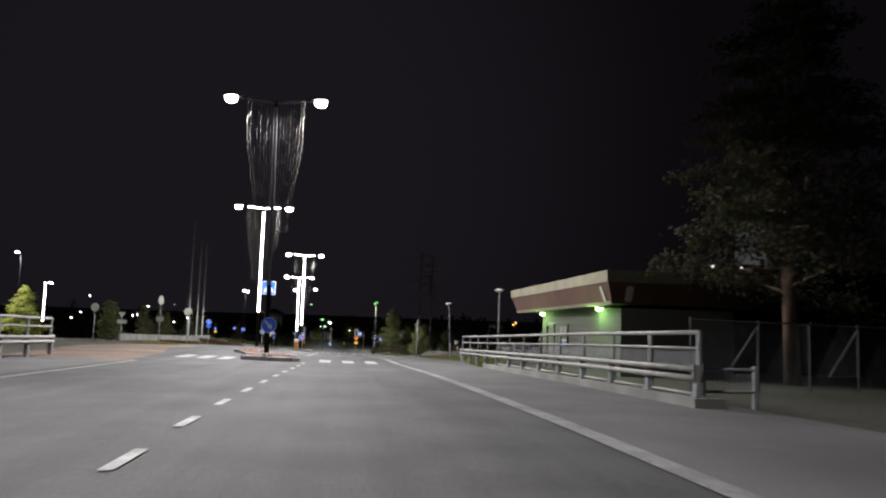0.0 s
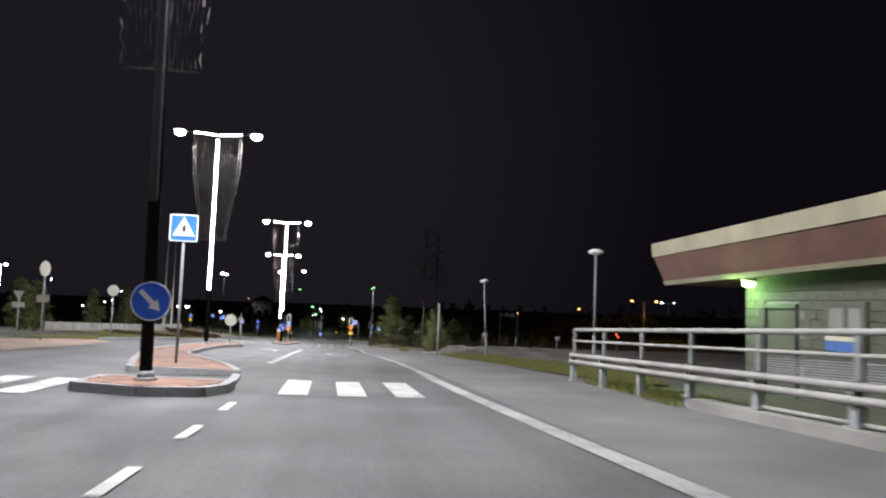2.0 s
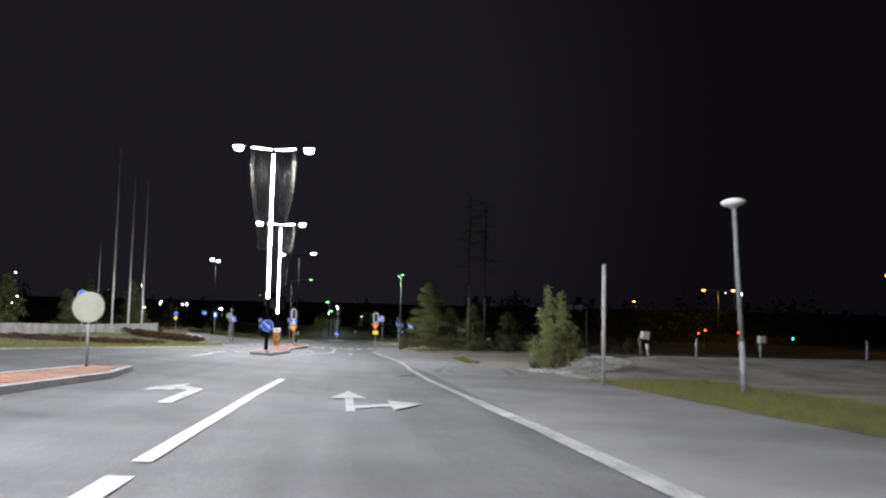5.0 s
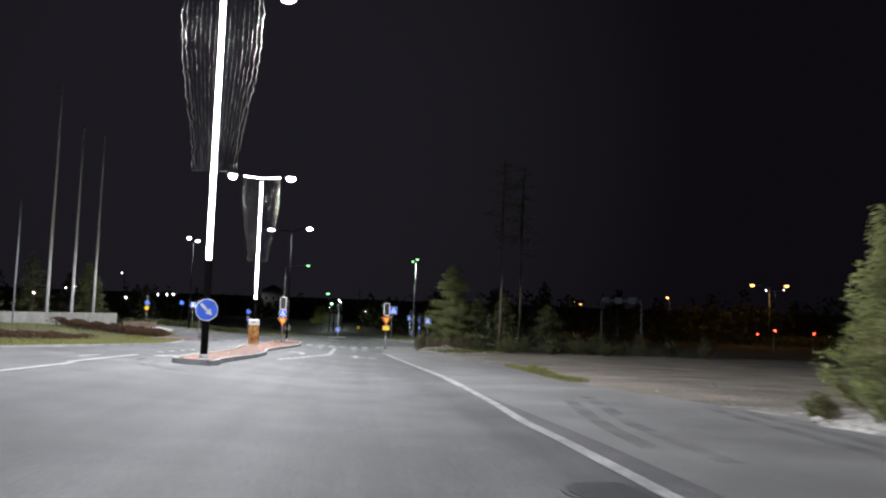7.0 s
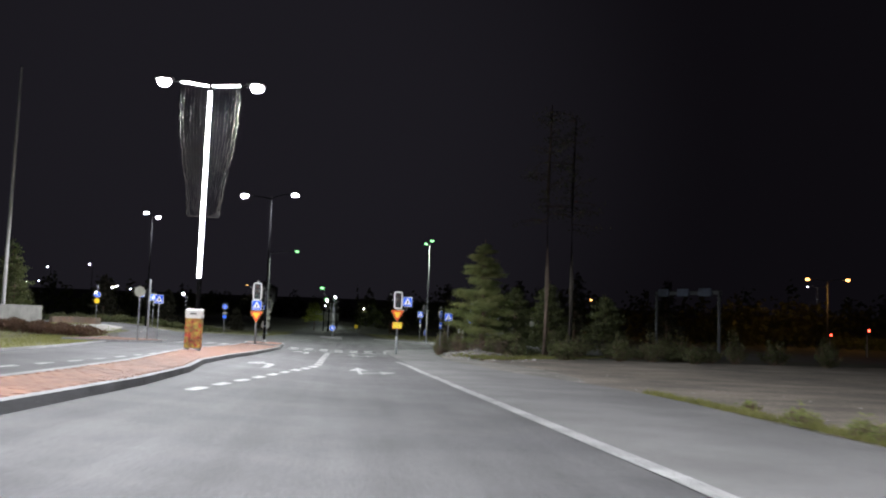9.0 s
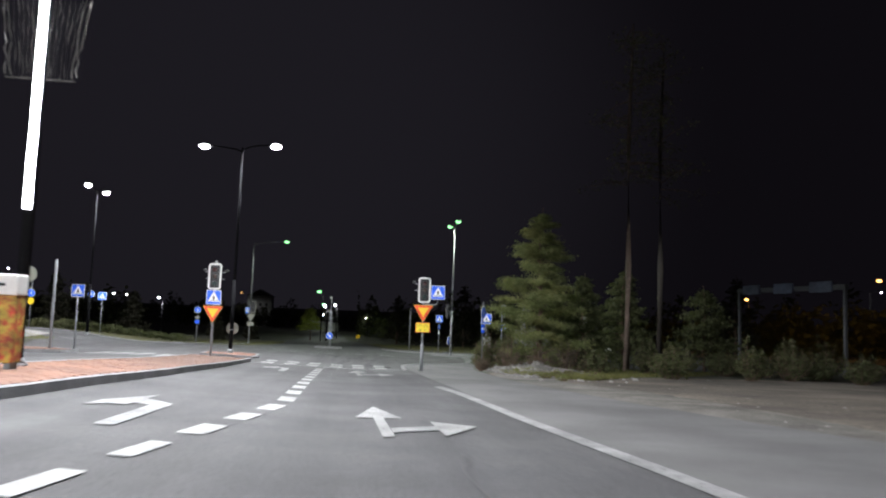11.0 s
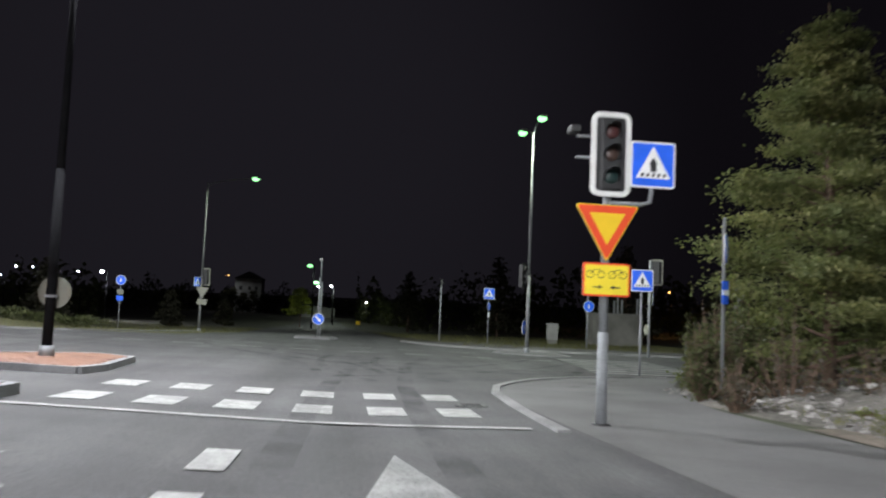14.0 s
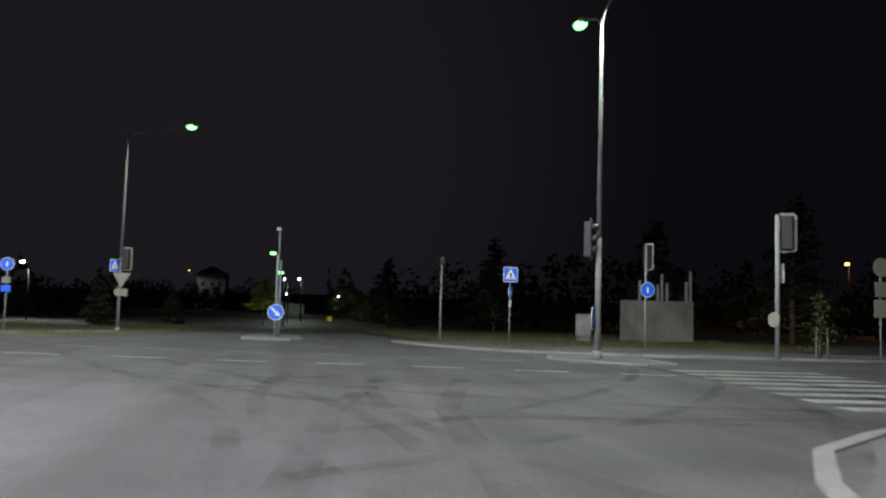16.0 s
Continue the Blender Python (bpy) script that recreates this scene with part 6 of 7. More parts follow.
def hedge(points, wide, high, seed, mat, label, count=5000, name="hedge", size=0.06):
    rnd = random.Random(seed)
    root = thing(name, (0, 0, 0), label, "hedge")
    quads = []
    pts = along(points, 0.5)
    for _ in range(count):
        i = rnd.randrange(len(pts) - 1)
        f = rnd.random()
        x = pts[i][0] + (pts[i + 1][0] - pts[i][0]) * f + rnd.uniform(-wide / 2, wide / 2)
        y = pts[i][1] + (pts[i + 1][1] - pts[i][1]) * f + rnd.uniform(-wide / 2, wide / 2)
        z = high * math.sqrt(rnd.random()) * (0.85 + 0.15 * math.sin(x * 3 + y * 2))
        quads.append(leaf(rnd, (x, y, level(x, y) + z), size * rnd.uniform(0.8, 1.4)))
    leaf_mesh("foliage", quads, mat, root)
    return root


hedge([(-21.0, 124), (-18.3, 131), (-17.3, 137)], 2.2, 0.75, 71, "leaf_red", "clipped dark red hedge on the bank", 9000, size=0.09)
hedge([(-20.5, 96), (-17.5, 104), (-16.0, 112)], 2.6, 0.35, 72, "leaf_red", "low reddish ground cover on the bank", 6000, size=0.08)
hedge([(-33, 171), (-24, 169.5)], 2.0, 1.0, 73, "leaf", "clipped green hedge across the street", 4000, size=0.10)
hedge([(76, 192.5), (82, 189.5), (90, 186)], 2.4, 2.2, 75, "leaf", "rough hedge under the orange lamps", 1500, size=0.25)
hedge([(-24, 169.5), (-21, 169), (-15, 172)], 2.0, 0.8, 74, "leaf_dark", "rough dark hedge across the street", 4000, size=0.10)


def turf(name, left, right, label, blades, seed, high=0.16, cols=3, mat="turf", lift=0.015):
    """A lawn strip: its sod, and a field of single blades."""
    bm = bmesh.new()
    drape(bm, left, right, cols, lift)
    ob = tagged(mesh_object(name, bm, mat, flat=False), label, "grass", kind="stuff")
    rnd = random.Random(seed)
    verts, faces = [], []
    for _ in range(blades):
        i = rnd.randrange(len(left) - 1)
        f, g = rnd.random(), rnd.random()
        ax, ay = (left[i][k] + (left[i + 1][k] - left[i][k]) * f for k in (0, 1))
        bx, by = (right[i][k] + (right[i + 1][k] - right[i][k]) * f for k in (0, 1))
        x, y = ax + (bx - ax) * g, ay + (by - ay) * g
        z = level(x, y) + 0.01
        h = high * rnd.uniform(0.4, 1.3) * (0.6 + 0.8 * noise.noise((x * 0.6, y * 0.6, 0)) ** 2 + 0.3)
        a = rnd.uniform(0, 6.28)
        w = 0.012
        lx, ly = rnd.gauss(0, 0.4) * h, rnd.gauss(0, 0.4) * h
        n = len(verts)
        verts += [(x - w * math.cos(a), y - w * math.sin(a), z), (x + w * math.cos(a), y + w * math.sin(a), z), (x + lx, y + ly, z + h)]
        faces.append((n, n + 1, n + 2))
    me = bpy.data.meshes.new("grass_blades")
    me.from_pydata(verts, [], faces)
    me.materials.append(M["grass"])
    gob = new("grass_blades", me)
    gob.parent = ob
    tagged(gob, kind="stuff")
    return ob


gy = steps(36.5, 70, 1.2)
turf("grass_strip", xs_at([(6.9, 36), (7.2, 41), (7.4, 50), (7.4, 56), (7.8, 76), (8.2, 79.5)], gy), xs_at([(8.3, 36), (9.4, 42), (10.4, 50), (10.9, 57), (11.6, 75), (10.0, 79.5)], gy), "strip of yellowish green grass beside the path", 26000, 1, 0.15)
gy = steps(31.2, 37, 1.2)
turf("grass_strip", xs_at([(5.9, 31), (6.3, 37)], gy), xs_at([(7.6, 31), (7.2, 37)], gy), "rough grass under the end of the railing", 2600, 2, 0.12)
gy = steps(88.0, 103, 0.7)
wob = random.Random(23)
edge = xs_at([(6.8, 88), (7.15, 92.5), (7.4, 95), (7.9, 100), (8.2, 105), (8.8, 111), (9.1, 116), (8.9, 122)], gy)
turf("grass_strip", edge, [(x + wob.uniform(0.12, 0.55) * (1.5 if y < 97 else 0.8), y) for x, y in edge], "thin ragged fringe of grass between path and lot", 3600, 9, 0.13, 2, "soil", -0.003)
gy = steps(128.2, 140, 0.8)
turf("grass_strip", xs_at([(9.0, 128), (8.2, 131), (7.2, 133), (7.4, 140)], gy), xs_at([(9.6, 128), (13.0, 132), (17.2, 135.2), (22, 140)], gy), "patchy weeds and brownish grass among rubble soil", 11000, 3, 0.17, 6, "soil", -0.004)
gy = steps(61.5, 140, 1.5)
turf("grass_strip", xs_at([(-16.5, 61), (-16, 70), (-15.5, 100), (-17.5, 128), (-18, 140)], gy), xs_at([(-12.5, 61), (-11.8, 77), (-9.8, 83), (-9.3, 92), (-9.5, 106), (-10.5, 114), (-12.5, 124), (-16.5, 128), (-17, 140)], gy), "mown grass verge along the west kerb", 22000, 4, 0.12)
gy = steps(86, 150, 2)
turf("grass_bank", xs_at([(-23.5, 86), (-23.5, 150)], gy), xs_at([(-16.5, 86), (-15.6, 100), (-17.6, 128), (-18.2, 150)], gy), "grass bank below the low wall", 14000, 5, 0.14, 6)
gy = steps(162, 200, 2)
turf("grass_bank", xs_at([(6.5, 162), (4, 180), (3, 200)], gy), xs_at([(22, 162), (24, 200)], gy), "dark grass beyond the junction", 7000, 6, 0.2, 6)
turf("grass_bank", xs_at([(-40, 163), (-40, 200)], gy), xs_at([(-8, 163), (-7, 180), (-7.5, 200)], gy), "dark grass verge beyond the junction", 6000, 8, 0.2, 8)


# ---------- gravel bank that closes the lot ----------
CREST_X, CREST_Y = (8.4, 12.3, 15.0, 19.1, 24.4, 46.0), (75.9, 76.6, 77.6, 79.4, 79.4, 81.0)
BANK = ((-6.5, -0.03), (-4.5, 0.22), (-2.6, 0.55), (-1.1, 0.86), (0.0, 1.0), (0.7, 0.82), (1.5, 0.35), (2.4, -0.05))


def bank_point(x):
    """Crest of the gravel bank at x: its y and its height over the lot."""
    return float(np.interp(x, CREST_X, CREST_Y)), float(np.interp(x, [8.4, 10.4, 12.3, 20.0, 46.0], [0.0, 0.45, 0.66, 0.60, 0.50]))


def bank_up(x, y):
    """How far the bank stands over the lot at a place."""
    cy, h = bank_point(x)
    return max(0.0, h * float(np.interp(y - cy, [a for a, b in BANK], [b for a, b in BANK]))) if -6.5 < y - cy < 2.4 else 0.0


# ---------- rubble beside the footpath ----------
HEAPS = [(9.3, 75.7, 2.1, 2.0, 0.42), (9.6, 136.3, 2.9, 4.2, 0.42)]


def lump(px, py):
    """Height of the rubble heaps above the ground."""
    best = 0.0
    for x, y, rx, ry, h in HEAPS:
        u = math.hypot((px - x) / rx, (py - y) / ry)
        if u < 1:
            rough = 0.75 + 0.5 * noise.noise((px, py, 0)) + 0.35 * noise.noise((px * 3.1, py * 3.1, 4))
            best = max(best, h * (1 - smooth(u)) * max(rough, 0.15) + 0.03)
    return best + bank_up(px, py)


def rock(x, y, size, seed, name="rock", group="rubble by the path"):
    rnd = random.Random(seed)
    bm = bmesh.new()
    bmesh.ops.create_icosphere(bm, subdivisions=1, radius=1)
    for v in bm.verts:
        v.co = Vector((v.co.x * rnd.uniform(0.7, 1.25), v.co.y * rnd.uniform(0.7, 1.25), v.co.z * rnd.uniform(0.45, 0.8))) * size
    ob = mesh_object(name, bm, "rock")
    ob.matrix_basis = pose(x, y, level(x, y) + lump(x, y) + size * 0.2, 0, 0, rnd.uniform(0, 360))
    return tagged(ob, "broken grey stone in the rubble beside the path", "stone", group)


rnd = random.Random(17)
for k in range(70):
    y = rnd.uniform(127, 141.5)
    x = float(np.interp(y, [126, 134, 138, 142], [7.2, 6.9, 7.0, 8.2])) + abs(rnd.gauss(0, 2.0)) + 0.15
    rock(x, y, rnd.choice((0.04, 0.05, 0.07, 0.09, 0.13)), 300 + k)
for k in range(30):
    a, u = rnd.uniform(0, 6.28), rnd.uniform(0.85, 1.25)
    rock(max(8.85 + 1.55 * u * math.cos(a), 7.55), 75.7 + 1.9 * u * math.sin(a), rnd.choice((0.05, 0.07, 0.10)), 500 + k, group="rubble under the willow")


def heap(x, y, rx, ry, h, mat, label):
    bm = bmesh.new()
    n, m = 48, 16
    c = bm.verts.new((x, y, level(x, y) + lump(x, y)))
    rings = []
    for i in range(1, m + 1):
        u = i / m
        row = []
        for k in range(n):
            a = k * 2 * math.pi / n
            ragged = 1 + 0.16 * noise.noise((math.cos(a) * 2.5, math.sin(a) * 2.5, x)) * u
            px, py = x + math.cos(a) * rx * u * ragged, y + math.sin(a) * ry * u * ragged
            row.append(bm.verts.new((px, py, level(px, py) + (lump(px, py) if i < m else -0.03))))
        rings.append(row)
    for k in range(n):
        bm.faces.new((c, rings[0][k], rings[0][(k + 1) % n]))
    for a, b in zip(rings, rings[1:]):
        for k in range(n):
            bm.faces.new((a[k], b[k], b[(k + 1) % n], a[(k + 1) % n]))
    return tagged(mesh_object("heap", bm, mat, flat=False), label, "heap", kind="stuff")


def stones(label, count, spot, sizes, seed):
    """Loose broken stones strewn over the ground, joined into one mesh."""
    rnd = random.Random(seed)
    verts, faces = [], []
    for _ in range(count):
        x, y = spot(rnd)
        r = rnd.choice(sizes) * rnd.uniform(0.6, 1.3)
        z = level(x, y) + lump(x, y) + r * 0.2
        t = rnd.uniform(0, 6.28)
        n = len(verts)
        ax, ay, az = r * rnd.uniform(0.8, 1.5), r * rnd.uniform(0.6, 1.1), r * rnd.uniform(0.4, 0.8)
        for k in range(5):
            q = t + k * 1.2566 + rnd.uniform(-0.25, 0.25)
            verts.append((x + ax * math.cos(q), y + ay * math.sin(q), z - 0.3 * az + rnd.uniform(-0.2, 0.3) * az))
        for k in range(4):
            q = t + 0.5 + k * 1.5708 + rnd.uniform(-0.3, 0.3)
            verts.append((x + ax * 0.55 * math.cos(q), y + ay * 0.55 * math.sin(q), z + az * rnd.uniform(0.6, 1.0)))
        for k in range(5):
            k2, j, j2 = (k + 1) % 5, min(k, 3), (k + 1) % 5 if k < 3 else (3 if k == 3 else 0)
            if k < 3:
                faces += [(n + k, n + k2, n + 5 + j2), (n + k, n + 5 + j2, n + 5 + j)]
            elif k == 3:
                faces += [(n + 3, n + 4, n + 8)]
            else:
                faces += [(n + 4, n + 0, n + 5), (n + 4, n + 5, n + 8)]
        faces.append((n + 5, n + 6, n + 7, n + 8))
    me = bpy.data.meshes.new("stones")
    me.from_pydata(verts, [], faces)
    me.materials.append(M["rock"])
    return tagged(new("stones", me), label, "stones", kind="stuff")


heap(9.3, 75.7, 2.1, 2.0, 0.42, "rubble", "low heap of grey gravel under the willow")
heap(9.6, 136.3, 2.9, 4.2, 0.42, "apron", "low heap of rubble and soil by the path")
stones("broken stones strewn over the rubble by the path", 900,
       lambda r: (7.0 + abs(r.gauss(0, 2.6)) + 0.15 * math.sin(r.uniform(0, 6)), r.uniform(129.5, 140.2)), (0.025, 0.035, 0.05, 0.08), 91)
stones("broken stones round the gravel heap", 420,
       lambda r: (max(r.gauss(9.6, 1.1), 7.6), r.gauss(75.3, 1.2)), (0.02, 0.03, 0.045), 92)
stones("grit and stones along the edge of the lot", 170,
       lambda r: (r.uniform(7.7, 12.5), r.uniform(80, 126)), (0.015, 0.02, 0.035), 93)
bm = bmesh.new()
gy = steps(108, 132.2, 0.55)
wob = random.Random(41)
drape(bm, xs_at([(7.75, 108), (7.4, 111), (6.5, 116), (6.0, 121.5), (5.85, 125), (6.0, 129), (6.6, 132.2)], gy),
      [(x + wob.uniform(-0.16, 0.16), y) for x, y in xs_at([(8.3, 108), (8.9, 111.6), (9.1, 116), (8.9, 120), (8.3, 123.5), (7.9, 126), (8.5, 128.4), (7.7, 130.4), (6.9, 132.2)], gy)], 4, -0.002)
tagged(mesh_object("gravel_patch", bm, "apron", flat=False), "worn pale gritty apron beside the footpath", "gravel", kind="stuff")
bm = bmesh.new()
gy = steps(69.5, 79.5, 1.0)
drape(bm, xs_at([(7.7, 69.5), (7.6, 74), (7.4, 79.5)], gy), xs_at([(12.5, 69.5), (13.5, 75), (12.6, 79.5)], gy), 3, 0.012)
tagged(mesh_object("gravel_patch", bm, "gravel_pale", flat=False), "pale gravel spread at the end of the grass", "gravel", kind="stuff")


def woods(points, seed, count, label):
    """Far woodland: an uneven belt of leaf clumps along a line."""
    rnd = random.Random(seed)
    pts = along(points, 6.0)
    quads = []
    tops = [rnd.uniform(6.5, 13.5) for _ in pts]
    for _ in range(count):
        i = rnd.randrange(len(pts) - 1)
        f = rnd.random()
        x = pts[i][0] + (pts[i + 1][0] - pts[i][0]) * f
        y = pts[i][1] + (pts[i + 1][1] - pts[i][1]) * f + rnd.uniform(-3, 3)
        top = (tops[i] * (1 - f) + tops[i + 1] * f) * (0.75 + 0.5 * noise.noise((x * 0.35, y * 0.2, 0)))
        quads.append(leaf(rnd, (x, y, level(x, y) + top * rnd.random() ** 0.8), 0.75))
    me_ob = leaf_mesh("woods", quads, "leaf_dark", None)
    return tagged(me_ob, label, "woods", kind="stuff")


woods([(60, 205), (110, 215), (190, 190)], 81, 5000, "dark far wood east of the lot")
woods([(20, 232), (60, 240), (120, 250)], 82, 4500, "dark far wood beyond the junction")
woods([(-170, 240), (-110, 262), (-60, 262), (-42, 260)], 83, 5200, "dark far wood west of the far road")
woods([(-14, 400), (60, 395)], 84, 1500, "dark wood closing the far road")
woods([(-70, 330), (-44, 342)], 85, 1000, "dark wood on the slope west of the far road")
woods([(3, 300), (14, 262), (34, 250)], 86, 1500, "dark wood beside the far road")
woods([(-62, 388), (-38, 392), (-15, 390)], 87, 2600, "dark wood behind the far house")
bm = bmesh.new()
drape(bm, [(-19.5, 133.2), (-20.7, 139.1), (-21.3, 145.4), (-21.2, 152.7)], [(-18.2, 135.5), (-18.4, 140), (-18.7, 147), (-19.6, 153.1)], 3, 0.06)
tagged(mesh_object("pavement_slab", bm, "paving_pale"), "pale paved path past the grass bank", "pavement", kind="structure")
bm = bmesh.new()
for k in range(9):
    x, y = -23.3 + 0.21 * k, 146.8 + 0.65 * k
    box(bm, (0.30, 0.66, 0.62), (x, y, level(x, y) + 0.24), (0, 0, -18), 0.02)
tagged(mesh_object("wall_garden", bm, "brick_old"), "low reddish block wall beside the paved path", "wall", kind="structure")


# ---------- distant lamps, signals and buildings ----------
def far_lamp(x, y, z, mat, label, group, glow=0.16, beam=0.0, colour=COOL):
    """A lamp post far off: thin post, short arm, small glowing head at height z."""
    g = level(x, y)
    root = thing("street_lamp", (x, y, g - 0.1), label, "street lamp", group)
    h = z - g + 0.1
    bm = bmesh.new()
    tube(bm, (0.5, 0.3, 0), (0.5, 0.3, h + 0.1), 0.09, 0.05, 8)
    part("post", bm, "black", root, flat=False)
    bm = bmesh.new()
    tube(bm, (0.5, 0.3, h + 0.08), (-0.1, 0.0, h + 0.12), 0.035, 0.03, 6)
    part("arm", bm, "black", root)
    bm = bmesh.new()
    box(bm, (0.5, 0.26, 0.1), (0.05, 0.05, h + 0.14), bevel=0.03)
    head = part("lamp_head", bm, "dark", root)
    bm = bmesh.new()
    bmesh.ops.create_uvsphere(bm, u_segments=12, v_segments=8, radius=1, matrix=Matrix.LocRotScale((0, 0, h), None, (glow * 1.4, glow, glow * 0.8)))
    part("lens", bm, mat, head, flat=False)
    if beam:
        street_light(x, y, z - 0.3, beam, colour)
    return root


for x, y, z in ((-59.6, 190, 3.7), (-69.5, 215, -0.7), (-76.9, 230, -2.3), (-63.5, 225, -2.5), (-59.5, 220, -0.9), (-61.1, 235, -1.3), (-60.8, 240, -1.0), (-50, 240, -2.9),
                (-43.8, 230, -1.8), (-41.9, 235, -1.9), (-48.2, 230, 2.4), (-55.6, 230, 1.6), (-38.7, 230, -1.9), (-40.0, 242, -1.9), (-46.8, 243, -1.5)):
    far_lamp(x, y, z, "lamp_cool", "white lamp far off on the west side", "far white lamps", 0.075)
far_lamp(-26.6, 210, -2.4, "lamp_cool", "bright white lamp on the far west side", "far white lamps", 0.13, 3000)
far_lamp(-50.0, 123.8, 9.4, "lamp_cool", "tall white lamp beyond the west road", "far white lamps", 0.2, 9000)
# Out-of-view lamp added only to brighten the tree by the west road.
far_lamp(-40.8, 92.5, 6.8, "lamp_cool", "unseen white lamp added to light the tree", "far white lamps", 0.17, 14000)
for x, y, z in ((-4.2, 215, -0.5), (-3.4, 216, -2.5), (-3.7, 236, -2.8), (-2.3, 262, -2.3), (-2.8, 282, -2.0), (5.2, 290, -5.2)):
    far_lamp(x, y, z, "lamp_mint" if y < 217 else "lamp_cool", "pale lamp down the far road", "far road lamps", 0.24 if y < 217 else 0.09, 420 if y < 220 else 1200 if y > 235 and x < 0 else 0, MINT)
for x, y, z in ((71.8, 294, -0.1), (78.5, 146, 5.5), (71.6, 225.2, 1.4), (62.5, 260, -0.7)):
    far_lamp(x, y, z, "lamp_sodium", "orange sodium lamp far to the east", "orange lamps", 0.25, 900, SODIUM)


def far_twin(x, y, z, mat, label, group, half, way, glow, beam, colour):
    """A lamp post far off with two arms, each half metres long, along the way given in degrees."""
    g = level(x, y)
    root = thing("street_lamp", (x, y, g - 0.1), label, "street lamp", group)
    h = z - g + 0.1
    bm = bmesh.new()
    tube(bm, (0, 0, 0), (0, 0, h - 0.1), 0.16, 0.10, 8)
    part("post", bm, "pole_mid", root, flat=False)
    c, d = math.cos(radians(way)), math.sin(radians(way))
    for k in (-1, 1):
        bm = bmesh.new()
        pipe(bm, [(0, 0, h - 0.3), (k * half * 0.4 * c, k * half * 0.4 * d, h + 0.05), (k * half * c, k * half * d, h + 0.12)], 0.05, 6)
        part("arm", bm, "pole_mid", root, flat=False)
        bm = bmesh.new()
        box(bm, (0.7, 0.3, 0.12), (k * half * c, k * half * d, h + 0.2), (0, 0, way), 0.03)
        head = part("lamp_head", bm, "dark", root)
        bm = bmesh.new()
        bmesh.ops.create_uvsphere(bm, u_segments=12, v_segments=8, radius=1, matrix=Matrix.LocRotScale((k * half * c, k * half * d, h), None, (glow * 1.4, glow, glow * 0.8)))
        part("lens", bm, mat, head, flat=False)
        if beam:
            street_light(x + k * half * c, y + k * half * d, z - 0.3, beam, colour)
    return root


far_twin(78.35, 195.55, 3.95, "lamp_sodium", "tall double-armed orange sodium lamp far to the east", "orange lamps", 2.97, -27, 0.27, 900, SODIUM)
far_twin(104.2, 236.0, 4.3, "lamp_cool", "double-armed white lamp far to the east", "far white lamps", 2.0, -27, 0.07, 0, COOL)

# a lit strip mast of the parallel road
root = thing("light_mast", on(-68, 185, -0.1), "far white strip-lit mast on the parallel road", "light mast", "light masts on the median")
bm = bmesh.new()
tube(bm, (0, 0.1, 0), (0, 0.1, 13.2), 0.12, 0.09, 8)
part("pole", bm, "black", root, flat=False)
bm = bmesh.new()
box(bm, (0.22, 0.06, 9.0), (0, -0.08, 8.6))
part("led_strip", bm, "strip", root)
bm = bmesh.new()
bmesh.ops.create_uvsphere(bm, u_segments=12, v_segments=8, radius=1, matrix=Matrix.LocRotScale((1.0, 0, 13.2), None, (0.4, 0.2, 0.12)))
part("lens", bm, "lamp_cool", root, flat=False)

# far signals
for x, y, z, mat in ((73.9, 162.5, -4.6, "sig_green"), (103.7, 170, -1.3, "sig_green"), (54.95, 155.6, -3.25, "sig_red"), (61.7, 171.3, -4.3, "sig_red"), (60.4, 155.6, -3.5, "sig_red")):
    g = level(x, y)
    root = thing("traffic_signal", (x, y, g - 0.05), "far traffic signal showing " + ("green" if mat == "sig_green" else "red"), "traffic light", "traffic lights")
    bm = bmesh.new()
    tube(bm, (0, 0, 0), (0, 0, z - g + 0.6), 0.06)
    part("post", bm, "galv", root, flat=False)
    bm = bmesh.new()
    box(bm, (0.34, 0.25, 1.0), (0, -0.15, z - g + 0.05), bevel=0.03)
    body = part("signal_head", bm, "dark", root)
    bm = bmesh.new()
    bmesh.ops.create_uvsphere(bm, u_segments=12, v_segments=8, radius=0.14, matrix=Matrix.Translation((0, -0.26, z - g)))
    part("lens", bm, mat, body, flat=False)

# sign gantry over the eastern road
root = thing("sign_gantry", on(32.6, 151.5, -0.1), "grey steel sign gantry with pale panels", "gantry")
for dy in (-6.6, 6.6):
    bm = bmesh.new()
    box(bm, (0.2, 0.2, 6.1), (0, dy, 3.0), bevel=0.03)
    part("post", bm, "fence_dark", root)
bm = bmesh.new()
box(bm, (0.3, 13.5, 0.35), (0, 0, 5.95), bevel=0.03)
part("beam", bm, "fence_dark", root)
for dy in (-4.4, 0.0, 4.4):
    bm = bmesh.new()
    box(bm, (0.12, 2.4, 0.74), (-0.25, dy, 6.0), bevel=0.02)
    part("sign_panel", bm, "panel_blue", root, "pale blue-grey sign panel")
# Area light without a fixture, added to brighten the sign panels.
data = bpy.data.lights.new("gantry_fill", "AREA")
data.energy, data.color, data.shape, data.size, data.size_y = 5.0, (0.6, 0.7, 1.0), "RECTANGLE", 0.3, 10.0
gob = new("gantry_fill", data)
gob.matrix_world = look((30.8, 151.5, level(32.6, 151.5) + 4.7), (32.4, 151.5, level(32.6, 151.5) + 5.9))

# transformer box and cabinet beyond the junction
root = thing("transformer_box", on(19.0, 175.2, -0.1), "pale concrete enclosure with posts on top", "enclosure")
bm = bmesh.new()
box(bm, (3.2, 2.6, 2.4), (0.35, 0, 1.2), bevel=0.02)
part("body", bm, "concrete", root)
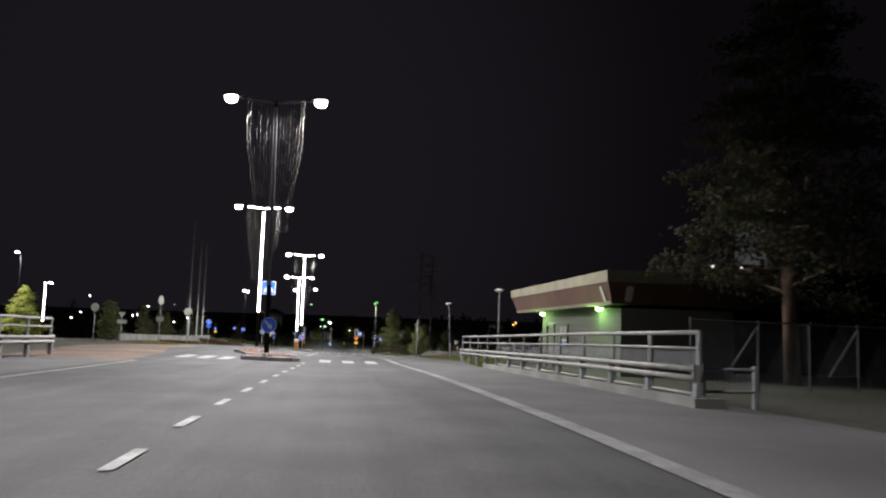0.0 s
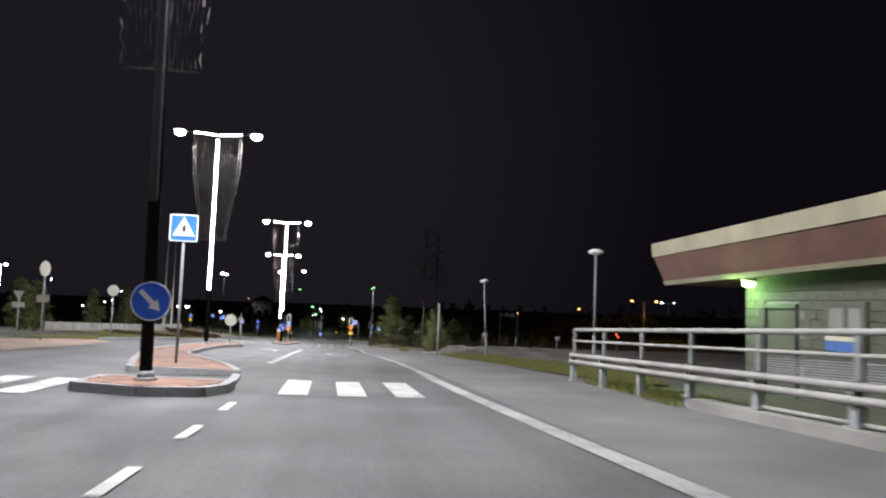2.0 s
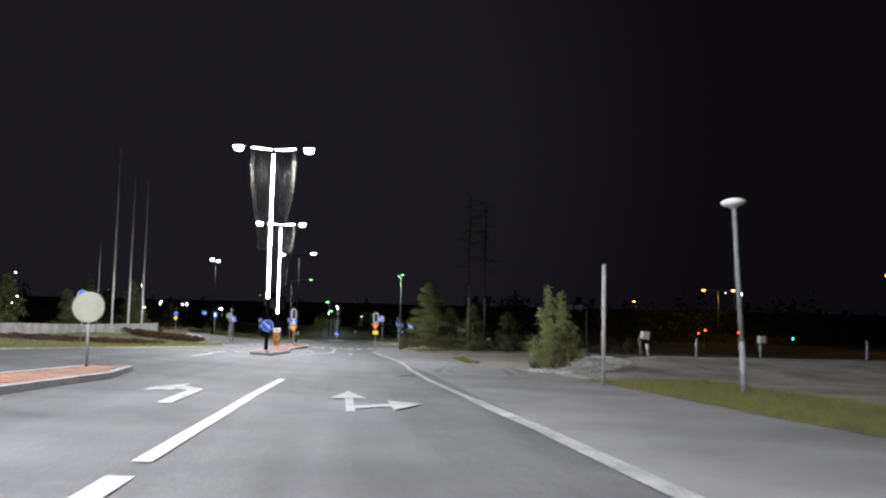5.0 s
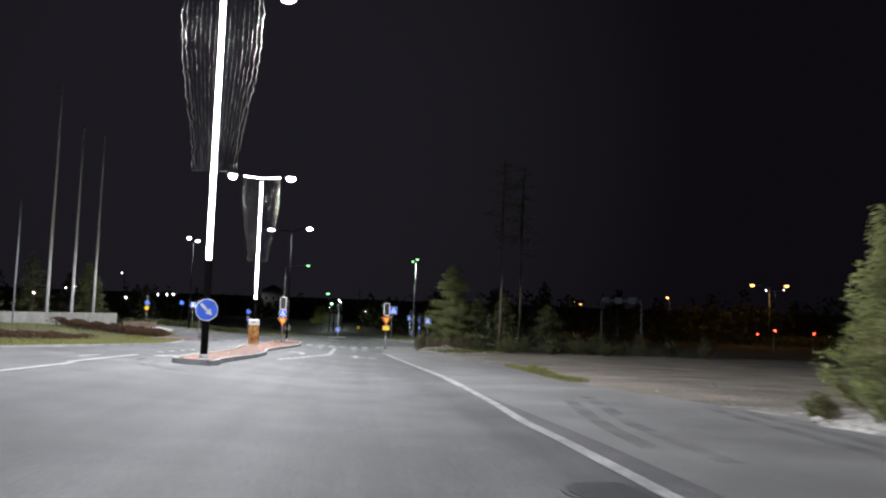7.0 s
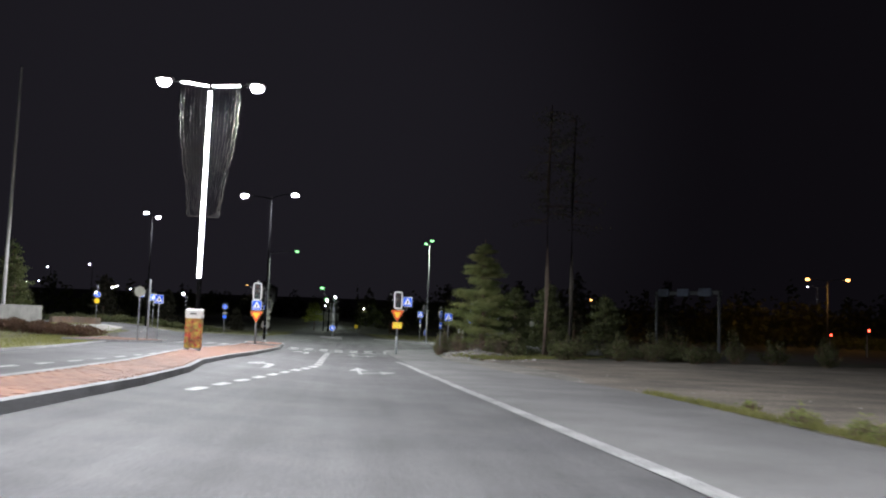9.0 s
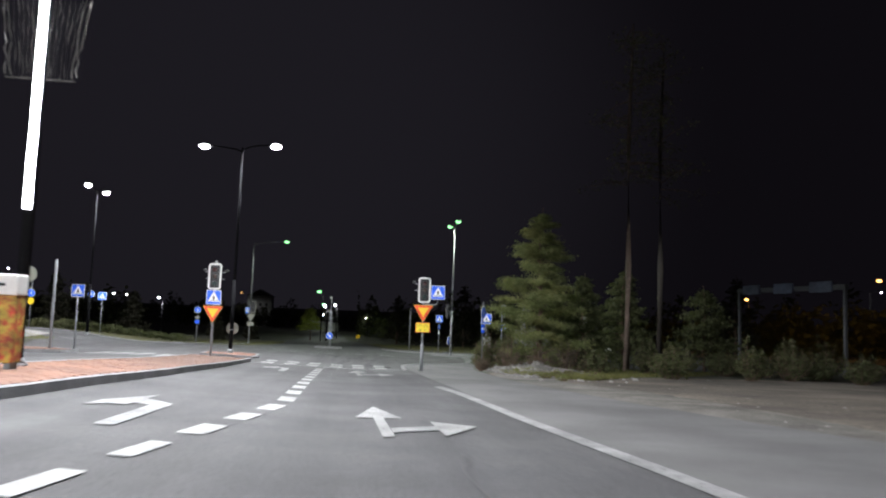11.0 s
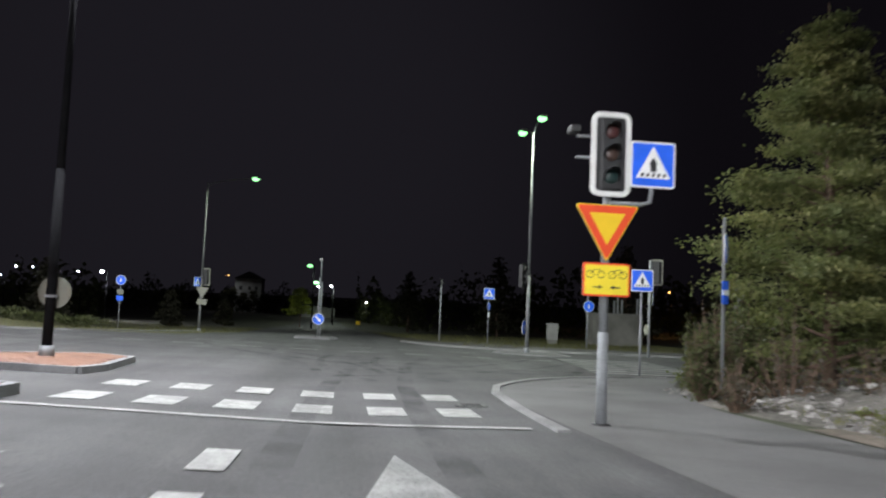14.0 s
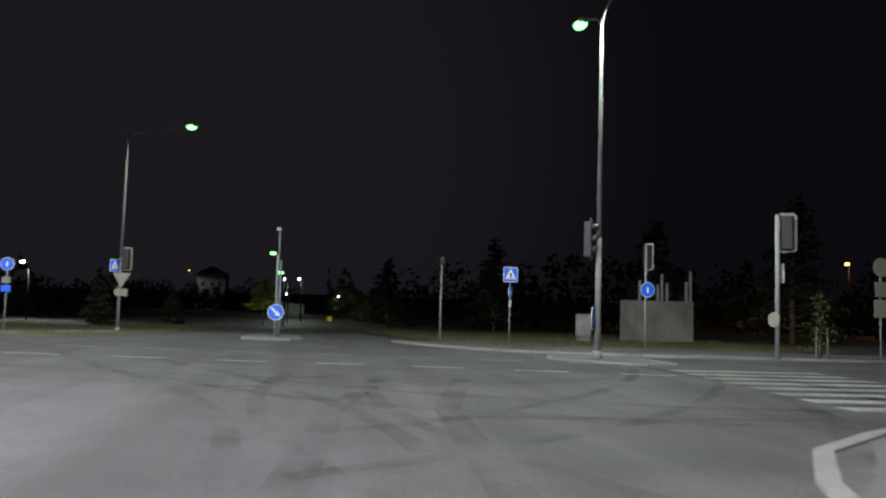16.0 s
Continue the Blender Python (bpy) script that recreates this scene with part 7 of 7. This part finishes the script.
for sx, h in ((-1.15, 1.1), (-0.1, 0.9), (0.15, 1.5), (0.45, 1.0), (1.6, 1.1), (1.85, 1.7)):
    bm = bmesh.new()
    box(bm, (0.12, 0.12, h), (sx, -1.1, 2.4 + h / 2))
    part("post", bm, "galv", root)
root = thing("control_cabinet", on(14.0, 172.5, -0.02), "pale grey roadside control cabinet", "cabinet")
bm = bmesh.new()
box(bm, (0.7, 0.45, 1.05), (0, 0, 0.85), bevel=0.02)
part("body", bm, "grey", root)
bm = bmesh.new()
box(bm, (0.74, 0.5, 0.05), (0, 0, 1.4), bevel=0.01)
part("lid", bm, "grey", root)
bm = bmesh.new()
box(bm, (0.6, 0.35, 0.35), (0, 0, 0.16))
part("plinth", bm, "concrete", root)
bm = bmesh.new()
box(bm, (0.03, 0.02, 0.12), (0.3, -0.235, 1.0))
part("handle", bm, "dark", root)
# signs and a staked sapling further east
root = sign_post(on(19.1, 158.0), 3.4, "grey backs of a round sign and two plates", group="round signs seen from behind")
for outl, z in ((ring_of(0.32), 3.1), (rounded(0.5, 0.5, 0.04), 2.35), (rounded(0.6, 0.6, 0.04), 1.7)):
    plate(root, outl, (0, -0.05, z), "sign_back", 0.02)
layered_tree(on(16.2, 157.2), 2.2, 0.35, 90, 260, 0.07, "leaf_dark", "thin young sapling tied between two stakes", "sapling")
for sx in (-0.2, 0.2):
    root = thing("stake", on(16.2 + sx, 157.1), "pale wooden stake beside a sapling", "stake", "sapling stakes")
    bm = bmesh.new()
    tube(bm, (0, 0, -0.05), (0, 0, 1.0), 0.03, seg=8)
    part("pole", bm, "pole_grey", root)
root = thing("meter_box", on(22.0, 160.2), "small pale box on two legs", "box")
bm = bmesh.new()
box(bm, (0.5, 0.2, 0.3), (0, 0, 0.85), bevel=0.01)
part("body", bm, "white", root)
for sx in (-0.15, 0.15):
    bm = bmesh.new()
    tube(bm, (sx, 0, -0.05), (sx, 0, 0.72), 0.02)
    part("leg", bm, "galv", root)
root = thing("marker_board", on(2.5, 242.7), "small yellow marker board on the far road", "road sign")
bm = bmesh.new()
tube(bm, (0, 0.05, -0.05), (0, 0.05, 1.0), 0.04)
part("post", bm, "galv", root)
plate(root, rounded(0.72, 0.65, 0.05), (0, 0, 0.8), "sign_yellow", 0.03)
# gravel bank that closes the lot, with two meter boxes and posts on its crest
rnd = random.Random(88)
bm = bmesh.new()
rows = []
for x in steps(8.4, 46, 0.7):
    y, h = bank_point(x)
    row = []
    for dy, up in BANK:
        row.append(bm.verts.new((x + rnd.uniform(-0.15, 0.15), y + dy, level(x, y + dy) + h * up + (rnd.uniform(-0.035, 0.035) if 0 < up < 1 else 0))))
    rows.append(row)
for a, b in zip(rows, rows[1:]):
    for k in range(len(a) - 1):
        bm.faces.new((a[k], b[k], b[k + 1], a[k + 1]))
tagged(mesh_object("gravel_bank", bm, "bank", flat=False), "long low bank of grey-brown gravel at the edge of the lot", "gravel bank", kind="structure")


def meter_box(x, striped):
    """A small box on a post; the first one also has a leaning white-banded leg."""
    y, h = bank_point(x)
    root = thing("meter_box", (x, y, level(x, y) + h - 0.03), "white meter box on a " + ("leaning post with a white leg" if striped else "short steel post"), "box", "meter boxes")
    bm = bmesh.new()
    if striped:
        tube(bm, (-0.10, 0.06, -0.1), (-0.20, 0.06, 0.84), 0.055, 0.05, 10)
    else:
        tube(bm, (0, 0.06, -0.1), (-0.02, 0.06, 0.9), 0.05, 0.05, 10)
    part("post", bm, "bark" if striped else "galv", root, flat=False)
    bm = bmesh.new()
    box(bm, (0.31, 0.22, 0.30), (0.0, -0.05, 0.87), (0, 6 if striped else 0, 0), 0.02)
    body = part("body", bm, "grey", root)
    bm = bmesh.new()
    box(bm, (0.33, 0.24, 0.03), (0.02, -0.05, 1.03), (0, 6 if striped else 0, 0), 0.01)
    part("lid", bm, "grey", body)
    if striped:
        bm = bmesh.new()
        tube(bm, (0.16, -0.02, -0.1), (0.10, -0.02, 0.50), 0.05, seg=10)
        leg = part("leg", bm, "grey", root, "pale leaning leg", flat=False)
        bm = bmesh.new()
        tube(bm, (0.118, -0.02, 0.32), (0.10, -0.02, 0.52), 0.054, seg=10)
        part("band", bm, "white", leg)


meter_box(12.3, True)
meter_box(19.1, False)
for x, h in ((15.05, 0.75), (24.4, 0.85)):
    y, up = bank_point(x)
    root = thing("marker_post", (x, y, level(x, y) + up - 0.1), "short grey post on the gravel bank", "post", "posts on the bank")
    bm = bmesh.new()
    tube(bm, (0, 0, 0), (0.02, 0, h + 0.1), 0.05, 0.045, 10)
    part("pole", bm, "galv", root, flat=False)
    bm = bmesh.new()
    tube(bm, (0.02, 0, h + 0.1), (0.02, 0, h + 0.13), 0.052, 0.03, 10)
    part("cap", bm, "galv", root)


def house(x, y, w, d, h, base, label, name="house", wall="pale_wall"):
    root = thing(name, (x, y, base), label, "house", "far houses")
    bm = bmesh.new()
    box(bm, (w, d, h), (0, 0, h / 2))
    part("wall", bm, wall, root, "pale plastered wall")
    bm = bmesh.new()
    prism(bm, [(-w / 2 - 0.4, h + 0.002), (w / 2 + 0.4, h + 0.002), (0, h + w * 0.28)], -d / 2 - 0.4, d / 2 + 0.4)
    part("roof", bm, "dark", root)
    for wx in (-w * 0.28, w * 0.05, w * 0.3):
        for wz in (h * 0.3, h * 0.72):
            bm = bmesh.new()
            box(bm, (0.9, 0.06, 1.2), (wx, -d / 2 - 0.02, wz))
            part("window", bm, "dark", root)
    return root


house(-30.8, 375, 8.5, 9, 11.0, level(-30.8, 375) - 0.1, "pale gabled house far beyond the junction")
far_lamp(-36.0, 362, 1.0, "lamp_sodium", "small lamp beside a far house", "far house lamps", 0.14, 450)
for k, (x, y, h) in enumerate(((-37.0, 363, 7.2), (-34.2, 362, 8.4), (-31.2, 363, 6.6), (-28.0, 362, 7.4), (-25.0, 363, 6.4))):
    layered_tree(on(x, y), h, h * 0.42, 70 + k, 1300, 0.34, "leaf_unlit", "dark tree before a far house", "leafy_tree", "trees before the far house", power=0.5)

bm = bmesh.new()
for k in range(4):
    box(bm, (2.36, 0.5, 3.4 - 0.18 * k), (-10.6 + 2.4 * k, 338.0, level(-8, 338) + (3.4 - 0.18 * k) / 2 - 0.1), bevel=0.03)
tagged(mesh_object("wall_far", bm, "pale_wall"), "pale concrete retaining wall where the far road bends", "wall", kind="structure")
far_lamp(-6.5, 326, -5.0, "lamp_cool", "pale lamp down the far road", "far road lamps", 0.09, 700, MINT)

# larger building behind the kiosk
root = thing("station_building", on(21.4, 38.0, -0.1), "flat-roofed building with a box on its roof, both darkened for shade", "building")
# Black walls and dark roof box: the missing light is put into their colour.
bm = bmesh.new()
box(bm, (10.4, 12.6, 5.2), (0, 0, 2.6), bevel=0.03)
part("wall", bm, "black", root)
bm = bmesh.new()
box(bm, (2.6, 2.8, 3.0), (-0.6, -4.4, 6.7), bevel=0.02)
pent = part("penthouse", bm, "fence_dark", root, "sheet-clad box on the roof, darkened for shade")
for k in range(4):
    bm = bmesh.new()
    box(bm, (2.62, 0.02, 0.03), (-0.6, -5.815, 6.5 + k * 0.45))
    part("seam", bm, "grey", pent)
for sx in (-4.9, -3.4):
    bm = bmesh.new()
    bmesh.ops.create_uvsphere(bm, u_segments=12, v_segments=8, radius=1, matrix=Matrix.LocRotScale((sx, -6.33, 5.05), None, (0.11, 0.06, 0.045)))
    part("wall_lamp", bm, "lamp_small", root, flat=False)

# low end panel of the railing, and the chain-link fence behind it
root = thing("end_panel", (0, 0, 0), "low pale steel panel at the end of the bridge railing", "railing")
for x in (6.38, 7.36):
    bm = bmesh.new()
    box(bm, (0.07, 0.09, 0.86), (x, 13.0, level(x, 13.0) + 0.30), bevel=0.01)
    part("post", bm, "galv", root)
for dz in (0.27, 0.66):
    bm = bmesh.new()
    tube(bm, (6.40, 13.0, level(6.4, 13) + dz), (7.34, 13.0, level(7.3, 13) + dz), 0.03, seg=8)
    part("rail", bm, "galv", root)
bm = bmesh.new()
for i in range(1, 9):
    tube(bm, (6.40 + i * 0.105, 13.0, level(6.4, 13) + 0.27), (6.40 + i * 0.105, 13.0, level(6.4, 13) + 0.66), 0.006, seg=4)
tagged(part("wire_panel", bm, "galv", root), kind="stuff")


def chain_fence(points, high):
    """Steel posts, a top tube, slanting braces and a diamond mesh of thin wire."""
    root = thing("wire_fence", (0, 0, 0), "chain-link fence with steel posts and slanting braces", "fence")
    for k, (x, y) in enumerate(points):
        z = level(x, y)
        bm = bmesh.new()
        tube(bm, (x, y, z - 0.05), (x, y, z + high + 0.03), 0.03, seg=8)
        post = part("post", bm, "fence_dark", root)
        bm = bmesh.new()
        tube(bm, (x, y, z + high + 0.03), (x, y, z + high + 0.06), 0.036, 0.02, 8)
        part("cap", bm, "fence_dark", post)
        if k in (1, 3):
            bm = bmesh.new()
            tube(bm, (x - 0.95, y - 0.12, z + 0.35), (x - 0.03, y, z + high - 0.12), 0.025, seg=8)
            part("brace", bm, "pole_mid", root, "pale slanting brace")
    for (ax, ay), (bx, by) in zip(points, points[1:]):
        za, zb = level(ax, ay), level(bx, by)
        bm = bmesh.new()
        tube(bm, (ax, ay, za + high), (bx, by, zb + high), 0.022, seg=8)
        part("top_tube", bm, "pole_mid" if ax > 13 else "fence_dark", root)
        bm = bmesh.new()
        n = 26
        for i in range(n):
            for lean in (-1, 1):
                u0, u1 = i / n, i / n + lean * high / math.hypot(bx - ax, by - ay) * 0.6
                v = 1.0
                if u1 < 0 or u1 > 1:
                    edge = 0.0 if u1 < 0 else 1.0
                    v = (edge - u0) / (u1 - u0)
                    u1 = edge
                tube(bm, (ax + (bx - ax) * u0, ay + (by - ay) * u0, za + (zb - za) * u0 + 0.03), (ax + (bx - ax) * u1, ay + (by - ay) * u1, za + (zb - za) * u1 + 0.03 + (high - 0.03) * v), 0.004, seg=3, caps=False)
        tagged(part("wire_mesh", bm, "fence_dark", root), kind="stuff")
    return root


chain_fence([(8.4, 17.5), (10.4, 17.9), (12.0, 18.2), (13.6, 18.5), (15.6, 18.9), (17.6, 19.3)], 1.7)
# unseen lamp added over the bridge, beside the start, to light road and railing
arm_lamp(on(-8.6, 9.0), 9.5, [(1.6, 0.4, 0.2)], COOL, "lamp_cool", "unseen street lamp added over the bridge", LAMP_W * 0.95, "galv", 0.09, cone=140)
